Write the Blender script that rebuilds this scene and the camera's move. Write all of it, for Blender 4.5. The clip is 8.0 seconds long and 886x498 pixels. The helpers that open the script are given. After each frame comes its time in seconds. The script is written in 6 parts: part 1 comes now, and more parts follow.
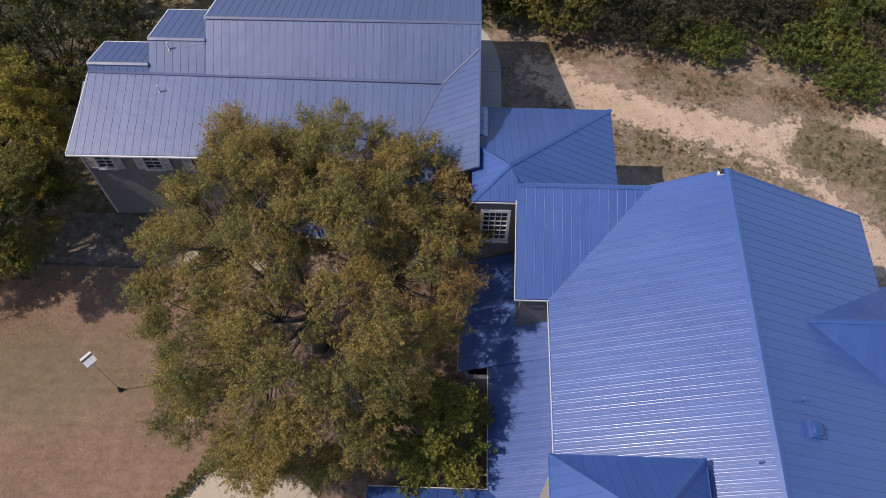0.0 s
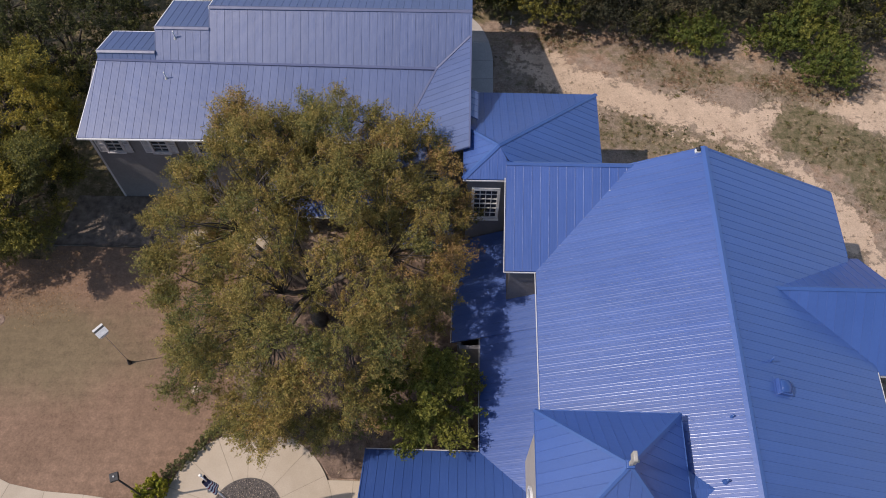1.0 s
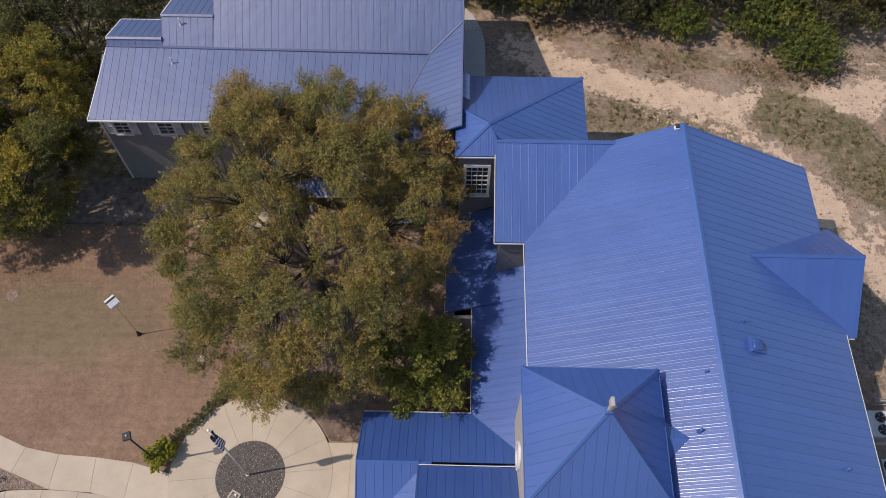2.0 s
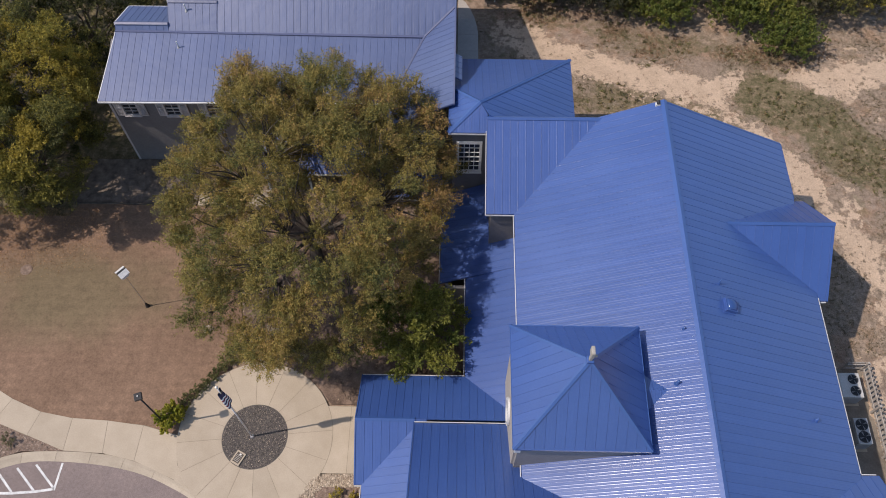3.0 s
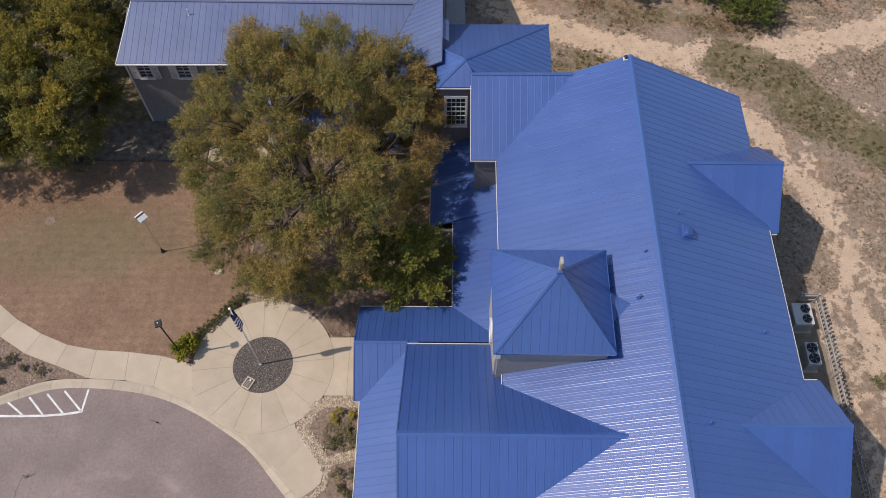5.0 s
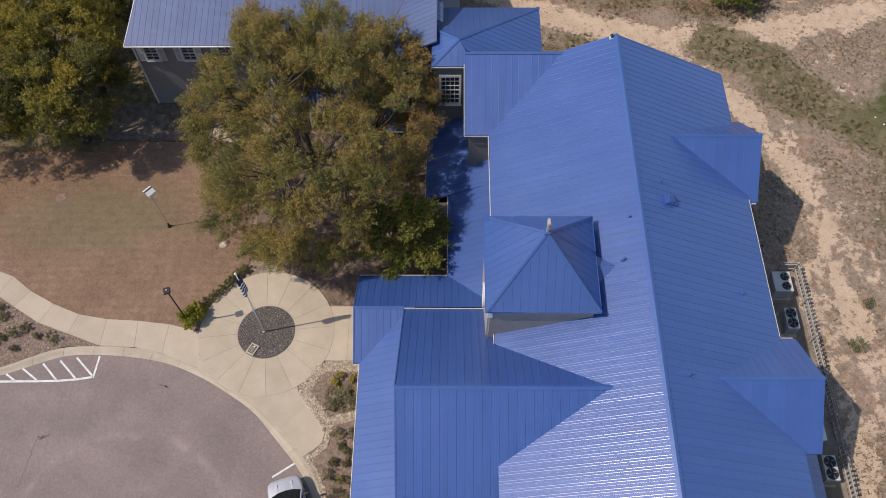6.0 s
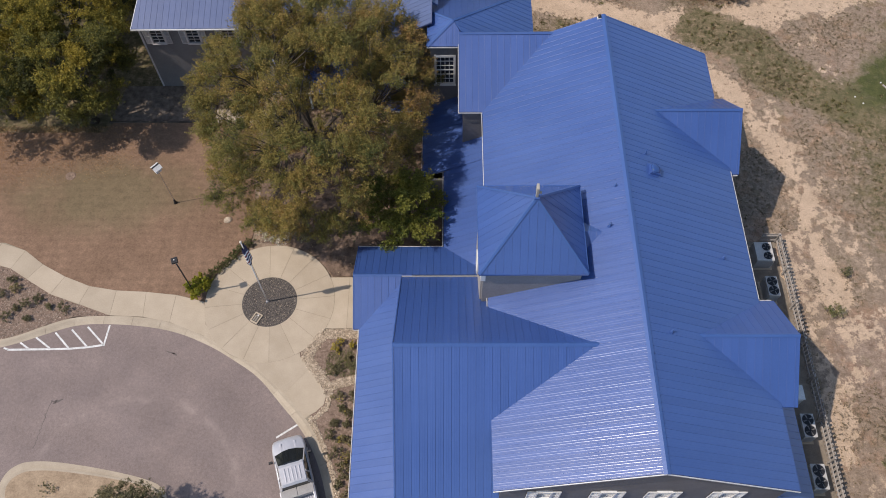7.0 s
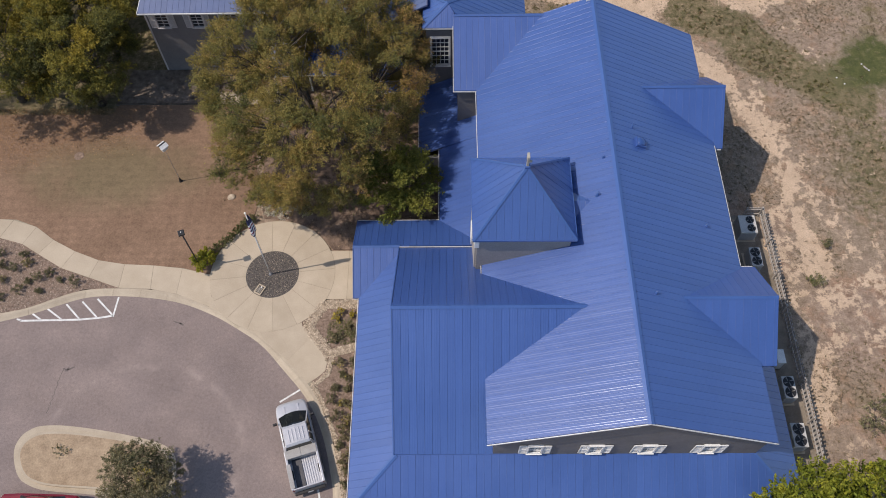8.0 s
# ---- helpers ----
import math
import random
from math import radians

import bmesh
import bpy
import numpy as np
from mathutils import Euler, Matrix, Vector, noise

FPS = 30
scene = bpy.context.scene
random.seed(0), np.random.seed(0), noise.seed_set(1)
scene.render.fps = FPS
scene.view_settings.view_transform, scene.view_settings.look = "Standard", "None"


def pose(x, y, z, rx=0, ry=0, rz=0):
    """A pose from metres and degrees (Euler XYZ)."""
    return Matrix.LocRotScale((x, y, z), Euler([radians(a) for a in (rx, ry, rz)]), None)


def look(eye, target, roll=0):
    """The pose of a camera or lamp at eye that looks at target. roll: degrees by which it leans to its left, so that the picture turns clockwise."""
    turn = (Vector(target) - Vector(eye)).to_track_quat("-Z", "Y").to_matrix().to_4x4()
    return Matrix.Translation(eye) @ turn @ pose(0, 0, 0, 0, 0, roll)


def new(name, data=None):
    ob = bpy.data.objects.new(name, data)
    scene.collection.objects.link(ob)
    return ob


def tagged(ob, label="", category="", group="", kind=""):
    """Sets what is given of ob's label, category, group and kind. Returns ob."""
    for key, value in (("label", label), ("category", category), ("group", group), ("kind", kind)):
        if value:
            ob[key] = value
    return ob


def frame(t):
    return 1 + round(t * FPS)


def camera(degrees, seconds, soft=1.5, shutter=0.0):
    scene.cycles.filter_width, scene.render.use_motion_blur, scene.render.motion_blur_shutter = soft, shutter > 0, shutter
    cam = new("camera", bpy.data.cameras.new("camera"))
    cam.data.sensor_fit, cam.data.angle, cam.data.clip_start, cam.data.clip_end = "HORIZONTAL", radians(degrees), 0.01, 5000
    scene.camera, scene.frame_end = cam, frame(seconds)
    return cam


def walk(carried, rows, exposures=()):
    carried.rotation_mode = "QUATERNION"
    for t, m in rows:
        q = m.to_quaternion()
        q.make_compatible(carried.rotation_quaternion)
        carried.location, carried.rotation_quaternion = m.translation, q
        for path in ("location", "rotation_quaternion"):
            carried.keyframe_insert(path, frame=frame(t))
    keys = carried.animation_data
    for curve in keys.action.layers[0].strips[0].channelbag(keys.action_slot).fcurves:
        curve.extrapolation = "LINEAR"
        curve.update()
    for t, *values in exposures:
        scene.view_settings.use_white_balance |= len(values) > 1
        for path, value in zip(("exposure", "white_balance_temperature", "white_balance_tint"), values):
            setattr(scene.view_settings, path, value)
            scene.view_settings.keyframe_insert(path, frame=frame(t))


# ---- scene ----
# ---------------------------------------------------------------- camera
cam = camera(58.9, 8.0, 0.95)
PATH = [
    (0.0, 9.632, -5.438, 37.474, 2.483, -60.013, -0.647),
    (0.5, 9.809, -6.412, 38.040, 2.403, -60.002, -0.689),
    (1.0, 9.982, -7.437, 38.599, 2.319, -59.993, -0.728),
    (1.5, 10.149, -8.507, 39.151, 2.231, -59.986, -0.764),
    (2.0, 10.311, -9.618, 39.695, 2.139, -59.982, -0.797),
    (2.5, 10.467, -10.765, 40.232, 2.042, -59.980, -0.827),
    (3.0, 10.616, -11.943, 40.761, 1.940, -59.979, -0.853),
    (3.5, 10.759, -13.147, 41.281, 1.835, -59.981, -0.877),
    (4.0, 10.895, -14.373, 41.793, 1.725, -59.985, -0.898),
    (4.5, 11.022, -15.615, 42.295, 1.610, -59.992, -0.915),
    (5.0, 11.142, -16.868, 42.788, 1.491, -60.000, -0.930),
    (5.5, 11.254, -18.128, 43.272, 1.368, -60.010, -0.941),
    (6.0, 11.356, -19.390, 43.745, 1.241, -60.023, -0.950),
    (6.5, 11.450, -20.648, 44.208, 1.109, -60.038, -0.955),
    (7.0, 11.533, -21.899, 44.661, 0.972, -60.055, -0.957),
    (7.5, 11.607, -23.136, 45.102, 0.832, -60.074, -0.957),
    (8.0, 11.670, -24.356, 45.532, 0.687, -60.095, -0.953),
]
walk(cam, [(t, pose(x, y, z, 90 + pitch, 0, yaw) @ pose(0, 0, 0, 0, 0, roll)) for t, x, y, z, yaw, pitch, roll in PATH], [(0.0, 0.0, 6350, 13.5), (4.0, 0.0, 6420, 11.5), (8.0, 0.0, 6460, 10.0)])

# ---------------------------------------------------------------- sky and sun
SUN_FROM = Vector((-0.69, -0.148, 1.0)).normalized()
world = bpy.data.worlds.new("sky")
scene.world = world
world.use_nodes = True
wt = world.node_tree
sky = wt.nodes.new("ShaderNodeTexSky")
sky.sky_type = 'NISHITA'
sky.sun_disc = False
sky.sun_elevation = math.asin(SUN_FROM.z)
sky.sun_rotation = math.atan2(SUN_FROM.x, SUN_FROM.y)
wt.nodes["Background"].inputs["Strength"].default_value = 0.15
wt.links.new(sky.outputs["Color"], wt.nodes["Background"].inputs["Color"])
sun = new("sun", bpy.data.lights.new("sun", 'SUN'))
sun.data.energy = 3.75
sun.data.angle = radians(0.6)
sun.data.color = (1.0, 0.876, 0.765)
sun.matrix_world = look((0, 0, 60), Vector((0, 0, 60)) - SUN_FROM)
scene.view_settings.exposure = 0.0


# ---------------------------------------------------------------- materials
def material(name, colour, rough=0.7, metal=0.0, spec=0.5):
    m = bpy.data.materials.new(name)
    m.use_nodes = True
    b = m.node_tree.nodes["Principled BSDF"]
    b.inputs["Base Color"].default_value = (*colour, 1)
    b.inputs["Roughness"].default_value = rough
    b.inputs["Metallic"].default_value = metal
    b.inputs["Specular IOR Level"].default_value = spec
    return m


def node(m, kind, **inputs):
    n = m.node_tree.nodes.new(kind)
    for k, v in inputs.items():
        n.inputs[k.replace("_", " ")].default_value = v
    return n


def wire(m, a, b):
    m.node_tree.links.new(a, b)


def noise_ramp(m, coord, scale, stops, detail=6.0, rough=0.6):
    """A noise that runs through colour stops (position, colour)."""
    n = node(m, "ShaderNodeTexNoise", Scale=scale, Detail=detail, Roughness=rough)
    wire(m, coord, n.inputs["Vector"])
    r = node(m, "ShaderNodeValToRGB")
    e = r.color_ramp.elements
    while len(e) < len(stops):
        e.new(0.5)
    for el, (p, c) in zip(e, stops):
        el.position = p
        el.color = (*c, 1) if len(c) == 3 else c
    wire(m, n.outputs["Fac"], r.inputs["Fac"])
    return r.outputs["Color"], n.outputs["Fac"]


def mix(m, fac, a, b, mode='MIX'):
    n = m.node_tree.nodes.new("ShaderNodeMix")
    n.data_type = 'RGBA'
    n.blend_type = mode
    for sock, v in ((n.inputs[0], fac), (n.inputs[6], a), (n.inputs[7], b)):
        if isinstance(v, (int, float)):
            sock.default_value = v
        elif isinstance(v, tuple):
            sock.default_value = (*v, 1)
        else:
            wire(m, v, sock)
    return n.outputs[2]


def bump(m, height, strength, distance):
    n = node(m, "ShaderNodeBump", Strength=strength, Distance=distance)
    wire(m, height, n.inputs["Height"])
    wire(m, n.outputs["Normal"], m.node_tree.nodes["Principled BSDF"].inputs["Normal"])


def coords(m):
    return node(m, "ShaderNodeNewGeometry").outputs["Position"]


def grainy(name, dark, light, rough=0.85, big=0.5, small=9.0, relief=0.02, spec=0.4, vary=0.0, grit=(0.72, 1.12), each=0.0):
    """Mottled surface: large blotches, fine grain and relief in world metres."""
    m = material(name, light, rough, 0.0, spec)
    b = m.node_tree.nodes["Principled BSDF"]
    p = coords(m)
    c1, _ = noise_ramp(m, p, big, [(0.3, dark), (0.7, light)])
    g, f = noise_ramp(m, p, small, [(0.25, (grit[0],) * 3), (0.75, (grit[1],) * 3)], 8, 0.7)
    col = mix(m, 1.0, c1, g, 'MULTIPLY')
    if vary:
        o = node(m, "ShaderNodeObjectInfo")
        r = node(m, "ShaderNodeMapRange", To_Min=1 - vary, To_Max=1 + vary)
        wire(m, o.outputs["Random"], r.inputs["Value"])
        col = mix(m, 1.0, col, r.outputs[0], 'MULTIPLY')
    if each:
        o = node(m, "ShaderNodeNewGeometry")
        r = node(m, "ShaderNodeMapRange", To_Min=1 - each, To_Max=1 + each)
        wire(m, o.outputs["Random Per Island"], r.inputs["Value"])
        col = mix(m, 1.0, col, r.outputs[0], 'MULTIPLY')
    wire(m, col, b.inputs["Base Color"])
    if relief:
        bump(m, f, 0.6, relief)
    return m


def sheet_metal(name, colour, rough, spec, metal=0.0, vary=0.05, coat=0.0):
    """Painted roofing sheet: a little dust, oil-canning waves and scuffed gloss."""
    m = material(name, colour, rough, metal, spec)
    b = m.node_tree.nodes["Principled BSDF"]
    p = coords(m)
    dust, f = noise_ramp(m, p, 0.35, [(0.35, (0.92, 0.93, 0.95)), (0.7, (1.06, 1.05, 1.03))], 5)
    fine, _ = noise_ramp(m, p, 7.0, [(0.3, (0.95, 0.95, 0.95)), (0.7, (1.04, 1.04, 1.04))], 6, 0.7)
    o = node(m, "ShaderNodeObjectInfo")
    r = node(m, "ShaderNodeMapRange", To_Min=1 - vary, To_Max=1 + vary)
    wire(m, o.outputs["Random"], r.inputs["Value"])
    col = mix(m, 1.0, mix(m, 1.0, colour, dust, 'MULTIPLY'), fine, 'MULTIPLY')
    col = mix(m, 1.0, col, r.outputs[0], 'MULTIPLY')
    wire(m, col, b.inputs["Base Color"])
    rr = node(m, "ShaderNodeMapRange", To_Min=rough - 0.08, To_Max=rough + 0.12)
    wire(m, f, rr.inputs["Value"])
    wire(m, rr.outputs[0], b.inputs["Roughness"])
    b.inputs["Coat Weight"].default_value = coat
    b.inputs["Coat Roughness"].default_value = 0.235
    b.inputs["Coat IOR"].default_value = 1.7
    w = node(m, "ShaderNodeTexNoise", Scale=1.6, Detail=2.0)
    wire(m, p, w.inputs["Vector"])
    bump(m, w.outputs["Fac"], 0.24, 0.06)
    return m


BLUE = sheet_metal("blue_roof_metal", (0.038, 0.088, 0.284), 0.40, 0.66, coat=0.52)
BLUE_CAP = sheet_metal("blue_ridge_metal", (0.042, 0.098, 0.292), 0.37, 0.55, coat=0.4)
SLATE = sheet_metal("slate_roof_metal", (0.075, 0.107, 0.222), 0.42, 0.90)
SLATE_CAP = sheet_metal("slate_ridge_metal", (0.105, 0.122, 0.208), 0.40, 0.5)
WHITE = grainy("white_trim_paint", (0.66, 0.66, 0.64), (0.80, 0.80, 0.78), 0.45, 1.5, 20, 0.0)
GREY_WALL = grainy("grey_siding_paint", (0.145, 0.140, 0.145), (0.185, 0.180, 0.185), 0.75, 0.8, 12, 0.004)
SHUTTER = grainy("pale_grey_shutter_paint", (0.46, 0.435, 0.43), (0.56, 0.535, 0.53), 0.55, 1.5, 20, 0.0)
GUTTER = grainy("off_white_gutter", (0.56, 0.55, 0.54), (0.68, 0.67, 0.65), 0.5, 1.5, 20, 0.0)
TAN_WALL = grainy("light_warm_grey_siding", (0.36, 0.33, 0.30), (0.44, 0.41, 0.37), 0.75, 0.8, 12, 0.004)
# siding grey lightened to stand for grazing sunlight on the tower's south wall
SUN_TONED_WALL = grainy("grey_siding_sun_toned", (0.255, 0.245, 0.235), (0.305, 0.295, 0.28), 0.75, 0.8, 12, 0.004)
CONCRETE = grainy("broom_finished_concrete", (0.398, 0.332, 0.245), (0.480, 0.406, 0.310), 0.9, 0.6, 14, 0.004, vary=0.05, grit=(0.88, 1.06))
# paler, greyer concrete for the walk east of the grey building
GREYCRETE = grainy("pale_grey_concrete", (0.43, 0.40, 0.37), (0.52, 0.485, 0.45), 0.9, 0.6, 14, 0.004, vary=0.05)
JOINT = grainy("dirty_concrete_joint", (0.25, 0.215, 0.155), (0.33, 0.29, 0.215), 0.95, 2.0, 20, 0.0)
KERB = grainy("kerb_concrete", (0.38, 0.320, 0.240), (0.475, 0.405, 0.310), 0.9, 0.9, 14, 0.006, vary=0.06, grit=(0.84, 1.08))
ASPHALT = grainy("worn_asphalt", (0.222, 0.179, 0.163), (0.262, 0.212, 0.194), 0.9, 0.35, 22, 0.01)


def worn_asphalt():
    """Aggregate speckle, tyre-polished bands, hairline cracks and an oil stain."""
    m = ASPHALT
    b = m.node_tree.nodes["Principled BSDF"]
    col = b.inputs["Base Color"].links[0].from_socket
    p = coords(m)
    grit, _ = noise_ramp(m, p, 6.0, [(0.32, (0.62, 0.61, 0.61)), (0.66, (1.26, 1.26, 1.26))], 12, 0.92)
    col = mix(m, 1.0, col, grit, 'MULTIPLY')
    ring_d = node(m, "ShaderNodeVectorMath")
    ring_d.operation = 'DISTANCE'
    wire(m, p, ring_d.inputs[0])
    ring_d.inputs[1].default_value = (-12.5, -19.0, -0.15)
    wob = node(m, "ShaderNodeTexNoise", Scale=0.4, Detail=4.0)
    wire(m, p, wob.inputs["Vector"])
    ad = node(m, "ShaderNodeMath")
    ad.operation = 'MULTIPLY_ADD'
    wire(m, wob.outputs["Fac"], ad.inputs[0])
    ad.inputs[1].default_value = 1.6
    wire(m, ring_d.outputs["Value"], ad.inputs[2])
    sn = node(m, "ShaderNodeMath")
    sn.operation = 'SINE'
    k = node(m, "ShaderNodeMath")
    k.operation = 'MULTIPLY'
    k.inputs[1].default_value = 2.1
    wire(m, ad.outputs[0], k.inputs[0])
    wire(m, k.outputs[0], sn.inputs[0])
    tyre = node(m, "ShaderNodeMapRange", From_Min=-1.0, From_Max=1.0, To_Min=0.965, To_Max=1.035)
    wire(m, sn.outputs[0], tyre.inputs["Value"])
    col = mix(m, 1.0, col, tyre.outputs[0], 'MULTIPLY')
    turn_d = node(m, "ShaderNodeVectorMath")
    turn_d.operation = 'DISTANCE'
    wire(m, p, turn_d.inputs[0])
    turn_d.inputs[1].default_value = (-6.6, -12.4, -0.15)
    wide = node(m, "ShaderNodeMath")
    wide.operation = 'MULTIPLY_ADD'
    wire(m, wob.outputs["Fac"], wide.inputs[0])
    wide.inputs[1].default_value = 1.1
    wire(m, turn_d.outputs["Value"], wide.inputs[2])
    gap = node(m, "ShaderNodeMath")
    gap.operation = 'SUBTRACT'
    wire(m, wide.outputs[0], gap.inputs[0])
    gap.inputs[1].default_value = 6.75
    gap_abs = node(m, "ShaderNodeMath")
    gap_abs.operation = 'ABSOLUTE'
    wire(m, gap.outputs[0], gap_abs.inputs[0])
    band = node(m, "ShaderNodeMapRange", From_Min=0.0, From_Max=0.40, To_Min=0.6, To_Max=0.0)
    wire(m, gap_abs.outputs[0], band.inputs["Value"])
    worn_n, _ = noise_ramp(m, p, 0.8, [(0.46, (0, 0, 0)), (0.62, (1, 1, 1))], 8, 0.75)
    scuff = node(m, "ShaderNodeMath")
    scuff.operation = 'MULTIPLY'
    wire(m, band.outputs[0], scuff.inputs[0])
    wire(m, worn_n, scuff.inputs[1])
    col = mix(m, scuff.outputs[0], col, (0.33, 0.272, 0.245))
    dusty, _ = noise_ramp(m, p, 0.30, [(0.40, (0.93, 0.93, 0.94)), (0.62, (1.07, 1.06, 1.05))], 9, 0.7)
    col = mix(m, 1.0, col, dusty, 'MULTIPLY')
    wn = node(m, "ShaderNodeTexNoise", Scale=0.9, Detail=6.0)
    wire(m, p, wn.inputs["Vector"])
    wv = mix(m, 0.22, p, wn.outputs["Color"])
    vo = node(m, "ShaderNodeTexVoronoi", Scale=0.085)
    vo.feature = 'DISTANCE_TO_EDGE'
    wire(m, wv, vo.inputs["Vector"])
    cr = node(m, "ShaderNodeMapRange", From_Min=0.0, From_Max=0.004, To_Min=0.93, To_Max=1.0)
    wire(m, vo.outputs["Distance"], cr.inputs["Value"])
    col = mix(m, 1.0, col, cr.outputs[0], 'MULTIPLY')
    spot, _ = noise_ramp(m, p, 0.55, [(0.27, (0.72, 0.72, 0.72)), (0.33, (1.0, 1.0, 1.0))], 6, 0.7)
    wire(m, mix(m, 1.0, col, spot, 'MULTIPLY'), b.inputs["Base Color"])


worn_asphalt()
ROADPAINT = grainy("worn_white_road_paint", (0.52, 0.52, 0.50), (0.80, 0.80, 0.78), 0.7, 3.0, 18, 0.0)
MULCH = grainy("bark_mulch", (0.135, 0.092, 0.068), (0.33, 0.242, 0.185), 0.95, 5.5, 20, 0.06, grit=(0.6, 1.25))
STONE = grainy("river_stone", (0.26, 0.20, 0.14), (0.60, 0.50, 0.38), 0.85, 5.0, 14, 0.01, each=0.35)
DARKSTONE = grainy("dark_gravel_stone", (0.060, 0.054, 0.050), (0.155, 0.135, 0.120), 0.8, 7.0, 16, 0.01, each=0.6)
CHIP = grainy("bark_and_stone_chips", (0.14, 0.10, 0.075), (0.42, 0.335, 0.265), 0.95, 6.0, 20, 0.01, each=0.5)
BARK = grainy("oak_bark", (0.055, 0.045, 0.036), (0.15, 0.125, 0.10), 0.95, 3.0, 20, 0.03)
STEEL = material("galvanised_steel", (0.55, 0.55, 0.56), 0.4, 0.9)
BLACK = grainy("black_paint", (0.015, 0.015, 0.016), (0.03, 0.03, 0.032), 0.5, 3, 20, 0.0)
UNIT = grainy("beige_unit_paint", (0.46, 0.45, 0.42), (0.57, 0.555, 0.525), 0.5, 1.5, 15, 0.0)
WOOD = grainy("weathered_fence_wood", (0.32, 0.29, 0.26), (0.48, 0.44, 0.40), 0.9, 3.0, 25, 0.01)
GLASS = material("window_glass", (0.03, 0.035, 0.04), 0.06, 0.0, 0.6)
TOOLBOX = grainy("dull_aluminium_box", (0.30, 0.29, 0.28), (0.38, 0.37, 0.355), 0.45, 2.0, 20, 0.0)
TIN = grainy("weathered_bronze_post", (0.32, 0.30, 0.26), (0.44, 0.41, 0.36), 0.6, 4.0, 20, 0.0)


def leafy(name, stops, trans=0.35):
    """Leaves whose hue comes from the clump they grow on, with single-leaf variation."""
    m = bpy.data.materials.new(name)
    m.use_nodes = True
    b = m.node_tree.nodes["Principled BSDF"]
    b.inputs["Roughness"].default_value = 0.6
    b.inputs["Specular IOR Level"].default_value = 0.25
    a = m.node_tree.nodes.new("ShaderNodeAttribute")
    a.attribute_name = "tone"
    r = node(m, "ShaderNodeValToRGB")
    e = r.color_ramp.elements
    while len(e) < len(stops):
        e.new(0.5)
    for el, (p, c) in zip(e, stops):
        el.position, el.color = p, (*c, 1)
    wire(m, a.outputs["Fac"], r.inputs["Fac"])
    g = node(m, "ShaderNodeNewGeometry")
    k = node(m, "ShaderNodeMapRange", To_Min=0.60, To_Max=1.40)
    wire(m, g.outputs["Random Per Island"], k.inputs["Value"])
    col = mix(m, 1.0, r.outputs["Color"], k.outputs[0], 'MULTIPLY')
    wire(m, col, b.inputs["Base Color"])
    t = node(m, "ShaderNodeBsdfTranslucent")
    wire(m, col, t.inputs["Color"])
    s = node(m, "ShaderNodeMixShader", Fac=trans)
    wire(m, b.outputs[0], s.inputs[1])
    wire(m, t.outputs[0], s.inputs[2])
    wire(m, s.outputs[0], m.node_tree.nodes["Material Output"].inputs["Surface"])
    return m


OAK_LEAF = leafy("oak_autumn_leaves", [(0.0, (0.108, 0.126, 0.042)), (0.35, (0.220, 0.194, 0.056)), (0.65, (0.325, 0.246, 0.068)), (1.0, (0.38, 0.232, 0.094))], 0.34)
GREEN_LEAF = leafy("green_leaves", [(0.0, (0.070, 0.100, 0.024)), (0.6, (0.140, 0.168, 0.036)), (1.0, (0.235, 0.230, 0.046))], 0.42)
WOOD_LEAF = leafy("woodland_leaves", [(0.0, (0.062, 0.070, 0.027)), (0.4, (0.135, 0.134, 0.038)), (0.75, (0.250, 0.220, 0.042)), (1.0, (0.36, 0.28, 0.046))], 0.38)
PALE_LEAF = leafy("pale_dry_leaves", [(0.0, (0.16, 0.15, 0.075)), (0.5, (0.29, 0.26, 0.15)), (1.0, (0.42, 0.37, 0.24))], 0.25)
WHITISH_LEAF = leafy("whitish_dry_leaves", [(0.0, (0.26, 0.25, 0.16)), (0.5, (0.45, 0.42, 0.31)), (1.0, (0.62, 0.58, 0.47))], 0.2)
# grey brush, its tones lowered to stand for shaded gaps between the scrub trees
GREYTWIG = leafy("grey_brush_shade_toned", [(0.0, (0.036, 0.038, 0.020)), (0.5, (0.080, 0.075, 0.038)), (1.0, (0.17, 0.14, 0.075))], 0.3)
LIME_LEAF = leafy("lime_green_leaves", [(0.0, (0.10, 0.135, 0.016)), (0.6, (0.20, 0.225, 0.025)), (1.0, (0.33, 0.31, 0.035))])
BED_LEAF = leafy("garden_shrub_leaves", [(0.0, (0.130, 0.128, 0.062)), (0.5, (0.220, 0.195, 0.110)), (0.78, (0.29, 0.245, 0.12)), (1.0, (0.50, 0.40, 0.05))])
HEDGE_LEAF = leafy("low_hedge_leaves", [(0.0, (0.095, 0.105, 0.040)), (0.6, (0.165, 0.165, 0.065)), (1.0, (0.24, 0.205, 0.105))])
BED_GRASS = leafy("bed_grass_blades", [(0.0, (0.125, 0.150, 0.060)), (0.5, (0.205, 0.205, 0.090)), (1.0, (0.31, 0.26, 0.14))], 0.25)
DRY_TUFT = leafy("dry_grass_tufts", [(0.0, (0.125, 0.110, 0.060)), (0.5, (0.20, 0.16, 0.095)), (1.0, (0.34, 0.26, 0.17))], 0.15)


WEED_LEAF = leafy("low_weeds", [(0.0, (0.095, 0.102, 0.044)), (0.4, (0.185, 0.155, 0.080)), (0.7, (0.165, 0.170, 0.058)), (1.0, (0.34, 0.215, 0.130))], 0.3)
RUST_LITTER = leafy("fallen_rust_leaves", [(0.0, (0.15, 0.085, 0.045)), (0.5, (0.25, 0.145, 0.080)), (1.0, (0.36, 0.235, 0.145))], 0.1)
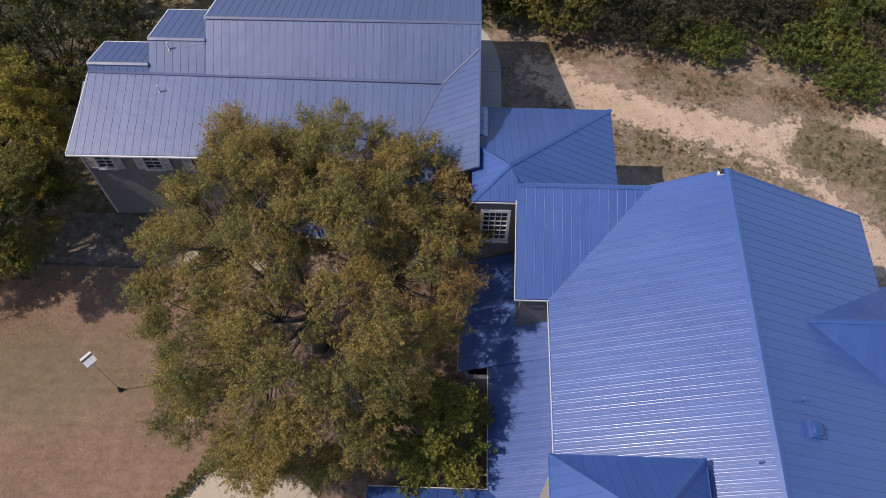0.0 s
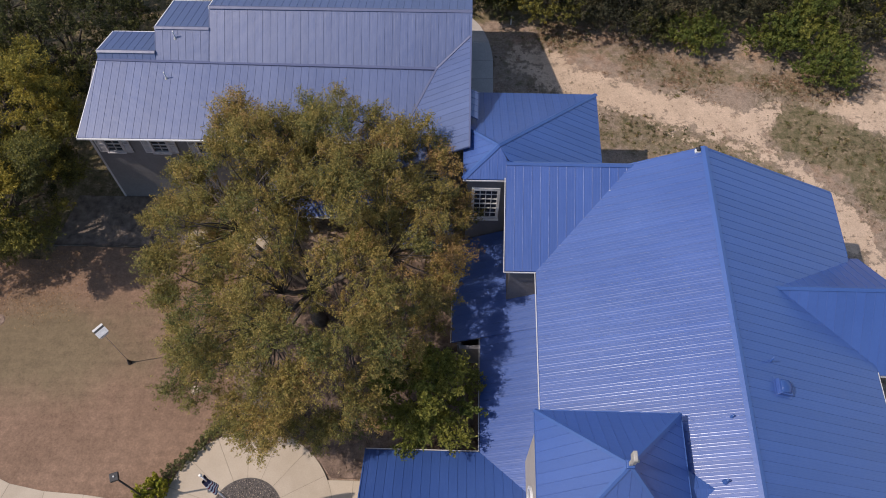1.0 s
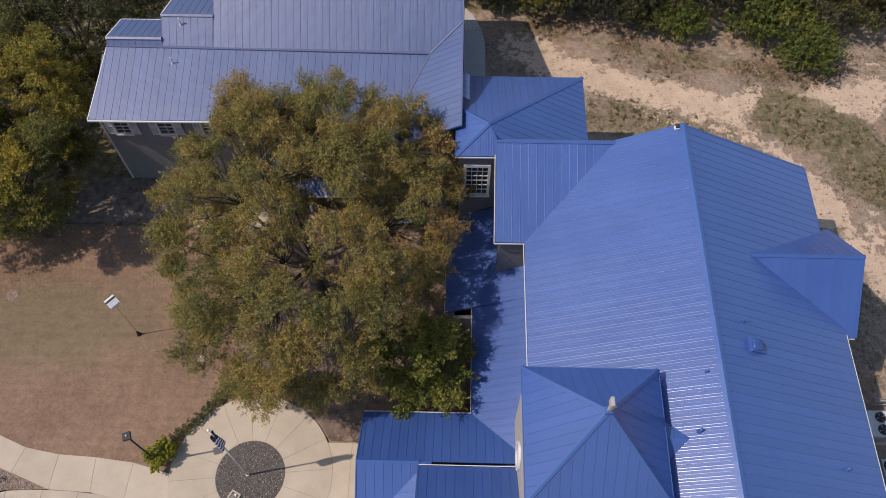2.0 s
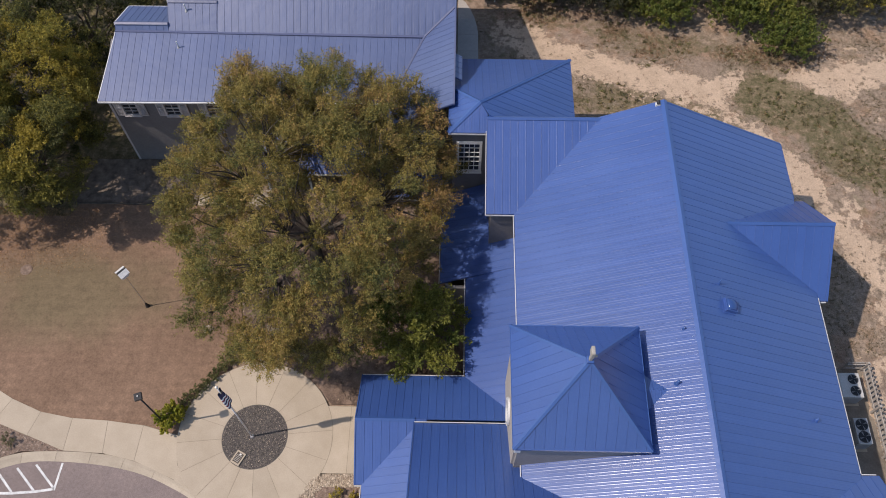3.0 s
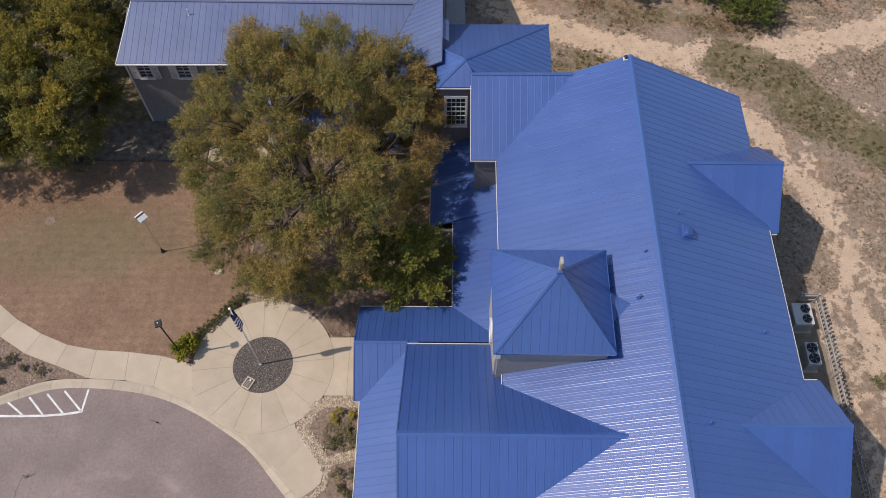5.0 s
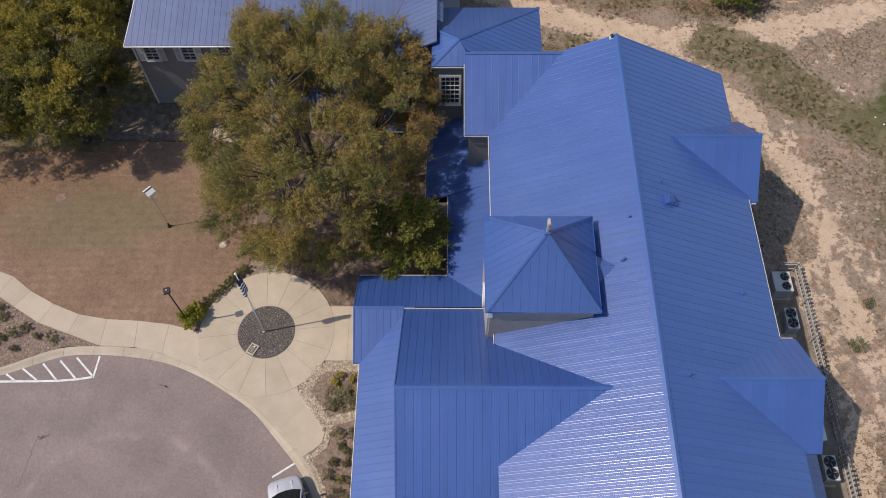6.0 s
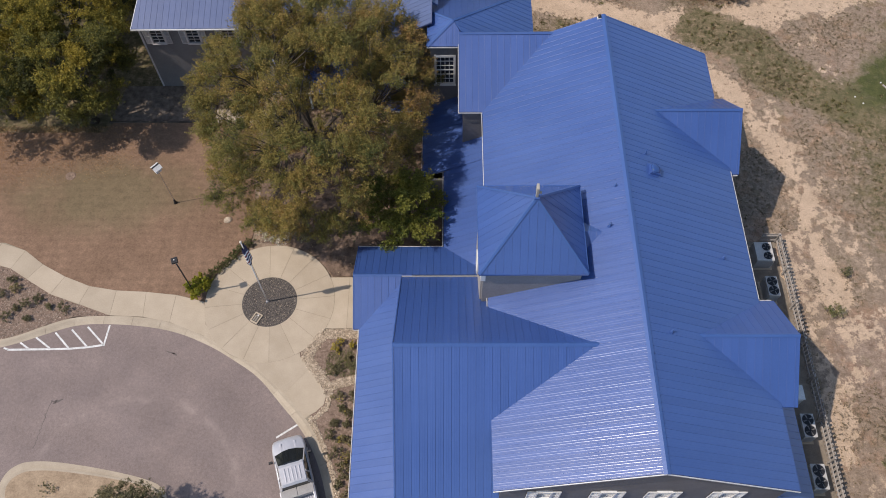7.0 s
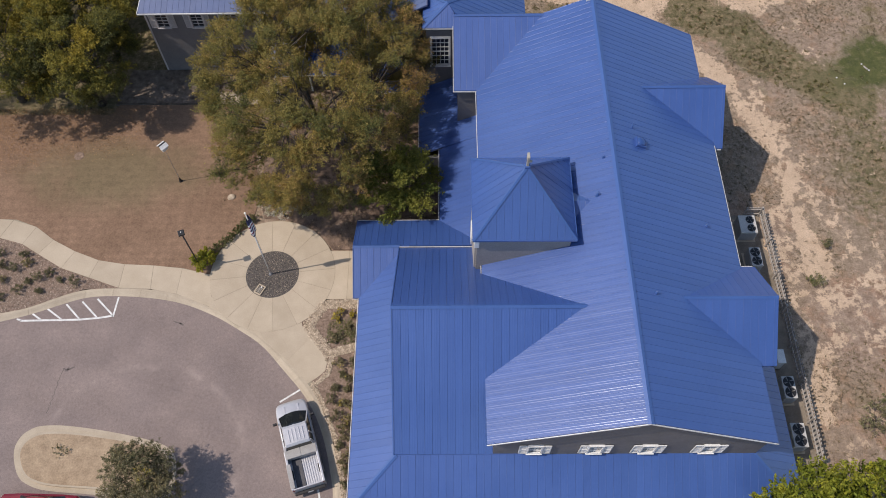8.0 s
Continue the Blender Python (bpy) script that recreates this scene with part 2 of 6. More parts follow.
ORANGE_LITTER = leafy("fallen_orange_leaves", [(0.0, (0.26, 0.145, 0.060)), (0.5, (0.38, 0.215, 0.095)), (1.0, (0.50, 0.33, 0.17))], 0.1)


# ---------------------------------------------------------------- building helpers
def mesh_of(name, verts, faces, mat, smooth=False):
    me = bpy.data.meshes.new(name)
    me.from_pydata([tuple(v) for v in verts], [], [tuple(f) for f in faces])
    me.materials.append(mat)
    if smooth:
        me.shade_smooth()
    return me


def part(name, bm, mat, parent, label="", smooth=False):
    """Links a bmesh or mesh as one object under parent."""
    if isinstance(bm, bmesh.types.BMesh):
        me = bpy.data.meshes.new(name)
        bm.normal_update()
        bm.to_mesh(me)
        bm.free()
        me.materials.append(mat)
        if smooth:
            me.shade_smooth()
    else:
        me = bm
    ob = new(name, me)
    if parent is not None:
        ob.parent = parent
    if label:
        tagged(ob, label)
    return ob


def thing(name, label, category, at=(0, 0, 0), rz=0, group="", kind=""):
    ob = new(name)
    ob.empty_display_size = 0.2
    ob.matrix_world = pose(*at, 0, 0, rz)
    return tagged(ob, label, category, group, kind)


def box_bm(cx, cy, cz, sx, sy, sz, bevel=0.0, rz=0.0, bm=None):
    """A box by centre and size, edges bevelled, added to bm."""
    own = bm is None
    bm = bmesh.new() if own else bm
    r = bmesh.ops.create_cube(bm, size=1.0, matrix=Matrix.Translation((cx, cy, cz)) @ Matrix.Rotation(radians(rz), 4, 'Z') @ Matrix.Diagonal((sx, sy, sz, 1)))
    if bevel:
        ed = list({e for v in r["verts"] for e in v.link_edges})
        bmesh.ops.bevel(bm, geom=ed, offset=bevel, segments=2, affect='EDGES', profile=0.6)
    return bm


def rod_bm(a, b, r1, r2=None, n=10, bm=None):
    bm = bmesh.new() if bm is None else bm
    a, b = Vector(a), Vector(b)
    d = b - a
    m = Matrix.Translation((a + b) / 2) @ d.to_track_quat('Z', 'Y').to_matrix().to_4x4()
    bmesh.ops.create_cone(bm, cap_ends=True, segments=n, radius1=r1, radius2=r1 if r2 is None else r2, depth=d.length, matrix=m)
    return bm


def slab_mesh(name, poly, top, thick, mat):
    """A flat-topped slab over a plan polygon."""
    n = len(poly)
    area = sum(poly[i][0] * poly[(i + 1) % n][1] - poly[(i + 1) % n][0] * poly[i][1] for i in range(n))
    if area < 0:
        poly = poly[::-1]
    v = [(x, y, top) for x, y in poly] + [(x, y, top - thick) for x, y in poly]
    f = [tuple(range(n)), tuple(range(2 * n - 1, n - 1, -1))]
    f += [(i, i + n, (i + 1) % n + n, (i + 1) % n) for i in range(n)]
    return mesh_of(name, v, f, mat)


def sheet_mesh(name, pts, thick, mat):
    """A thick plate over a nearly flat polygon in space, thickness downwards."""
    n = len(pts)
    p = [Vector(q) for q in pts]
    nm = Vector((0, 0, 0))
    for i in range(n):
        nm += (p[i] - p[0]).cross(p[(i + 1) % n] - p[0])
    if nm.z < 0:
        p = p[::-1]
    v = [tuple(q) for q in p] + [(q.x, q.y, q.z - thick) for q in p]
    f = [tuple(range(n)), tuple(range(2 * n - 1, n - 1, -1))] + [(i, i + n, (i + 1) % n + n, (i + 1) % n) for i in range(n)]
    return mesh_of(name, v, f, mat)


PANEL = 0.406
RIB = [(0.0, 0.002), (0.003, 0.0160), (0.008, 0.0190), (0.013, 0.0198), (0.018, 0.0190), (0.023, 0.0160), (0.026, 0.002)]
PROFILE = RIB + [(0.13, 0.002), (0.136, 0.00312), (0.143, 0.00384), (0.15, 0.00408), (0.157, 0.00384), (0.164, 0.00312), (0.17, 0.002), (0.248, 0.002), (0.254, 0.00312), (0.261, 0.00384), (0.268, 0.00408), (0.275, 0.00384), (0.282, 0.00312), (0.288, 0.002), (0.406, 0.002)]
SOFT = RIB + [(0.132, 0.002), (0.141, 0.0029), (0.150, 0.0031), (0.159, 0.0029), (0.168, 0.002), (0.250, 0.002), (0.259, 0.0029), (0.268, 0.0031), (0.277, 0.0029), (0.286, 0.002), (0.406, 0.002)]
PLAIN = [(0.0, 0.002), (0.002, 0.017), (0.010, 0.018), (0.016, 0.017), (0.018, 0.002), (0.128, 0.002), (0.136, 0.0036), (0.144, 0.002), (0.262, 0.002), (0.270, 0.0036), (0.278, 0.002), (0.406, 0.002)]


def roof_slope(parent, pts, mat, start=0.0, thick=0.10, name="roof_panel", profile=PROFILE):
    """A roof plane: a deck under standing-seam panels that run up the slope, each a piece of its own."""
    p = [Vector(q) for q in pts]
    nm = Vector((0, 0, 0))
    for i in range(len(p)):
        nm += (p[i] - p[0]).cross(p[(i + 1) % len(p)] - p[0])
    nm = (nm if nm.z > 0 else -nm).normalized()
    mid = sum(p, Vector((0, 0, 0))) / len(p)
    p = [q - nm * (q - mid).dot(nm) for q in p]
    vdir = (Vector((0, 0, 1)) - nm * nm.z).normalized()
    udir = vdir.cross(nm)
    o = p[0]
    flat = [((q - o).dot(udir), (q - o).dot(vdir)) for q in p]
    part("roof_deck", sheet_mesh("roof_deck", p, thick, mat), mat, parent)
    u0, u1 = min(f[0] for f in flat), max(f[0] for f in flat)
    n = len(flat)

    def span(u):
        hits = []
        for i in range(n):
            (a, b), (c, d) = flat[i], flat[(i + 1) % n]
            if abs(c - a) < 1e-6:
                if abs(u - a) < 1e-4:
                    hits += [b, d]
                continue
            k = (u - a) / (c - a)
            if -1e-6 <= k <= 1 + 1e-6:
                hits.append(b + k * (d - b))
        return (min(hits), max(hits)) if len(hits) > 1 else None

    u = u0 + 1e-3 - start
    rng = random.Random(len(p) + int(100 * abs(u1)))
    while u < u1:
        verts, faces = [], []
        swell = rng.uniform(0.88, 1.12)
        cols = [(u + a, 0.002 + (h - 0.002) * (swell if h < 0.01 else 1.0)) for a, h in profile]
        inner = [f[0] - u for f in flat if 0.0 < f[0] - u < PANEL]
        cols += [(u + a, 0.002) for a in inner if all(abs(a - b) > 0.01 for b, _ in profile) and a > 0.04]
        cols = [(min(max(a, u0 + 2e-4), u1 - 2e-4), h) for a, h in sorted(cols) if u0 - 0.2 < a < u1 + PANEL]
        for a, h in cols:
            s = span(a)
            if s is None:
                continue
            for v in s:
                verts.append(o + udir * a + vdir * v + nm * h)
        for i in range(0, len(verts) - 2, 2):
            faces.append((i, i + 2, i + 3, i + 1))
        if faces:
            me = mesh_of(name, verts, faces, mat)
            part(name, me, mat, parent)
        u += PANEL
    return nm


def cap(parent, a, b, width, drop, mat, name="ridge_cap"):
    """A folded ridge or hip cap between two points: a shallow tent with a closed underside."""
    a, b = Vector(a), Vector(b)
    d = (b - a).normalized()
    s = d.cross(Vector((0, 0, 1))).normalized()
    up = s.cross(d).normalized()
    v = []
    for q in (a, b):
        v += [q + up * 0.060, q + s * width - up * (drop - 0.050), q - s * width - up * (drop - 0.050), q - up * 0.02]
    f = [(0, 1, 5, 4), (2, 0, 4, 6), (1, 3, 7, 5), (3, 2, 6, 7), (0, 2, 3, 1), (4, 5, 7, 6)]
    return part(name, mesh_of(name, v, f, mat), mat, parent)


def strip(parent, name, a, b, w, h, mat, label=""):
    """A straight bar of rectangular section from a to b (gutters, fascias, rails)."""
    a, b = Vector(a), Vector(b)
    d = (b - a).normalized()
    s = d.cross(Vector((0, 0, 1))).normalized() * w / 2
    u = s.cross(d).normalized() * h / 2
    v = [q + i * s + j * u for q in (a, b) for i, j in ((-1, -1), (1, -1), (1, 1), (-1, 1))]
    f = [(0, 1, 5, 4), (1, 2, 6, 5), (2, 3, 7, 6), (3, 0, 4, 7), (3, 2, 1, 0), (4, 5, 6, 7)]
    return part(name, mesh_of(name, v, f, mat), mat, parent, label)


def wall(parent, a, b, z0, z1, mat, thick=0.2, name="wall"):
    """An upright wall between two plan points."""
    return strip(parent, name, (a[0], a[1], (z0 + z1) / 2), (b[0], b[1], (z0 + z1) / 2), thick, z1 - z0, mat)


def gable(parent, pts, thick, mat, name="gable_wall"):
    """An upright wall plate over a polygon that lies in one vertical plane; thick: offset vector."""
    n = len(pts)
    t = Vector(thick)
    v = [Vector(q) for q in pts] + [Vector(q) + t for q in pts]
    f = [tuple(range(n)), tuple(range(2 * n - 1, n - 1, -1))] + [(i, i + n, (i + 1) % n + n, (i + 1) % n) for i in range(n)]
    bm = bmesh.new()
    me = mesh_of(name, v, f, mat)
    bm.from_mesh(me)
    bmesh.ops.recalc_face_normals(bm, faces=bm.faces)
    bm.to_mesh(me)
    bm.free()
    return part(name, me, mat, parent)


# ---------------------------------------------------------------- ground
def smooth01(a, b, x):
    t = np.clip((x - a) / (b - a), 0, 1)
    return t * t * (3 - 2 * t)


def line_distance(X, Y, pts):
    best = np.full(X.shape, 1e9)
    for (ax, ay), (bx, by) in zip(pts, pts[1:]):
        dx, dy = bx - ax, by - ay
        k = np.clip(((X - ax) * dx + (Y - ay) * dy) / (dx * dx + dy * dy), 0, 1)
        best = np.minimum(best, np.hypot(X - ax - k * dx, Y - ay - k * dy))
    return best


def value_noise(X, Y, scale, seed):
    """Smooth lattice noise, 0 to 1."""
    rng = np.random.RandomState(seed)
    g = rng.rand(256, 256)
    x, y = X * scale + 100.3, Y * scale + 70.7
    i, j = np.floor(x).astype(int), np.floor(y).astype(int)
    u, v = x - i, y - j
    u, v = u * u * (3 - 2 * u), v * v * (3 - 2 * v)
    q = lambda a, b: g[a % 256, b % 256]
    return (q(i, j) * (1 - u) + q(i + 1, j) * u) * (1 - v) + (q(i, j + 1) * (1 - u) + q(i + 1, j + 1) * u) * v


SAND_TRACK = [(14.4, 29.7), (17.0, 28.3), (19.4, 26.9), (22.7, 25.7), (26.0, 24.8), (29.3, 24.5), (32.7, 24.6), (36.0, 25.4), (44.0, 27.5), (60.0, 30.0)]
SAND_EDGE = [(24.2, 23.6), (27.0, 23.0), (29.2, 22.0), (31.0, 19.6), (32.6, 16.8), (34.3, 14.0), (35.3, 11.9), (36.0, 9.4), (35.9, 6.8), (35.3, 5.0), (35.4, 3.6), (35.9, 1.8), (36.3, 0.2)]
SAND_STRIP = [(34.1, 1.5), (34.2, -3.0), (34.35, -5.9), (34.2, -8.4), (34.2, -10.0)]


WEED_BAND = [(31.8, 23.6), (34.3, 21.6), (36.3, 19.4), (38.7, 17.6), (41.0, 16.2), (42.5, 14.6)]
WEED_EDGE = [(15.5, 31.8), (19.5, 30.0), (24.0, 28.6), (28.0, 28.2), (31.5, 27.9), (35.0, 28.3)]
WEED_NORTH = [(18.5, 23.0), (20.6, 23.6), (23.5, 22.9), (26.0, 21.6), (28.5, 20.0)]


def ground_sheet():
    xs = np.concatenate([np.linspace(-400, -46, 20), np.arange(-45, 62, 0.5), np.linspace(63, 420, 20)])
    ys = np.concatenate([np.linspace(-300, -24, 16), np.arange(-23, 56, 0.5), np.linspace(57, 600, 26)])
    X, Y = np.meshgrid(xs, ys)
    n1, n2, n3 = value_noise(X, Y, 0.35, 3), value_noise(X, Y, 1.1, 5), value_noise(X, Y, 0.12, 8)
    wild = smooth01(28.0, 31.0, X) + smooth01(21.5, 24.0, Y) * smooth01(9.0, 11.0, X)
    wild = np.clip(wild, 0, 1)
    Z = -0.2 + wild * ((n1 - 0.5) * 0.16 + (n2 - 0.5) * 0.08)
    Z += 0.13 * smooth01(0.0, 2.0, 9.5 - np.hypot(X - 3.0, Y - 10.0))
    d1 = line_distance(X, Y, SAND_TRACK) + (n1 - 0.5) * 1.6 + (n2 - 0.5) * 1.2 - 0.6 * (1 - smooth01(14.0, 18.0, X))
    d2 = line_distance(X, Y, SAND_EDGE) + (n1 - 0.5) * 2.0 + (n2 - 0.5) * 1.6
    d3 = line_distance(X, Y, SAND_STRIP) + (n1 - 0.5) * 1.2 + (n2 - 0.5) * 0.8
    sand = np.maximum(1 - smooth01(0.7, 1.9, d1), 1.0 * (1 - smooth01(0.25, 1.25, d2)))
    sand = np.maximum(sand, (0.75 + 0.35 * smooth01(-3.0, -5.0, Y)) * (1 - smooth01(0.1, 0.9, d3)))
    patches = 0.75 * smooth01(0.48, 0.72, 0.6 * n2 + 0.4 * n1) * smooth01(28, 32, X) * (1 - smooth01(40, 44, X))
    sand = np.clip(np.maximum(sand, patches), 0, 1)
    green = 1 - smooth01(1.0, 4.6, np.hypot((X - 45.7) / 1.9, Y - 17.7 - 0.22 * (X - 44)) + (n1 - 0.5) * 1.6)
    green = np.maximum(green, 0.35 * smooth01(41, 46, X) * smooth01(19, 22, Y))
    # weed: weedy ground, and also ground darkened in place of shade
    weed = 1 - smooth01(0.9, 3.2, line_distance(X, Y, WEED_BAND) + (n1 - 0.5) * 1.6)
    weed = np.maximum(weed, 0.55 * smooth01(37.5, 41, X) * (1 - smooth01(12.0, 15.0, Y)) * smooth01(0.0, 6.0, Y))
    weed = np.maximum(weed, 0.55 * (1 - smooth01(0.3, 2.6, line_distance(X, Y, WEED_NORTH) + (n1 - 0.5) * 2.0)))
    # ground below the west and north woods darkened to stand for dense tree shade
    weed = np.maximum(weed, smooth01(-6.5, -9.0, X) * smooth01(13.0, 14.5, Y))
    weed = np.maximum(weed, smooth01(32.0, 34.0, Y))
    weed = np.maximum(weed, 0.50 * (1 - smooth01(0.4, 1.8, line_distance(X, Y, WEED_EDGE) + (n1 - 0.5) * 1.4)))
    # strip east of the grey building: its shadow deepened by darker ground colour
    weed = np.maximum(weed, 0.25 * smooth01(11.9, 12.5, X) * (1 - smooth01(14.5, 17.0, X)) * smooth01(21.0, 22.5, Y))
    sand *= 1 - 0.9 * weed
    sand = np.maximum(sand, 0.24 * smooth01(33.4, 34.2, X) * (1 - smooth01(8.0, 16.0, Y)))
    dirt = np.clip(smooth01(0.35, 0.7, n3 * 0.6 + n1 * 0.4), 0, 1)
    sand *= 0.86
    nx, ny = len(xs), len(ys)
    co = np.stack([X.ravel(), Y.ravel(), Z.ravel()], 1)
    k = (np.arange(ny - 1)[:, None] * nx + np.arange(nx - 1)[None, :]).ravel()
    faces = np.stack([k, k + 1, k + nx + 1, k + nx], 1)
    me = bpy.data.meshes.new("ground")
    me.from_pydata(co.tolist(), [], faces.tolist())
    for nm, val in (("sand", sand), ("green", green), ("dirt", dirt), ("weed", weed)):
        at = me.attributes.new(nm, 'FLOAT', 'POINT')
        at.data.foreach_set("value", val.ravel().astype(np.float32))
    me.shade_smooth()
    return me


def ground_material():
    m = material("dry_sandy_ground", (0.3, 0.25, 0.18), 0.95, 0, 0.2)
    b = m.node_tree.nodes["Principled BSDF"]
    p = coords(m)
    sand, _ = noise_ramp(m, p, 0.8, [(0.3, (0.49, 0.368, 0.256)), (0.7, (0.65, 0.495, 0.355))], 8, 0.7)
    scrub, _ = noise_ramp(m, p, 2.9, [(0.34, (0.150, 0.112, 0.074)), (0.44, (0.240, 0.186, 0.132)), (0.54, (0.338, 0.262, 0.192)), (0.66, (0.50, 0.385, 0.280))], 14, 0.82)
    dirt, _ = noise_ramp(m, p, 2.0, [(0.36, (0.185, 0.128, 0.092)), (0.5, (0.325, 0.245, 0.185)), (0.64, (0.46, 0.358, 0.275))], 14, 0.82)
    grass, _ = noise_ramp(m, p, 1.6, [(0.3, (0.060, 0.072, 0.026)), (0.55, (0.100, 0.108, 0.038)), (0.75, (0.20, 0.165, 0.08))], 8, 0.7)
    weeds, _ = noise_ramp(m, p, 2.2, [(0.36, (0.082, 0.082, 0.038)), (0.47, (0.150, 0.130, 0.068)), (0.56, (0.245, 0.190, 0.116)), (0.66, (0.43, 0.322, 0.222))], 14, 0.80)
    at = {}
    for nm in ("sand", "green", "dirt", "weed"):
        a = m.node_tree.nodes.new("ShaderNodeAttribute")
        a.attribute_name = nm
        at[nm] = a.outputs["Fac"]
    base = mix(m, at["dirt"], scrub, dirt)
    rust, _ = noise_ramp(m, p, 0.55, [(0.50, (0, 0, 0)), (0.62, (1, 1, 1))], 10, 0.75)
    base = mix(m, rust, base, mix(m, 1.0, base, (1.10, 0.97, 0.89), 'MULTIPLY'))
    olive, _ = noise_ramp(m, p, 0.43, [(0.30, (1, 1, 1)), (0.44, (0, 0, 0))], 10, 0.75)
    base = mix(m, olive, base, mix(m, 1.0, base, (0.84, 0.92, 0.78), 'MULTIPLY'))

    def broken(mask, scale, amount, lo, hi):
        """A mask whose edge is broken up by noise into crisp patches."""
        n = node(m, "ShaderNodeTexNoise", Scale=scale, Detail=10.0, Roughness=0.72)
        wire(m, p, n.inputs["Vector"])
        mm = node(m, "ShaderNodeMath")
        mm.operation = 'MULTIPLY_ADD'
        wire(m, n.outputs["Fac"], mm.inputs[0])
        mm.inputs[1].default_value = amount
        wire(m, mask, mm.inputs[2])
        r = node(m, "ShaderNodeMapRange", From_Min=lo + amount / 2, From_Max=hi + amount / 2)
        wire(m, mm.outputs[0], r.inputs["Value"])
        return r.outputs[0]

    # weed tones also carry the shade painted under woods and beside the grey building
    col = mix(m, broken(at["weed"], 1.8, 2.2, 0.24, 0.66), base, weeds)
    col = mix(m, broken(at["sand"], 2.0, 2.7, 0.50, 0.68), col, sand)
    col = mix(m, broken(at["green"], 1.1, 1.9, 0.20, 0.85), col, grass)
    fine, g = noise_ramp(m, p, 11.0, [(0.28, (0.58, 0.58, 0.60)), (0.72, (1.24, 1.23, 1.21))], 10, 0.82)
    wire(m, mix(m, 1.0, col, fine, 'MULTIPLY'), b.inputs["Base Color"])
    bump(m, g, 0.9, 0.07)
    return m


me = ground_sheet()
me.materials.append(ground_material())
tagged(new("ground", me), "dry sandy ground with scrub and bare sand tracks", "ground", kind="structure")

# lawn: mown dry grass, one slab
LAWN = grainy("dry_brown_lawn", (0.208, 0.131, 0.084), (0.280, 0.180, 0.119), 0.95, 0.25, 9, 0.04)


def lawn_material():
    m = LAWN
    b = m.node_tree.nodes["Principled BSDF"]
    old = b.inputs["Base Color"].links[0].from_socket
    p = coords(m)
    # a greener belt through the middle of the lawn, ragged at its edge
    sc = node(m, "ShaderNodeVectorMath")
    sc.operation = 'MULTIPLY_ADD'
    wire(m, p, sc.inputs[0])
    sc.inputs[1].default_value = (0.165, 0.36, 0.0)
    sc.inputs[2].default_value = (0.165 * 12.2, -0.36 * 8.2, 0.0)
    far = node(m, "ShaderNodeVectorMath")
    far.operation = 'LENGTH'
    wire(m, sc.outputs[0], far.inputs[0])
    edge = node(m, "ShaderNodeTexNoise", Scale=0.55, Detail=6.0, Roughness=0.65)
    wire(m, p, edge.inputs["Vector"])
    ad = node(m, "ShaderNodeMath")
    ad.operation = 'MULTIPLY_ADD'
    wire(m, edge.outputs["Fac"], ad.inputs[0])
    ad.inputs[1].default_value = 1.5
    wire(m, far.outputs["Value"], ad.inputs[2])
    w = node(m, "ShaderNodeMapRange", From_Min=1.25, From_Max=2.1, To_Min=0.62, To_Max=0.0)
    wire(m, ad.outputs[0], w.inputs["Value"])
    col = mix(m, w.outputs[0], old, (0.150, 0.128, 0.068))
    worn, _ = noise_ramp(m, p, 1.7, [(0.35, (0.80, 0.80, 0.80)), (0.6, (1.05, 1.05, 1.05))], 8, 0.75)
    col = mix(m, 1.0, col, worn, 'MULTIPLY')
    wv = node(m, "ShaderNodeTexWave", Scale=0.55, Distortion=3.0, Detail=3.0)
    wv.bands_direction = 'Y'
    wire(m, p, wv.inputs["Vector"])
    mow = node(m, "ShaderNodeMapRange", To_Min=0.965, To_Max=1.03)
    wire(m, wv.outputs["Fac"], mow.inputs["Value"])
    col = mix(m, 1.0, col, mow.outputs[0], 'MULTIPLY')
    clump, _ = noise_ramp(m, p, 4.5, [(0.30, (0.80, 0.80, 0.79)), (0.62, (1.06, 1.06, 1.06))], 8, 0.8)
    wire(m, mix(m, 1.0, col, clump, 'MULTIPLY'), b.inputs["Base Color"])


lawn_material()
WALK_N = [(-44.0, 5.2), (-30.0, 5.0), (-19.14, 4.43), (-17.95, 4.37), (-16.65, 3.86), (-14.79, 2.59), (-13.24, 1.70), (-11.60, 1.13), (-10.41, 0.86), (-7.93, 0.71), (-5.83, 0.49), (-4.10, 0.02)]
WALK_S = [(-44.0, 3.6), (-30.0, 3.4), (-18.73, 2.98), (-17.96, 2.97), (-15.70, 1.63), (-13.91, 0.54), (-12.07, -0.15), (-9.92, -0.62), (-9.85, -0.95), (-7.61, -1.05), (-5.69, -1.47), (-3.60, -2.40)]
lawn_poly = WALK_N[:-1] + [(-3.90, 0.0), (-3.52, 1.75), (-2.72, 2.90), (-1.75, 3.70), (-1.4, 6.0), (-2.0, 9.0), (-2.4, 14.45), (-12.9, 14.50), (-13.3, 13.6), (-44.0, 13.6)]
tagged(part("lawn", slab_mesh("lawn", lawn_poly, -0.03, 0.2, LAWN), LAWN, None), "mown lawn of dry brown grass with thin green patches", "lawn", kind="structure")

KERB_IN = [(-44.0, -14.0), (-30.0, -8.2), (-22.0, -4.5), (-17.13, -2.74), (-15.40, -2.39), (-13.76, -1.63), (-12.06, -1.03), (-9.85, -0.96), (-7.61, -1.06), (-5.69, -1.48), (-3.53, -2.43), (-2.35, -3.11), (-0.40, -4.30), (1.74, -6.14), (3.09, -7.55), (4.06, -9.05), (4.88, -11.11), (5.44, -13.73), (5.75, -17.0), (5.8, -40.0)]
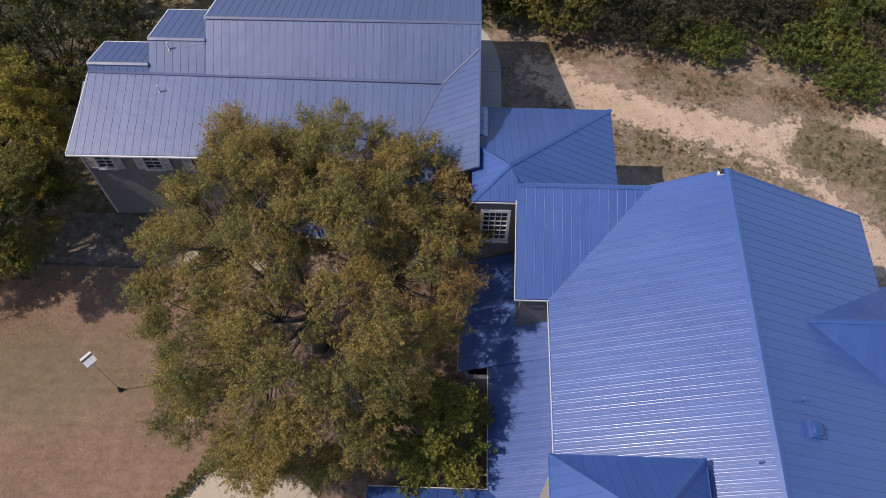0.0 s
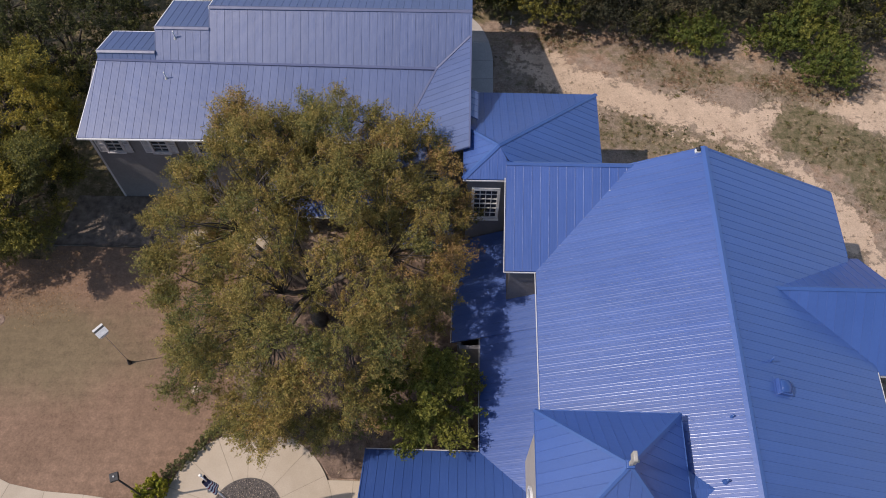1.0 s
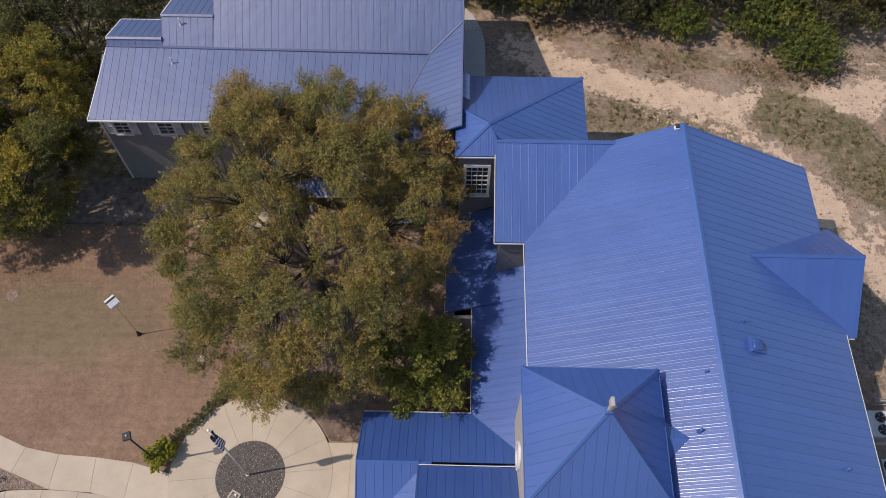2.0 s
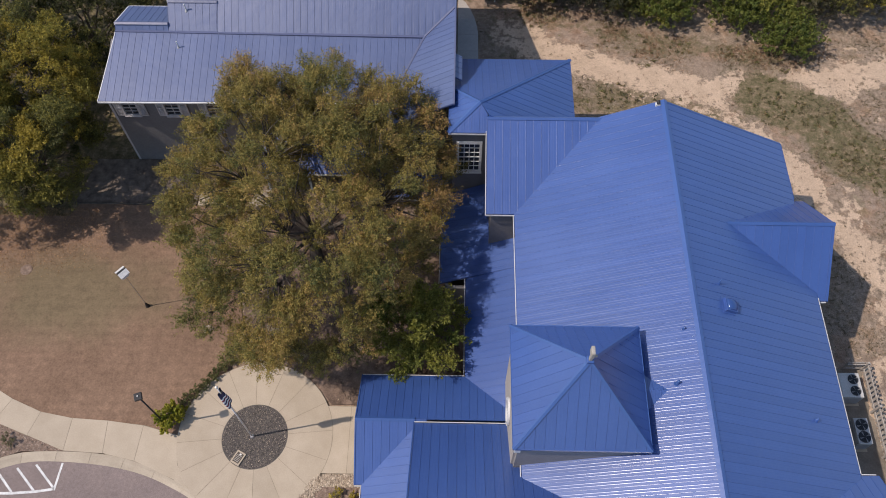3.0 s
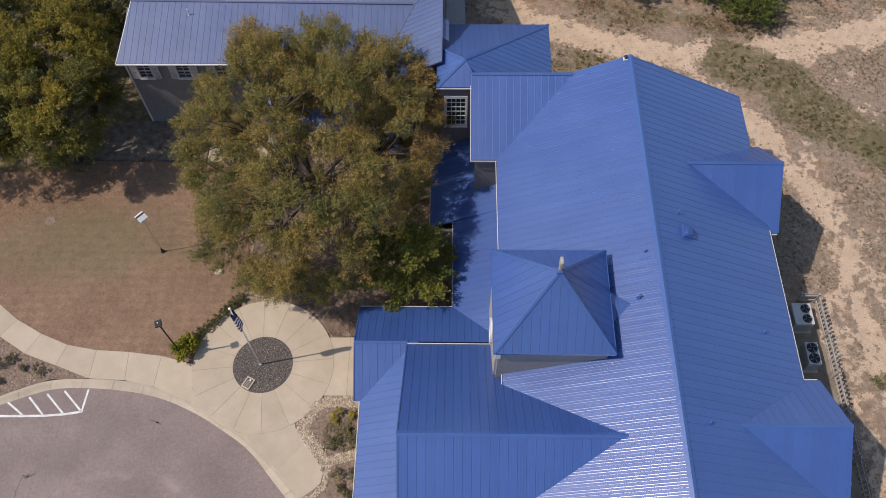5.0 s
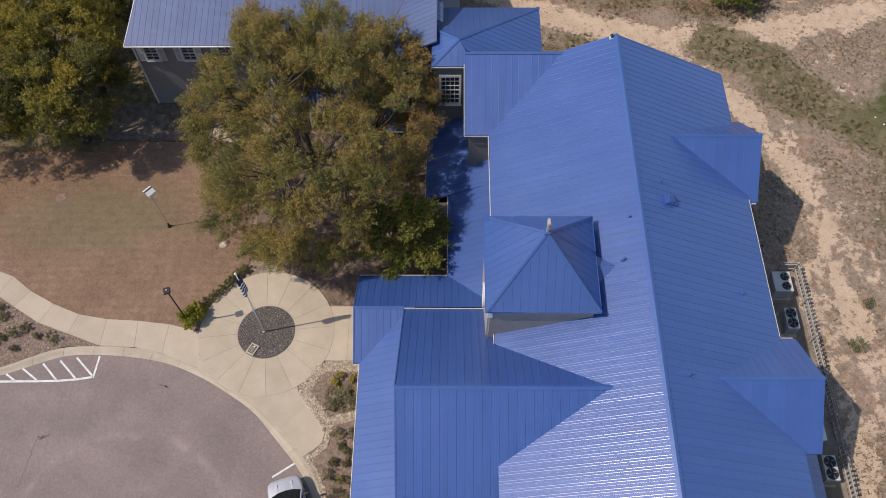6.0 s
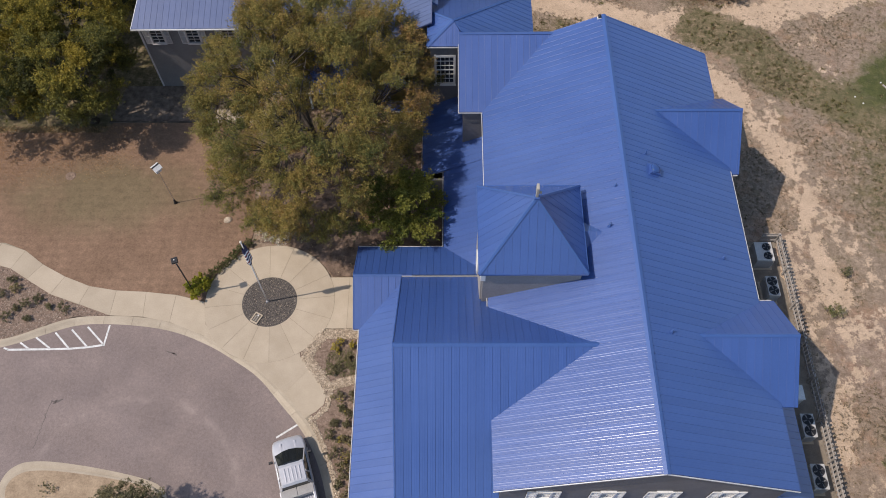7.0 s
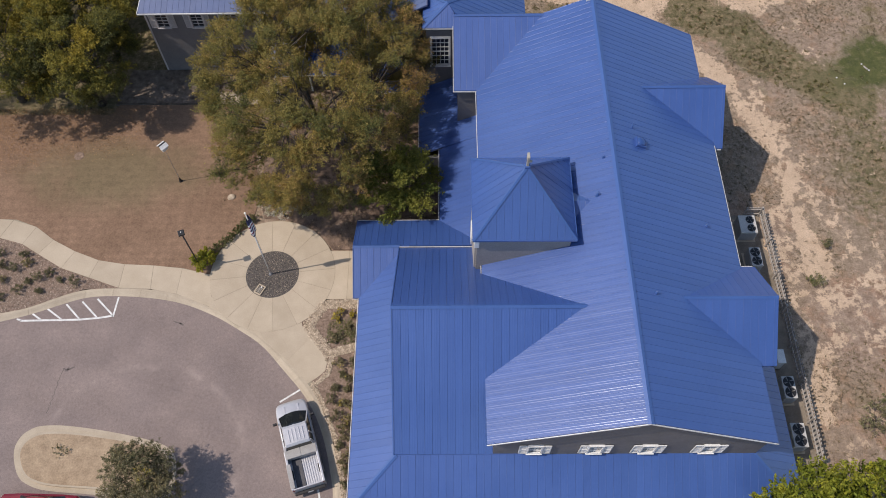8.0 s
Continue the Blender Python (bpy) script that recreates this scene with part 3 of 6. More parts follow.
KERB_OUT = [(-44.0, -14.6), (-30.0, -8.8), (-22.0, -5.05), (-17.06, -3.27), (-15.20, -2.78), (-13.40, -2.06), (-11.75, -1.50), (-9.79, -1.46), (-7.54, -1.62), (-5.38, -2.04), (-3.20, -2.98), (-1.95, -3.72), (-0.02, -4.95), (1.41, -6.60), (2.75, -8.05), (3.70, -9.50), (4.45, -11.40), (5.00, -13.80), (5.30, -17.0), (5.35, -40.0)]
tagged(part("road", slab_mesh("road", KERB_IN + [(-60.0, -40.0), (-60.0, -16.0)], -0.15, 0.2, ASPHALT), ASPHALT, None), "worn grey asphalt drive with faint tyre marks", "road", kind="structure")

# paving: a joint bed with slabs on it
CENTRE = (0.12, 0.0)
R_IN, R_OUT = 1.74, 4.12
pave = tagged(new("pavement"), "pale concrete walkway and round plaza with scored joints", "pavement", kind="structure")


def ring(r, n, a0=0.0, a1=2 * math.pi):
    return [(CENTRE[0] + r * math.cos(a0 + (a1 - a0) * i / n), CENTRE[1] + r * math.sin(a0 + (a1 - a0) * i / n)) for i in range(n + 1)]


part("joint_bed", slab_mesh("joint_bed", WALK_N + WALK_S[::-1], -0.0065, 0.25, JOINT), JOINT, pave)
part("joint_bed", slab_mesh("joint_bed", ring(R_OUT, 48)[:-1], -0.0058, 0.25, JOINT), JOINT, pave)
LOBE = [(-3.9, -1.6), (-3.65, -2.58), (-2.35, -3.25), (-0.40, -4.50), (1.70, -6.28), (3.02, -7.60), (3.64, -7.19), (4.10, -6.71), (4.13, -6.15), (3.60, -5.21), (3.08, -4.44), (2.41, -3.74), (0.5, -2.0)]
part("joint_bed", slab_mesh("joint_bed", LOBE, -0.0061, 0.24, CONCRETE), CONCRETE, pave)
part("joint_bed", slab_mesh("joint_bed", [(3.4, -1.86), (6.3, -1.86), (6.3, 1.74), (3.4, 1.74)], -0.0044, 0.24, JOINT), JOINT, pave)


def lerp2(a, b, k):
    return (a[0] + (b[0] - a[0]) * k, a[1] + (b[1] - a[1]) * k)


kerb_bed = [lerp2(a, b, 0.22) for a, b in zip(KERB_IN[8:16], KERB_OUT[8:16])] + [lerp2(a, b, -0.45) for a, b in zip(KERB_IN[8:16], KERB_OUT[8:16])][::-1]
part("joint_bed", slab_mesh("joint_bed", kerb_bed, -0.0095, 0.2, JOINT), JOINT, pave)
part("joint_bed", slab_mesh("joint_bed", [(-4.3, -1.2), (-2.5, -1.6), (-1.5, -3.3), (-3.4, -2.72), (-4.1, -2.2)], -0.0085, 0.2, JOINT), JOINT, pave)


def polyline_at(pts, s):
    """Point at the part s of a polyline's length."""
    L = [math.dist(a, b) for a, b in zip(pts, pts[1:])]
    want = s * sum(L)
    for (a, b), l in zip(zip(pts, pts[1:]), L):
        if want <= l:
            return (a[0] + (b[0] - a[0]) * want / l, a[1] + (b[1] - a[1]) * want / l)
        want -= l
    return pts[-1]


def ribbon_slabs(name, A, B, n, top, thick, mat, parent, gap=0.004):
    for i in range(n):
        s0, s1 = i / n + gap / 2, (i + 1) / n - gap / 2
        k = 3
        poly = [polyline_at(A, s0 + (s1 - s0) * j / k) for j in range(k + 1)] + [polyline_at(B, s1 - (s1 - s0) * j / k) for j in range(k + 1)]
        part(name, slab_mesh(name, poly, top, thick, mat), mat, parent)


JOINT_N = [(-18.14, 4.33), (-16.43, 3.77), (-15.02, 2.73), (-13.35, 1.83), (-11.60, 1.13), (-9.80, 0.81), (-7.86, 0.71), (-5.90, 0.47), (-4.02, 0.0)]
JOINT_S = [(-18.75, 2.93), (-17.05, 2.43), (-15.81, 1.66), (-13.99, 0.56), (-11.99, -0.15), (-9.86, -0.94), (-7.75, -1.03), (-6.00, -1.40), (-3.54, -2.40)]
for a, b, c, d in zip(JOINT_N, JOINT_N[1:], JOINT_S[1:], JOINT_S):
    q = [Vector((*v, 0)) for v in (a, b, c, d)]
    e1, e2 = (q[1] - q[0]).normalized() * 0.012, (q[2] - q[3]).normalized() * 0.012
    poly = [q[0] + e1, q[1] - e1, q[2] - e2, q[3] + e2]
    part("walk_slab", slab_mesh("walk_slab", [(v.x, v.y) for v in poly], 0.0, 0.1, CONCRETE), CONCRETE, pave)
ribbon_slabs("walk_slab", WALK_N[:3] + [(-18.16, 4.33)], WALK_S[:3] + [(-18.77, 2.94)], 14, 0.0, 0.1, CONCRETE, pave, 0.002)
for i in range(16):
    a0, a1 = 2 * math.pi * i / 16 + 0.10, 2 * math.pi * (i + 1) / 16 + 0.10
    g = 0.010
    poly = ring(R_OUT - 0.015, 6, a0 + g / R_OUT, a1 - g / R_OUT) + ring(R_IN + 0.01, 6, a0 + g / R_IN, a1 - g / R_IN)[::-1]
    part("plaza_slab", slab_mesh("plaza_slab", poly, 0.004, 0.1, CONCRETE), CONCRETE, pave)
for x0, x1 in ((4.02, 5.1), (5.12, 6.3)):
    poly = [(x0, -1.84), (x1, -1.84), (x1, 1.72), (x0, 1.72)] if x0 > 4.1 else [(3.70, -1.84), (x1, -1.84), (x1, 1.72), (3.76, 1.72)] + ring(R_OUT + 0.015, 6, 0.42, -0.45)[::1]
    part("walk_slab", slab_mesh("walk_slab", poly, 0.0, 0.1, CONCRETE), CONCRETE, pave)
lobe_a = ring(R_OUT + 0.012, 4, -2.62, -2.42) + [(-3.0, -2.71), (-3.52, -2.40)]
lobe_d = ring(R_OUT + 0.012, 4, -1.80, -1.70) + [(-0.04, -4.55), (-0.40, -4.29), (-0.82, -4.035)]
lobe_b = ring(R_OUT + 0.015, 8, -1.66, -1.0) + [(2.41, -3.74), (3.08, -4.44), (1.70, -6.08), (0.0, -4.59)]
lobe_c = [(3.10, -4.46), (3.60, -5.21), (4.05, -5.95), (4.15, -6.35), (4.06, -6.78), (3.64, -7.19), (3.07, -7.52), (1.735, -6.11)]
for poly in ([(-3.80, -1.45), (-3.45, -1.95), (-3.05, -2.60), (-3.50, -2.40), (-3.62, -2.0)], [(-0.45, -4.02), (-0.42, -4.26), (0.0, -4.57), (0.30, -4.80), (0.30, -4.00)]):
    part("walk_slab", slab_mesh("walk_slab", poly, -0.002, 0.1, CONCRETE), CONCRETE, pave)
for poly in (lobe_a, lobe_b, lobe_c, lobe_d):
    part("walk_slab", slab_mesh("walk_slab", poly, 0.0, 0.1, CONCRETE), CONCRETE, pave)
# walk in front of the grey building and the strip at its east side
for x0 in np.arange(-5.5, -1.5, 1.55):
    part("walk_slab", slab_mesh("walk_slab", [(x0, 14.5), (x0 + 1.53, 14.5), (x0 + 1.53, 15.7), (x0, 15.7)], -0.02, 0.2, CONCRETE), CONCRETE, pave)
for y0 in np.arange(21.6, 28.0, 1.55):
    part("walk_slab", slab_mesh("walk_slab", [(10.5, y0), (11.95, y0), (11.95, y0 + 1.53), (10.5, y0 + 1.53)], -0.1, 0.2, GREYCRETE), GREYCRETE, pave)
for poly in ([(11.96, 29.35), (11.88, 30.1), (11.70, 31.0), (10.5, 31.0), (10.5, 29.35)], [(11.70, 31.02), (11.40, 31.9), (11.04, 32.6), (10.5, 33.3), (10.5, 31.02)]):
    part("walk_slab", slab_mesh("walk_slab", poly, -0.1, 0.2, GREYCRETE), GREYCRETE, pave)

# kerb in cast lengths, sloping to the gutter
kerb = tagged(new("kerb"), "cast concrete kerb and gutter round the drive", "kerb", kind="structure")


def eased(pts):
    """Corner cutting that keeps both ends."""
    out = [pts[0]]
    for a, b in zip(pts, pts[1:]):
        out += [(a[0] * 0.75 + b[0] * 0.25, a[1] * 0.75 + b[1] * 0.25), (a[0] * 0.25 + b[0] * 0.75, a[1] * 0.25 + b[1] * 0.75)]
    return out + [pts[-1]]


def kerb_lengths(A, B, n, parent):
    A, B = eased(eased(A)), eased(eased(B))
    for i in range(n):
        s0, s1 = i / n + 0.00025, (i + 1) / n - 0.00025
        v, f, k = [], [], 6
        for j in range(k + 1):
            s = s0 + (s1 - s0) * j / k
            a, b = Vector((*polyline_at(A, s), 0)), Vector((*polyline_at(B, s), 0))
            for q, z in ((0.0, 0.003), (0.34, -0.004), (0.52, -0.05), (0.72, -0.105), (1.0, -0.142)):
                c = a.lerp(b, q)
                v.append((c.x, c.y, z))
            v += [(b.x, b.y, -0.3), (a.x, a.y, -0.3)]
        for j in range(k):
            for q in range(7):
                f.append((j * 7 + q, j * 7 + (q + 1) % 7, (j + 1) * 7 + (q + 1) % 7, (j + 1) * 7 + q))
        f += [tuple(range(6, -1, -1)), tuple(range(k * 7, k * 7 + 7))]
        bm = bmesh.new()
        mm = mesh_of("kerb_length", v, f, KERB)
        bm.from_mesh(mm)
        bmesh.ops.recalc_face_normals(bm, faces=bm.faces)
        bm.to_mesh(mm)
        bm.free()
        part("kerb_length", mm, KERB, parent)


kerb_lengths(KERB_IN[3:18], KERB_OUT[3:18], 16, kerb)
kerb_lengths(KERB_IN[:4], KERB_OUT[:4], 6, kerb)
kerb_lengths(KERB_IN[17:], KERB_OUT[17:], 6, kerb)

# painted lines on the drive
TYREMARK = grainy("dark_tar", (0.12, 0.10, 0.094), (0.18, 0.15, 0.138), 0.8, 2, 20, 0.0)
paint = tagged(new("road_marking"), "worn white painted hatching and bay lines on the asphalt", "road marking", kind="structure")


def paint_line(a, b, w=0.11):
    a, b = Vector((*a, 0)), Vector((*b, 0))
    s = (b - a).normalized().cross(Vector((0, 0, 1))) * w / 2
    part("painted_line", slab_mesh("painted_line", [(q.x, q.y) for q in (a - s, b - s, b + s, a + s)], -0.146, 0.006, ROADPAINT), ROADPAINT, paint)


edge = [(-15.77, -3.20), (-13.81, -3.17), (-12.00, -3.14), (-10.75, -3.03), (-9.88, -2.88)]
for a, b in zip(edge, edge[1:]):
    paint_line(a, b, 0.13)
for a, b in [((-9.86, -2.95), (-9.77, -1.56)), ((-15.09, -2.72), (-14.46, -3.14)), ((-14.20, -2.37), (-13.17, -3.10)), ((-13.06, -2.05), (-12.01, -3.08)), ((-12.08, -1.85), (-10.90, -2.98)), ((-11.13, -1.66), (-9.90, -2.84)), ((-16.02, -3.08), (-15.70, -3.18)), ((1.45, -8.70), (2.62, -7.92)), ((4.04, -13.37), (4.45, -15.0))]:
    paint_line(a, b)

for poly in ([(-5.96, -3.25), (-5.40, -3.42), (-5.30, -3.52), (-5.80, -3.38)], [(-5.52, -3.46), (-5.24, -3.62), (-5.18, -3.55), (-5.42, -3.38)]):
    part("tar_patch", slab_mesh("tar_patch", poly, -0.1465, 0.004, TYREMARK), TYREMARK, paint, "dark tar patch")

def crack(a, b, n, w, wander, seed):
    """A sealed crack: short narrow lengths of tar along a wandering line."""
    rng = np.random.RandomState(seed)
    pts = [Vector((a[0] + (b[0] - a[0]) * i / n, a[1] + (b[1] - a[1]) * i / n, 0)) + Vector((*(rng.normal(size=2) * wander), 0)) for i in range(n + 1)]
    for p, q in zip(pts, pts[1:]):
        s = (q - p).normalized().cross(Vector((0, 0, 1))) * w * rng.uniform(0.3, 0.6)
        part("tar_crack", slab_mesh("tar_crack", [(v.x, v.y) for v in (p - s, q - s * 0.8, q + s * 0.8, p + s)], -0.1472, 0.004, TYREMARK), TYREMARK, paint)


crack((-12.22, -6.50), (-12.52, -9.30), 16, 0.055, 0.04, 3)
crack((-12.22, -6.52), (-11.55, -6.38), 6, 0.11, 0.05, 4)
crack((-12.10, -6.62), (-11.75, -6.50), 4, 0.10, 0.04, 5)

# planting beds
mulch_poly = WALK_S[2:9] + [(-9.86, -0.93), (-12.06, -1.0), (-13.76, -1.60), (-15.40, -2.36), (-17.13, -2.71), (-22.0, -4.4), (-30.0, -8.1), (-30.0, 3.2)]
tagged(part("planting_bed", slab_mesh("planting_bed", mulch_poly, -0.035, 0.15, MULCH), MULCH, None), "bark mulch bed between walkway and kerb", "planting bed", kind="structure")
wall_bed = [(-13.2, 14.62), (-5.6, 14.62), (-5.6, 18.0), (-12.6, 18.0)]
GREY_MULCH = grainy("grey_weathered_mulch", (0.095, 0.076, 0.060), (0.27, 0.215, 0.170), 0.95, 2.2, 9, 0.05)
tagged(part("planting_bed", slab_mesh("planting_bed", wall_bed, -0.05, 0.15, GREY_MULCH), GREY_MULCH, None), "grey weathered mulch bed along the grey wall", "planting bed", kind="structure")
edging = tagged(new("trim"), "dark timber edging between lawn and mulch bed", "edging", kind="structure")
for x0, x1 in ((-13.2, -10.7), (-10.69, -8.2), (-8.19, -5.6)):
    part("edging_board", box_bm((x0 + x1) / 2, 14.56, -0.06, x1 - x0 - 0.01, 0.10, 0.16, 0.01), BARK, edging)
# leaf litter whose colour is darkened to carry the oak's shade as well
SHADE_LITTER = grainy("leaf_litter_shade_toned", (0.085, 0.058, 0.043), (0.27, 0.190, 0.140), 0.95, 1.7, 11, 0.06, grit=(0.55, 1.3))
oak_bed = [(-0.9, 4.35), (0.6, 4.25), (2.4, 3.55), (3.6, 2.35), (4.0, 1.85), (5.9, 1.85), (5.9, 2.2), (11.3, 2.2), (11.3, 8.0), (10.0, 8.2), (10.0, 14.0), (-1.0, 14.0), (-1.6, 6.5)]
tagged(part("planting_bed", slab_mesh("planting_bed", oak_bed, -0.035, 0.15, SHADE_LITTER), SHADE_LITTER, None), "bed of leaf litter with the oak's shade put into its dark colour", "planting bed", kind="structure")
bed_b = [(4.3, -1.9), (6.9, -1.9), (6.9, -16.0), (5.75, -16.0), (5.46, -13.73), (4.90, -11.11), (4.08, -9.05), (3.09, -7.53), (3.4, -6.9), (3.8, -6.5), (3.8, -6.0), (3.4, -5.1), (2.9, -4.3), (2.0, -3.3), (3.3, -2.3)]
tagged(part("planting_bed", slab_mesh("planting_bed", bed_b, -0.022, 0.15, MULCH), MULCH, None), "mulched bed with river stone border beside the porch", "planting bed", kind="structure")
tagged(part("gravel_bed", slab_mesh("gravel_bed", ring(R_IN, 40)[:-1], -0.002, 0.15, DARKSTONE), DARKSTONE, None), "round bed of dark gravel at the flagpole foot", "gravel bed", kind="structure")

# ---------------------------------------------------------------- blue-roofed building
house = thing("clubhouse", "large grey-sided building with blue standing-seam metal roofs and a square tower", "building", (21, 0, 0))
HI = house.matrix_world.inverted()


def section(name, label=""):
    """An empty part of the building that holds its pieces."""
    ob = new(name)
    ob.empty_display_size = 0.2
    ob.parent = house
    ob.matrix_parent_inverse = HI
    if label:
        tagged(ob, label)
    return ob


RX, RZ, EZ = 21.10, 9.75, 6.34
main = section("main_roof", "long blue metal gable roof")
roof_slope(main, [(RX, -13.2, RZ), (13.6, -13.2, EZ), (13.6, 14.9, EZ), (RX, 14.9, RZ)], BLUE)
roof_slope(main, [(RX, -13.2, RZ), (28.25, -13.2, EZ), (28.25, 14.9, EZ), (RX, 14.9, RZ)], BLUE)
cap(main, (RX, -13.25, RZ), (RX, 14.95, RZ), 0.16, 0.07, BLUE_CAP)
for y in (-13.24, 14.94):
    trim = WHITE if y < 0 else BLUE_CAP
    for x in (13.6, 28.25):
        strip(main, "rake_trim", (x, y, EZ - 0.07), (RX, y, RZ - 0.07), 0.035, 0.10, trim, "white rake board" if y < 0 else "")

wing = section("wing_roof", "steep blue metal cross gable roof")
WY, WZ = -6.62, 8.73
roof_slope(wing, [(8.74, WY, WZ), (18.9, WY, WZ), (15.2, -0.37, 4.0), (8.74, -0.37, 4.0)], BLUE)
roof_slope(wing, [(8.74, WY, WZ), (18.9, WY, WZ), (15.6, -12.98, 3.82), (8.74, -12.98, 3.82)], BLUE)
cap(wing, (8.70, WY, WZ), (18.9, WY, WZ), 0.14, 0.09, BLUE_CAP)

north = section("north_wing_roof", "blue metal roof over the north wing")
roof_slope(north, [(12.14, 10.08, 6.34), (18.6, 10.08, 6.34), (18.6, 14.80, 8.36), (12.14, 14.80, 8.36)], BLUE, profile=SOFT)
cap(north, (12.14, 14.80, 8.36), (18.2, 14.80, 8.36), 0.12, 0.05, BLUE_CAP)

link = section("link_roof", "blue metal hipped roof over the link to the neighbouring building")
A = (11.77, 15.57, 8.75)
roof_slope(link, [A, (17.25, 21.40, 5.80), (10.36, 21.40, 5.80), (10.36, 17.55, 7.75), (10.10, 17.45, 7.80)], BLUE)
roof_slope(link, [A, (12.30, 14.87, 8.46), (17.25, 14.87, 5.80), (17.25, 21.40, 5.80)], BLUE)
roof_slope(link, [A, (10.10, 14.22, 7.82), (12.30, 14.22, 7.82), (12.30, 14.85, 8.25)], BLUE)
roof_slope(link, [A, (10.10, 17.45, 7.80), (10.10, 14.22, 7.82)], BLUE)
for q in ((17.25, 21.40, 5.80), (10.10, 14.22, 7.82), (10.10, 17.45, 7.80)):
    cap(link, A, q, 0.12, 0.05, BLUE_CAP, "hip_cap")

lean = section("lean_to_roof", "low blue metal lean-to roof in tree shade")
roof_slope(lean, [(11.15, -0.1, 2.30), (11.15, 8.37, 2.30), (14.1, 8.37, 3.92), (14.1, -0.1, 3.92)], BLUE)
roof_slope(lean, [(9.72, 8.37, 1.75), (9.72, 14.3, 1.75), (14.1, 14.3, 3.92), (14.1, 8.37, 3.92)], BLUE)

porch = section("porch_roof", "low blue metal porch roofs round the entrance")
roof_slope(porch, [(5.87, 2.66, 2.30), (13.4, 2.66, 2.30), (13.4, -0.14, 3.84), (5.87, -0.14, 3.84)], BLUE, profile=SOFT)
roof_slope(porch, [(5.87, -2.94, 2.30), (9.3, -2.94, 2.30), (9.3, -0.14, 3.84), (5.87, -0.14, 3.84)], BLUE, profile=SOFT)
cap(porch, (5.85, -0.14, 3.84), (8.75, -0.14, 3.84), 0.12, 0.06, BLUE_CAP)
roof_slope(porch, [(6.2, -0.6, 2.30), (6.2, -15.65, 2.30), (8.85, -12.97, 3.72), (8.85, -0.6, 3.72)], BLUE, profile=SOFT)
roof_slope(porch, [(6.2, -15.65, 2.30), (30.65, -15.65, 2.30), (28.0, -12.97, 3.72), (8.85, -12.97, 3.72)], BLUE, profile=SOFT)
roof_slope(porch, [(30.65, -15.65, 2.30), (30.65, -7.6, 2.30), (28.0, -7.6, 3.72), (28.0, -12.97, 3.72)], BLUE, profile=SOFT)
cap(porch, (8.85, -12.97, 3.72), (6.2, -15.65, 2.30), 0.12, 0.04, BLUE_CAP, "hip_cap")
cap(porch, (28.0, -12.97, 3.72), (30.65, -15.65, 2.30), 0.12, 0.04, BLUE_CAP, "hip_cap")

for y, z, ys, yn, zs, zn, xo, xi in ((8.40, 8.52, 5.45, 11.30, 6.08, 6.08, 28.85, 23.4), (-5.96, 8.30, -9.02, -3.05, 6.22, 6.22, 29.10, 24.0)):
    dorm = section("dormer_roof", "blue metal gable over the east side")
    roof_slope(dorm, [(xo, y, z), (xo, ys, zs), (28.25 - 0.3, ys, zs), (xi, y, z)], BLUE, profile=SOFT)
    roof_slope(dorm, [(xo, y, z), (xo, yn, zn), (28.25 - 0.3, yn, zn), (xi, y, z)], BLUE, profile=SOFT)
    cap(dorm, (xo, y, z), (xi, y, z), 0.12, 0.08, BLUE_CAP)
    gable(house, [(xo - 0.35, ys + 0.3, 0), (xo - 0.35, yn - 0.3, 0), (xo - 0.35, yn - 0.3, zn), (xo - 0.35, y, z - 0.3), (xo - 0.35, ys + 0.3, zs)], (-0.2, 0, 0), GREY_WALL).matrix_parent_inverse = HI

TX0, TX1, TY0, TY1, TZ = 13.03, 18.60, -3.06, 2.37, 9.38
TOP = (15.82, -0.45, 12.50)
tower = section("tower_roof", "square blue metal pyramid roof")
for a, b in (((TX0, TY0), (TX1, TY0)), ((TX1, TY0), (TX1, TY1)), ((TX1, TY1), (TX0, TY1)), ((TX0, TY1), (TX0, TY0))):
    roof_slope(tower, [TOP, (*a, TZ), (*b, TZ)], BLUE, profile=SOFT)
    cap(tower, TOP, (*a, TZ), 0.10, 0.05, BLUE_CAP, "hip_cap")
cricket = section("roof_cricket", "small blue metal saddle behind the tower")
for s in (1, -1):
    roof_slope(cricket, [(18.2, -0.35, 9.08), (19.75, -0.35, 9.08), (18.2, -0.35 + s * 1.5, 8.35)], BLUE, 0.1, 0.05)


# walls of the building
def hwall(a, b, z0, z1, mat=GREY_WALL):
    w = wall(house, a, b, z0, z1, mat)
    w.matrix_parent_inverse = HI
    return w


def hgable(pts, t, mat=GREY_WALL):
    g = gable(house, pts, t, mat)
    g.matrix_parent_inverse = HI
    return g


hwall((14.1, -12.9), (14.1, 14.5), -0.2, 6.25)
hwall((27.9, -12.9), (27.9, 14.5), -0.2, 6.25)
hgable([(14.0, -12.97, -0.2), (28.0, -12.97, -0.2), (28.0, -12.97, 6.2), (RX, -12.97, 9.6), (14.0, -12.97, 6.2)], (0, 0.2, 0))
hgable([(14.0, 14.6, -0.2), (28.0, 14.6, -0.2), (28.0, 14.6, 6.2), (RX, 14.6, 9.6), (14.0, 14.6, 6.2)], (0, -0.2, 0))
hgable([(9.0, -12.9, -0.2), (9.0, -0.6, -0.2), (9.0, -0.6, 3.95), (9.0, WY, 8.55), (9.0, -12.8, 3.75)], (0.2, 0, 0))
hwall((9.1, -12.80), (14.0, -12.80), -0.2, 3.8)
hwall((9.1, -0.65), (13.2, -0.65), -0.2, 3.95)
hwall((12.4, 10.3), (14.0, 10.3), -0.2, 6.25)
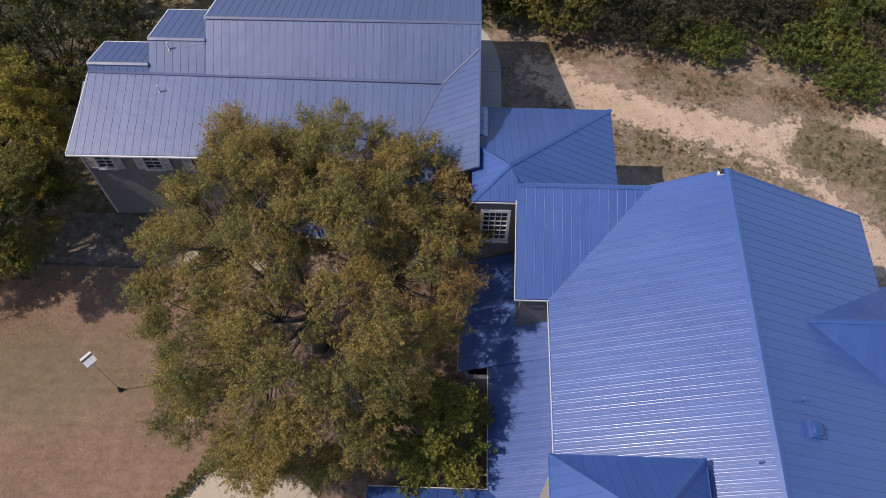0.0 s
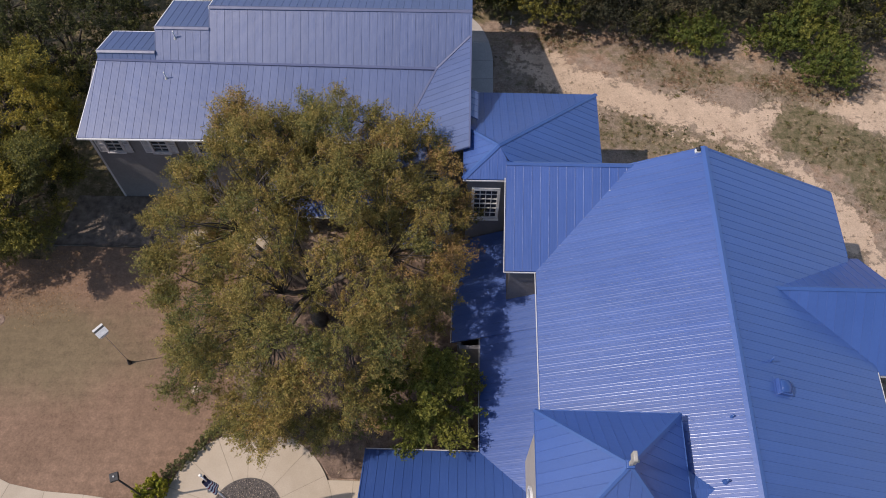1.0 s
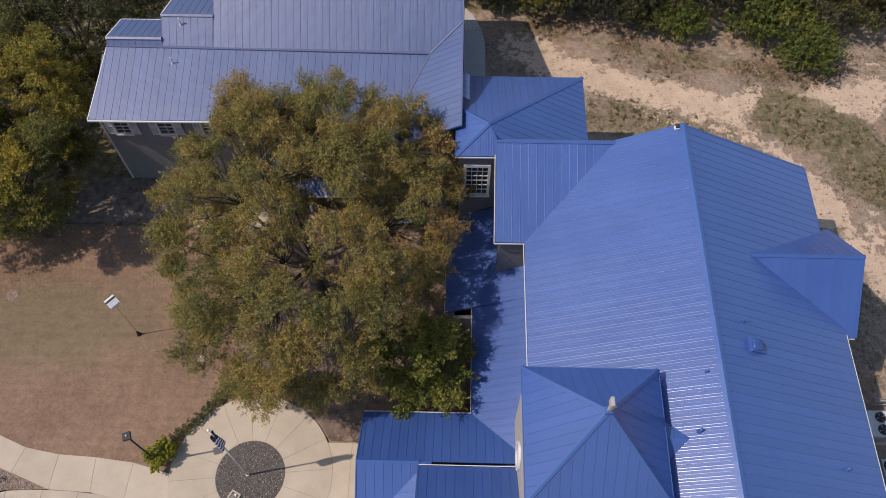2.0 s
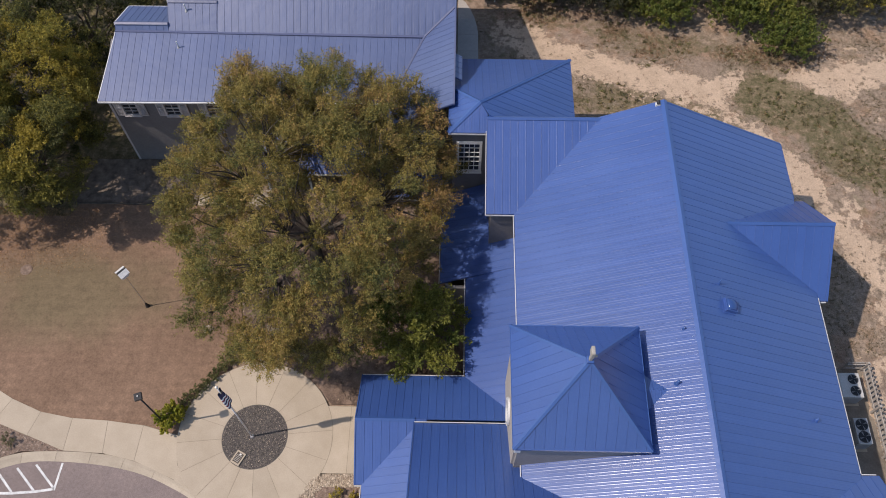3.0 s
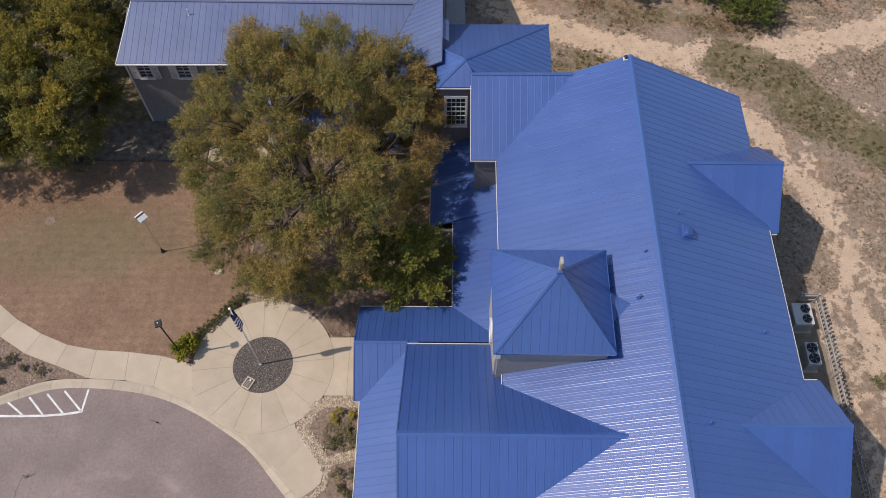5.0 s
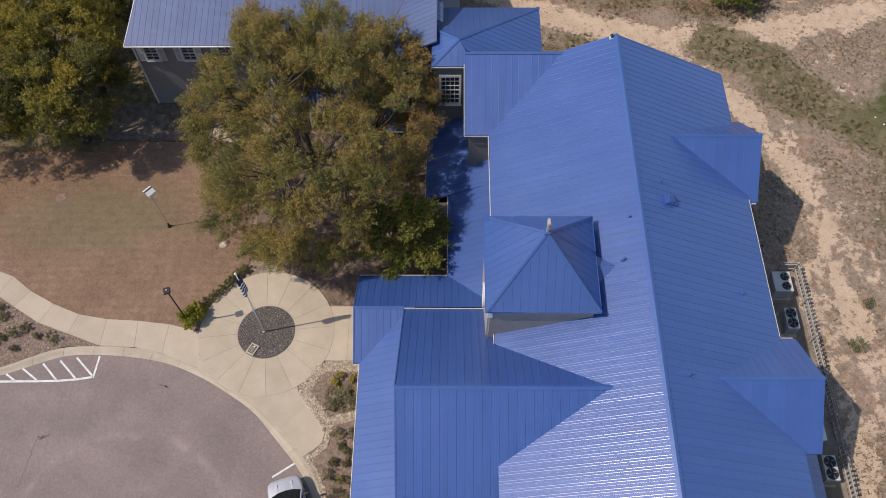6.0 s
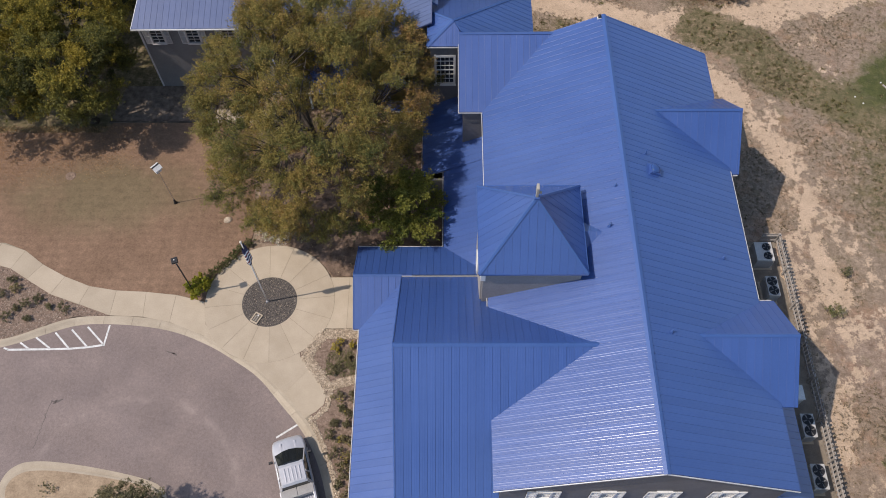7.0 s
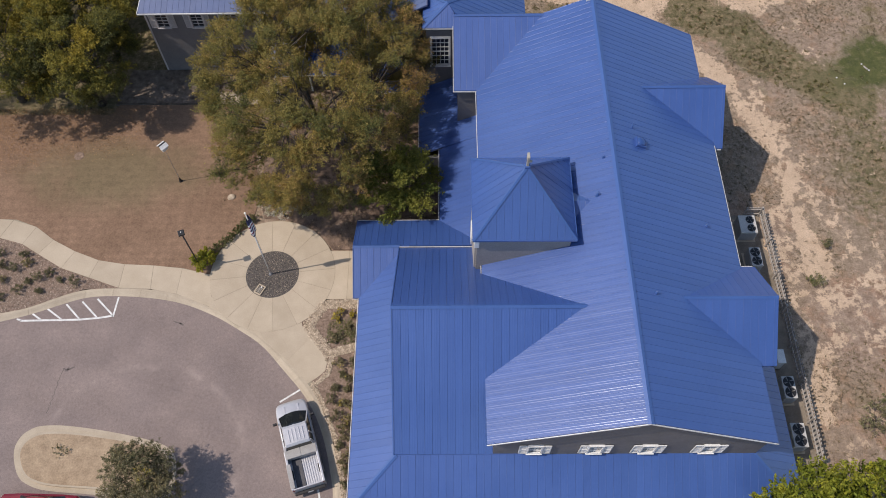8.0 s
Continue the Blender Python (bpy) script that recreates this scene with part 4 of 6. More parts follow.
hgable([(12.42, 10.3, -0.2), (12.42, 14.7, -0.2), (12.42, 14.7, 8.2), (12.42, 10.3, 6.32)], (0.2, 0, 0))
hwall((12.4, 14.72), (18.0, 14.72), -0.2, 8.25)
hwall((10.3, 14.5), (12.4, 14.5), -0.2, 7.75)
hwall((10.4, 14.6), (10.4, 20.9), -0.2, 6.8)
hwall((10.5, 21.1), (17.0, 21.1), -0.2, 5.75)
hwall((17.0, 14.8), (17.0, 21.0), -0.2, 5.75)
hwall((6.2, 2.3), (11.3, 2.3), -0.2, 2.25)
hwall((6.2, -2.6), (6.2, 2.3), -0.2, 2.25, GREY_WALL)
hwall((11.5, 2.4), (11.5, 8.0), -0.2, 2.3)
hwall((10.1, 8.1), (11.5, 8.1), -0.2, 1.85)
hwall((10.1, 8.2), (10.1, 14.3), -0.2, 1.8)
WX0, WX1, WY0, WY1 = 13.26, 18.34, -2.80, 2.08
# south face: sunlight put into the wall colour as a lighter grey
hwall((WX0, WY0), (WX1, WY0), 3.0, 9.35, SUN_TONED_WALL)
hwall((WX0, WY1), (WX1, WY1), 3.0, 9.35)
# west face: lighter, warmer grey than the north and east faces
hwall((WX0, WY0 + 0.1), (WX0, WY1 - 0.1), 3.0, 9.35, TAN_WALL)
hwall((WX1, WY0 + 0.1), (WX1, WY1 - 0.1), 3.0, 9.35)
for x, y in ((WX0, WY0),):
    cb = part("corner_board", box_bm(x, y, 8.85, 0.26, 0.26, 1.0, 0.01), WHITE, house, "white corner board")
    cb.matrix_parent_inverse = HI

# gutters and fascias
gut = section("gutter", "white painted gutters along the eaves")
for a, b in [((13.55, -9.6, EZ - 0.08), (13.55, 10.05, EZ - 0.08)), ((12.10, 10.03, 6.27), (13.6, 10.03, 6.27)), ((12.10, 10.03, 6.27), (12.10, 14.20, 7.98)),
             ((10.1, 14.17, 7.74), (12.2, 14.17, 7.74)), ((28.30, -3.0, EZ - 0.08), (28.30, 5.5, EZ - 0.08)), 
             ((28.2, 5.42, 5.96), (28.78, 5.42, 5.96)), ((28.2, -3.0, 6.16), (29.0, -3.0, 6.16)),
             ((5.87, 2.71, 2.24), (11.15, 2.71, 2.24)), ((11.10, 2.7, 2.24), (11.10, 8.37, 2.24)), ((9.72, 8.42, 1.72), (11.12, 8.42, 2.28)), ((9.67, 8.37, 1.68), (9.67, 14.3, 1.68)),
             ((6.15, -2.95, 2.24), (6.15, -15.7, 2.24)), ((5.87, -2.99, 2.24), (6.2, -2.99, 2.24)), ((8.72, -0.32, 3.99), (13.2, -0.32, 3.99))]:
    strip(gut, "gutter_length", a, b, 0.034, 0.08, GUTTER)
DARKTRIM = BLUE_CAP
strip(gut, "gutter_length", (28.28, 11.3, EZ - 0.08), (28.28, 14.9, EZ - 0.08), 0.06, 0.08, DARKTRIM)
for a, b in [((5.85, 2.66, 2.26), (5.85, -0.14, 3.80)), ((5.85, -2.94, 2.26), (5.85, -0.14, 3.80)), ((8.70, -0.37, 3.96), (8.70, WY, WZ - 0.04)), ((8.70, -12.98, 3.78), (8.70, WY, WZ - 0.04))]:
    strip(gut, "rake_edge", a, b, 0.05, 0.14, DARKTRIM)
for a, b in (((TX0, TY0), (TX1, TY0)), ((TX1, TY0), (TX1, TY1)), ((TX1, TY1), (TX0, TY1)), ((TX0, TY1), (TX0, TY0))):
    strip(gut, "eave_edge", (*a, TZ - 0.06), (*b, TZ - 0.06), 0.06, 0.14, DARKTRIM)


def window(parent, inv, w, h, cols, rows, m, shutters=True, trim=WHITE, surround=0.14):
    """A sash window in the plane y = 0 of m, looking to -y: casing, panes behind bars, sill, shutters."""
    win = new("window")
    win.empty_display_size = 0.2
    win.parent = parent
    win.matrix_parent_inverse = inv
    win.matrix_basis = m
    bm = bmesh.new()
    for cx, cz, sx, sz in ((0, h + surround / 2, w + 2 * surround, surround), (0, -surround / 2, w + 2 * surround, surround), (-w / 2 - surround / 2, h / 2, surround, h), (w / 2 + surround / 2, h / 2, surround, h)):
        box_bm(cx, -0.05, cz, sx, 0.12, sz, 0.008, bm=bm)
    part("window_frame", bm, trim, win)
    part("window_sill", box_bm(0, -0.08, -surround - 0.03, w + 2 * surround + 0.06, 0.16, 0.06, 0.012), trim, win)
    for i in range(cols):
        for j in range(rows):
            px, pz = -w / 2 + w * (i + 0.5) / cols, h * (j + 0.5) / rows
            part("pane", box_bm(px, -0.005, pz, w / cols - 0.035, 0.012, h / rows - 0.035), GLASS, win)
    for i in range(1, cols):
        part("glazing_bar", box_bm(-w / 2 + w * i / cols, -0.02, h / 2, 0.035, 0.05, h), trim, win)
    for j in range(1, rows):
        part("glazing_bar", box_bm(0, -0.023, h * j / rows, w, 0.05, 0.075 if 2 * j == rows else 0.035), trim, win)
    if shutters:
        for s in (-1, 1):
            sb = bmesh.new()
            cx = s * (w / 2 + surround + 0.22)
            for ox in (-0.19, 0.19):
                box_bm(cx + ox, -0.06, h / 2, 0.06, 0.05, h + 0.2, 0.005, bm=sb)
            for oz in (-0.07, h / 2, h + 0.07):
                box_bm(cx, -0.06, oz, 0.32, 0.05, 0.07, bm=sb)
            for k in range(12):
                z = 0.04 + (h - 0.08) * k / 11
                box_bm(cx, -0.05, z, 0.33, 0.035, 0.05, bm=sb)
            part("shutter", sb, trim, win)
    return win


for x in (16.15, 19.30, 22.05, 25.22):
    window(house, HI, 0.64, 1.10, 2, 4, pose(x, -12.98, 4.25), surround=0.08)
window(house, HI, 1.12, 2.45, 4, 6, pose(11.25, 14.38, 4.30), shutters=False)
part("gable_vent", box_bm(20.55, -13.02, 8.85, 0.55, 0.14, 0.42, 0.02), TAN_WALL, house, "pale louvred vent box").matrix_parent_inverse = HI
# oval window on the tower's west face
ow = new("window")
ow.parent, ow.matrix_parent_inverse, ow.matrix_basis = house, HI, pose(13.15, -0.25, 5.6, 0, 0, 0)
bm = bmesh.new()
ringv = []
for r, x in ((1.0, 0.0), (1.0, -0.10), (0.80, -0.10), (0.80, 0.0)):
    ringv.append([bm.verts.new((x, 0.62 * r * math.cos(2 * math.pi * k / 28), 0.95 * r * math.sin(2 * math.pi * k / 28))) for k in range(28)])
for a, b in zip(ringv, ringv[1:] + ringv[:1]):
    for k in range(28):
        bm.faces.new((a[k], a[(k + 1) % 28], b[(k + 1) % 28], b[k]))
bmesh.ops.recalc_face_normals(bm, faces=bm.faces)
part("window_frame", bm, WHITE, ow)
bm = bmesh.new()
vs = [[bm.verts.new((x, 0.50 * math.cos(2 * math.pi * k / 28), 0.77 * math.sin(2 * math.pi * k / 28))) for k in range(28)] for x in (-0.03, 0.0)]
bm.faces.new(vs[0]), bm.faces.new(vs[1][::-1])
for k in range(28):
    bm.faces.new((vs[0][k], vs[0][(k + 1) % 28], vs[1][(k + 1) % 28], vs[1][k]))
bmesh.ops.recalc_face_normals(bm, faces=bm.faces)
part("pane", bm, GLASS, ow)

# ---------------------------------------------------------------- grey-roofed neighbour
grey = thing("neighbour_building", "two-storey dark grey building with slate-blue standing-seam metal roof", "building", (0, 23, 0))
GI = grey.matrix_world.inverted()


def gsection(name, label=""):
    ob = new(name)
    ob.empty_display_size = 0.2
    ob.parent, ob.matrix_parent_inverse = grey, GI
    if label:
        tagged(ob, label)
    return ob


gfront = gsection("front_roof", "slate-blue metal front roof slope")
BY, BZ = 21.58, 7.35


def break_y(x):
    """Where the front slope breaks into the upper roof; the break runs slightly askew to the eave."""
    return BY + (8.6 - x) * 0.0135


roof_slope(gfront, [(-10.0, 17.40, 6.30), (10.0, 17.55, 6.30), (10.0, break_y(10.0), BZ), (-9.6, break_y(-9.6), BZ)], SLATE, profile=PLAIN)
strip(gfront, "flashing", (-9.62, break_y(-9.62), BZ + 0.03), (8.58, BY, BZ + 0.03), 0.16, 0.07, SLATE_CAP)
strip(gfront, "gutter_length", (-10.02, 17.36, 6.22), (6.6, 17.47, 6.22), 0.07, 0.08, WHITE, "white eave gutter")
strip(gfront, "rake_trim", (-10.03, 17.40, 6.24), (-9.63, break_y(-9.63), BZ - 0.05), 0.04, 0.09, WHITE)
gup = gsection("upper_roof", "stepped slate-blue metal upper roof")
for x0, x1, y, z, yn, zn in ((-9.6, -6.46, 22.12, 7.73, 24.5, 6.8), (-6.46, -3.55, 23.17, 8.46, 26.5, 7.25), (-3.55, 10.42, 24.07, 9.10, 31.0, 6.4)):
    roof_slope(gup, [(x0, break_y(x0), BZ), (x1, break_y(x1), BZ), (x1, y, z), (x0, y, z)], SLATE, profile=PLAIN)
    roof_slope(gup, [(x0, y, z), (x1, y, z), (x1, yn, zn), (x0, yn, zn)], SLATE, profile=PLAIN)
    cap(gup, (x0, y, z), (x1, y, z), 0.12, 0.05, SLATE_CAP)
    strip(gup, "gutter_length", (x0, yn + 0.05, zn - 0.08), (x1, yn + 0.05, zn - 0.08), 0.07, 0.08, WHITE)
    strip(gup, "rake_trim", (x0 - 0.03, y, z - 0.07), (x0 - 0.03, yn, zn - 0.07), 0.05, 0.15, WHITE)
    gable(grey, [(x0 + 0.25, BY - 0.6, 0), (x0 + 0.25, yn - 0.4, 0), (x0 + 0.25, yn - 0.4, zn), (x0 + 0.25, y, z - 0.15), (x0 + 0.25, BY, BZ - 0.15)], (0.2, 0, 0), GREY_WALL).matrix_parent_inverse = GI
    w = wall(grey, (x0 + 0.25, yn - 0.5), (x1, yn - 0.5), -0.2, zn, GREY_WALL)
    w.matrix_parent_inverse = GI
geast = gsection("cross_roof", "slate-blue metal cross roof beside the link")
roof_slope(geast, [(10.37, 15.75, 8.36), (10.37, 23.1, 8.36), (6.6, 23.1, 6.30), (6.6, 15.75, 6.30)], SLATE, profile=PLAIN)
for a, b in (((6.75, 17.62, 6.42), (8.60, BY, 7.42)), ((8.60, BY, 7.42), (10.33, 22.99, 8.38))):
    strip(geast, "valley_flashing", a, b, 0.10, 0.05, SLATE_CAP)
strip(geast, "flashing", (10.38, 15.73, 8.31), (10.38, 23.2, 8.31), 0.08, 0.14, SLATE_CAP)
roof_slope(geast, [(10.41, 17.75, 8.22), (10.80, 17.75, 7.98), (10.80, 19.5, 7.98), (10.41, 19.5, 8.22)], SLATE, profile=PLAIN)
for a, b, z1 in (((-9.85, 18.15), (10.3, 18.15), 6.2), ((10.35, 17.6), (10.35, 31.0), 6.4), ((6.9, 16.25), (6.9, 18.1), 6.2)):
    wall(grey, a, b, -0.2, z1, GREY_WALL).matrix_parent_inverse = GI
gable(grey, [(10.12, 16.4, 0.0), (10.12, 24.0, 0.0), (10.12, 24.0, 8.1), (10.12, 16.4, 8.1)], (0.18, 0, 0), GREY_WALL).matrix_parent_inverse = GI
gable(grey, [(6.9, 16.2, -0.2), (10.2, 16.2, -0.2), (10.2, 16.2, 8.1), (6.9, 16.2, 6.25)], (0, 0.15, 0), GREY_WALL).matrix_parent_inverse = GI
gable(grey, [(-9.85, 18.2, -0.2), (-9.85, 21.4, -0.2), (-9.85, 21.4, 7.15), (-9.85, 18.2, 6.35)], (0.2, 0, 0), GREY_WALL).matrix_parent_inverse = GI
part("corner_board", box_bm(-9.86, 18.10, 3.0, 0.13, 0.13, 6.3, 0.01), SHUTTER, grey, "white corner board").matrix_parent_inverse = GI
for x in (-8.72, -6.22, -3.72, -1.22):
    window(grey, GI, 0.80, 1.15, 2, 4, pose(x, 18.04, 4.45), shutters=True, trim=SHUTTER, surround=0.08)

window(grey, GI, 0.75, 1.10, 2, 4, pose(8.58, 16.19, 4.36), shutters=True, trim=SHUTTER, surround=0.08)

# low covered walk between the two buildings, in the shade of the oak
cover = gsection("covered_walk_roof", "low blue metal roof over the shaded walk")
roof_slope(cover, [(-1.30, 15.70, 1.80), (6.90, 15.70, 1.80), (6.90, 18.04, 3.05), (-1.30, 18.04, 3.05)], BLUE)
roof_slope(cover, [(6.90, 14.05, 1.75), (9.70, 14.05, 1.75), (9.70, 16.18, 2.95), (6.90, 16.18, 2.95)], BLUE)
strip(cover, "gutter_length", (-1.30, 15.66, 1.74), (6.88, 15.66, 1.74), 0.07, 0.09, WHITE, "white eave gutter")
strip(cover, "gutter_length", (6.90, 14.01, 1.69), (9.62, 14.01, 1.69), 0.07, 0.09, WHITE, "white eave gutter")
for x in (-1.1, 1.5, 4.1, 6.7):
    part("post", box_bm(x, 15.85, 0.75, 0.14, 0.14, 1.95, 0.01), WHITE, grey, "white porch post").matrix_parent_inverse = GI


# ---------------------------------------------------------------- trees and shrubs
def leaf_mesh(name, centres, normals, sizes, tones, mat, rng, aspect=0.55):
    """Many small bent leaves: one rhombic card each, in one mesh."""
    n = len(centres)
    nm = normals / np.linalg.norm(normals, axis=1)[:, None]
    t = rng.normal(size=(n, 3))
    t -= nm * (t * nm).sum(1)[:, None]
    t /= np.linalg.norm(t, axis=1)[:, None]
    b = np.cross(nm, t)
    L, W = sizes[:, None], (sizes * aspect)[:, None]
    v = np.stack([centres - t * L, centres + b * W - nm * L * 0.15, centres + t * L, centres - b * W - nm * L * 0.15], 1).reshape(-1, 3)
    f = np.arange(4 * n).reshape(-1, 4)
    me = bpy.data.meshes.new(name)
    me.vertices.add(4 * n)
    me.vertices.foreach_set("co", v.astype(np.float32).ravel())
    me.loops.add(4 * n)
    me.loops.foreach_set("vertex_index", f.ravel().astype(np.int32))
    me.polygons.add(n)
    me.polygons.foreach_set("loop_start", (np.arange(n) * 4).astype(np.int32))
    me.polygons.foreach_set("loop_total", np.full(n, 4, dtype=np.int32))
    at = me.attributes.new("tone", 'FLOAT', 'POINT')
    at.data.foreach_set("value", np.repeat(np.clip(tones, 0, 1), 4).astype(np.float32))
    me.materials.append(mat)
    me.update(calc_edges=True)
    me.validate()
    return me


def limb_points(a, b, rng, sag=0.15, n=5):
    a, b = Vector(a), Vector(b)
    d = (b - a).length
    off = Vector(rng.normal(size=3)) * d * 0.08
    return [a.lerp(b, i / n) + off * math.sin(math.pi * i / n) + Vector((0, 0, sag * d * math.sin(math.pi * i / n) * 0.5)) for i in range(n + 1)]


def branch_mesh(name, runs, mat, sides=6):
    """Tapered tubes along runs of (points, radius at start, radius at end)."""
    v, f = [], []
    for pts, r0, r1 in runs:
        base = len(v)
        for i, q in enumerate(pts):
            d = (pts[min(i + 1, len(pts) - 1)] - pts[max(i - 1, 0)]).normalized()
            s = d.cross(Vector((0.3, 0.9, 0.2))).normalized()
            u = d.cross(s)
            r = r0 + (r1 - r0) * i / (len(pts) - 1)
            v += [tuple(q + s * r * math.cos(2 * math.pi * k / sides) + u * r * math.sin(2 * math.pi * k / sides)) for k in range(sides)]
        for i in range(len(pts) - 1):
            for k in range(sides):
                f.append((base + i * sides + k, base + i * sides + (k + 1) % sides, base + (i + 1) * sides + (k + 1) % sides, base + (i + 1) * sides + k))
        f.append(tuple(base + k for k in range(sides))[::-1])
        f.append(tuple(base + (len(pts) - 1) * sides + k for k in range(sides)))
    return mesh_of(name, v, f, mat, True)


def tree(name, label, category, base, centre, radii, blobs, blob_r, leaves, size, mat, seed, trunk=0.35, tone=(0.5, 0.3), power=2.6, clump=0.30, low=-0.35, group="", interior=0.25, slim=0.42, rag=0.35, clear=None, spray=0.45, rim=None, inset=0.0, lean=None, drift=None, plumes=0, shell_depth=0.16):
    """A tree or shrub: trunk, limbs that reach each bough, and a crown of leaf clumps on the boughs."""
    rng = np.random.RandomState(seed)
    ob = thing(name, label, category, base, group=group)
    inv = ob.matrix_world.inverted()
    c, R = np.array(centre), np.array(radii)
    pts, tries = [], 0
    while len(pts) < blobs and tries < blobs * 60:
        tries += 1
        # directions spread evenly over the crown, then jittered
        zc = low + (1 - low) * ((tries * 0.618034) % 1.0)
        an = 2 * math.pi * ((tries * 0.754878) % 1.0) + seed
        d = np.array([math.sqrt(max(0, 1 - zc * zc)) * math.cos(an), math.sqrt(max(0, 1 - zc * zc)) * math.sin(an), zc]) + rng.normal(size=3) * 0.07
        d /= np.linalg.norm(d)
        k = (np.abs(d) ** power).sum() ** (-1 / power)
        az = math.atan2(d[1], d[0])
        if rim:
            turn = (az / (2 * math.pi)) % 1.0 * len(rim)
            lo, part_way = int(turn) % len(rim), turn - int(turn)
            d_rim = rim[lo] * (1 - part_way) + rim[(lo + 1) % len(rim)] * part_way
        else:
            d_rim = 1.0
        ragged = 0.97 + rag * (0.10 * math.sin(3 * az + seed) + 0.07 * math.sin(7 * az + 2.3 * seed) + 0.05 * math.sin(5 * d[2] * 3 + az * 2 + seed))
        q = c + d * (k * R * np.array([d_rim, d_rim, 1.0]) - inset) * ragged * (rng.uniform(1.0 - shell_depth, 1.0) if rng.rand() > interior else rng.uniform(0.35, 0.75))
        if lean and q[2] > c[2]:
            q[2] -= (q[2] - c[2]) * max(0.0, lean[2] * (d[0] * lean[0] + d[1] * lean[1]))
        if clear and math.hypot(q[0] - clear[0], q[1] - clear[1]) < clear[2]:
            continue
        if all(np.linalg.norm((q - p)) > blob_r * 0.92 for p in pts):
            pts.append(q)
    pts = np.array(pts)
    B = len(pts)
    rad = blob_r * rng.uniform(0.65, 1.30, B)
    btone = rng.normal(tone[0], tone[1], B)
    if drift:
        btone += (pts - c)[:, :2] @ np.array(drift)
    btone = np.clip(btone, 0, 1)
    boughs = pts
    if plumes:
        # each bough carries several separate plumes, with gaps between the boughs
        pp, pr, pt = [], [], []
        for i in range(B):
            n = max(3, int(plumes * rad[i] / blob_r))
            for k in range(n):
                d = rng.normal(size=3) + np.array([0, 0, 0.45]) + 0.5 * (pts[i] - c) / np.linalg.norm(pts[i] - c)
                d /= np.linalg.norm(d)
                pp.append(pts[i] + d * rad[i] * rng.uniform(0.45, 1.0) * np.array([1, 1, 0.8]))
                pr.append(rad[i] * rng.uniform(0.24, 0.46))
                pt.append(btone[i] + rng.normal(0, 0.10))
        pts, rad, btone = np.array(pp), np.array(pr), np.clip(pt, 0, 1)
        B = len(pts)
    # boughs hold twig clumps, clumps hold leaves
    per = np.maximum(1, (leaves * rad ** 2 / (rad ** 2).sum()).astype(int))
    cen, nor, ton = [], [], []
    for i in range(B):
        nc = max(4, int(per[i] / 24))
        d = rng.normal(size=(nc, 3))
        d /= np.linalg.norm(d, axis=1)[:, None]
        d[:, 2] = np.where(d[:, 2] < -0.35, -d[:, 2], d[:, 2])
        # boughs are longer along the way they grow, and flatter than wide
        out = (pts[i] - c) * np.array([1, 1, 0.35])
        out /= np.linalg.norm(out) + 1e-6
        off = d * rad[i] * (rng.uniform(0.20, 1.0, nc) ** 0.6)[:, None] * np.array([1, 1, 0.72])
        cc = pts[i] + off + out * (off @ out)[:, None] * 0.35
        # each twig is a spray of leaves that rises and points outwards
        way = d * 0.75 + out * 0.35 + np.array([0, 0, 0.55]) + rng.normal(size=(nc, 3)) * 0.30
        way /= np.linalg.norm(way, axis=1)[:, None]
        long = spray * rad[i] * rng.uniform(0.5, 1.3, nc)
        which = rng.randint(0, nc, per[i])
        ct = rng.normal(0, 0.10, nc)
        u = rng.uniform(-0.35, 1.0, per[i])
        j = rng.normal(size=(per[i], 3)) * (clump * 0.26 * (1.15 - 0.75 * np.clip(u, 0, 1)))[:, None]
        cen.append(cc[which] + way[which] * (u * long[which])[:, None] + j)
        nor.append(d[which] * 0.5 + rng.normal(size=(per[i], 3)) * 0.75 + np.array([0, 0, 0.40]))
        ton.append(btone[i] + ct[which] + 0.12 * u + rng.normal(0, 0.06, per[i]))
    cen, nor, ton = np.concatenate(cen), np.concatenate(nor), np.concatenate(ton)
    keep = cen[:, 2] > base[2] + 0.02
    cen, nor, ton = cen[keep], nor[keep], ton[keep]
    sz = size * rng.uniform(0.6, 1.35, len(cen))
    part("crown", leaf_mesh("crown", cen, nor, sz, ton, mat, rng, slim), mat, ob).matrix_parent_inverse = inv
    if trunk:
        fork = Vector((base[0] * 0.6 + centre[0] * 0.4, base[1] * 0.6 + centre[1] * 0.4, base[2] + (centre[2] - base[2]) * 0.55))
        part("trunk", branch_mesh("trunk", [(limb_points(base, fork, rng, 0, 4), trunk * 1.25, trunk * 0.8)], BARK, 9), BARK, ob).matrix_parent_inverse = inv
        runs = []
        mains = [boughs[i] for i in range(0, len(boughs), max(1, len(boughs) // 11))]
        ends = [fork.lerp(Vector(q), 0.55) for q in mains]
        for e in ends:
            runs.append((limb_points(fork, e, rng, 0.18, 5), trunk * rng.uniform(0.32, 0.5), trunk * 0.20))
        for q in boughs:
            near = min(ends, key=lambda e: (e - Vector(q)).length)
            runs.append((limb_points(near, near.lerp(Vector(q), 0.95), rng, 0.12, 5), trunk * 0.14, trunk * 0.05))
        for i in range(B):
            near = min(boughs, key=lambda e: np.linalg.norm(e - pts[i]))
            if plumes:
                runs.append((limb_points(near, pts[i], rng, 0.08, 4), trunk * 0.055, trunk * 0.025))
            for _ in range(3):
                e = pts[i] + rng.normal(size=3) * rad[i] * 0.6
                runs.append((limb_points(pts[i], e, rng, 0.05, 3), trunk * (0.035 if plumes else 0.09), trunk * 0.018))
        part("branching", branch_mesh("branching", runs, BARK, 5), BARK, ob).matrix_parent_inverse = inv
    return ob


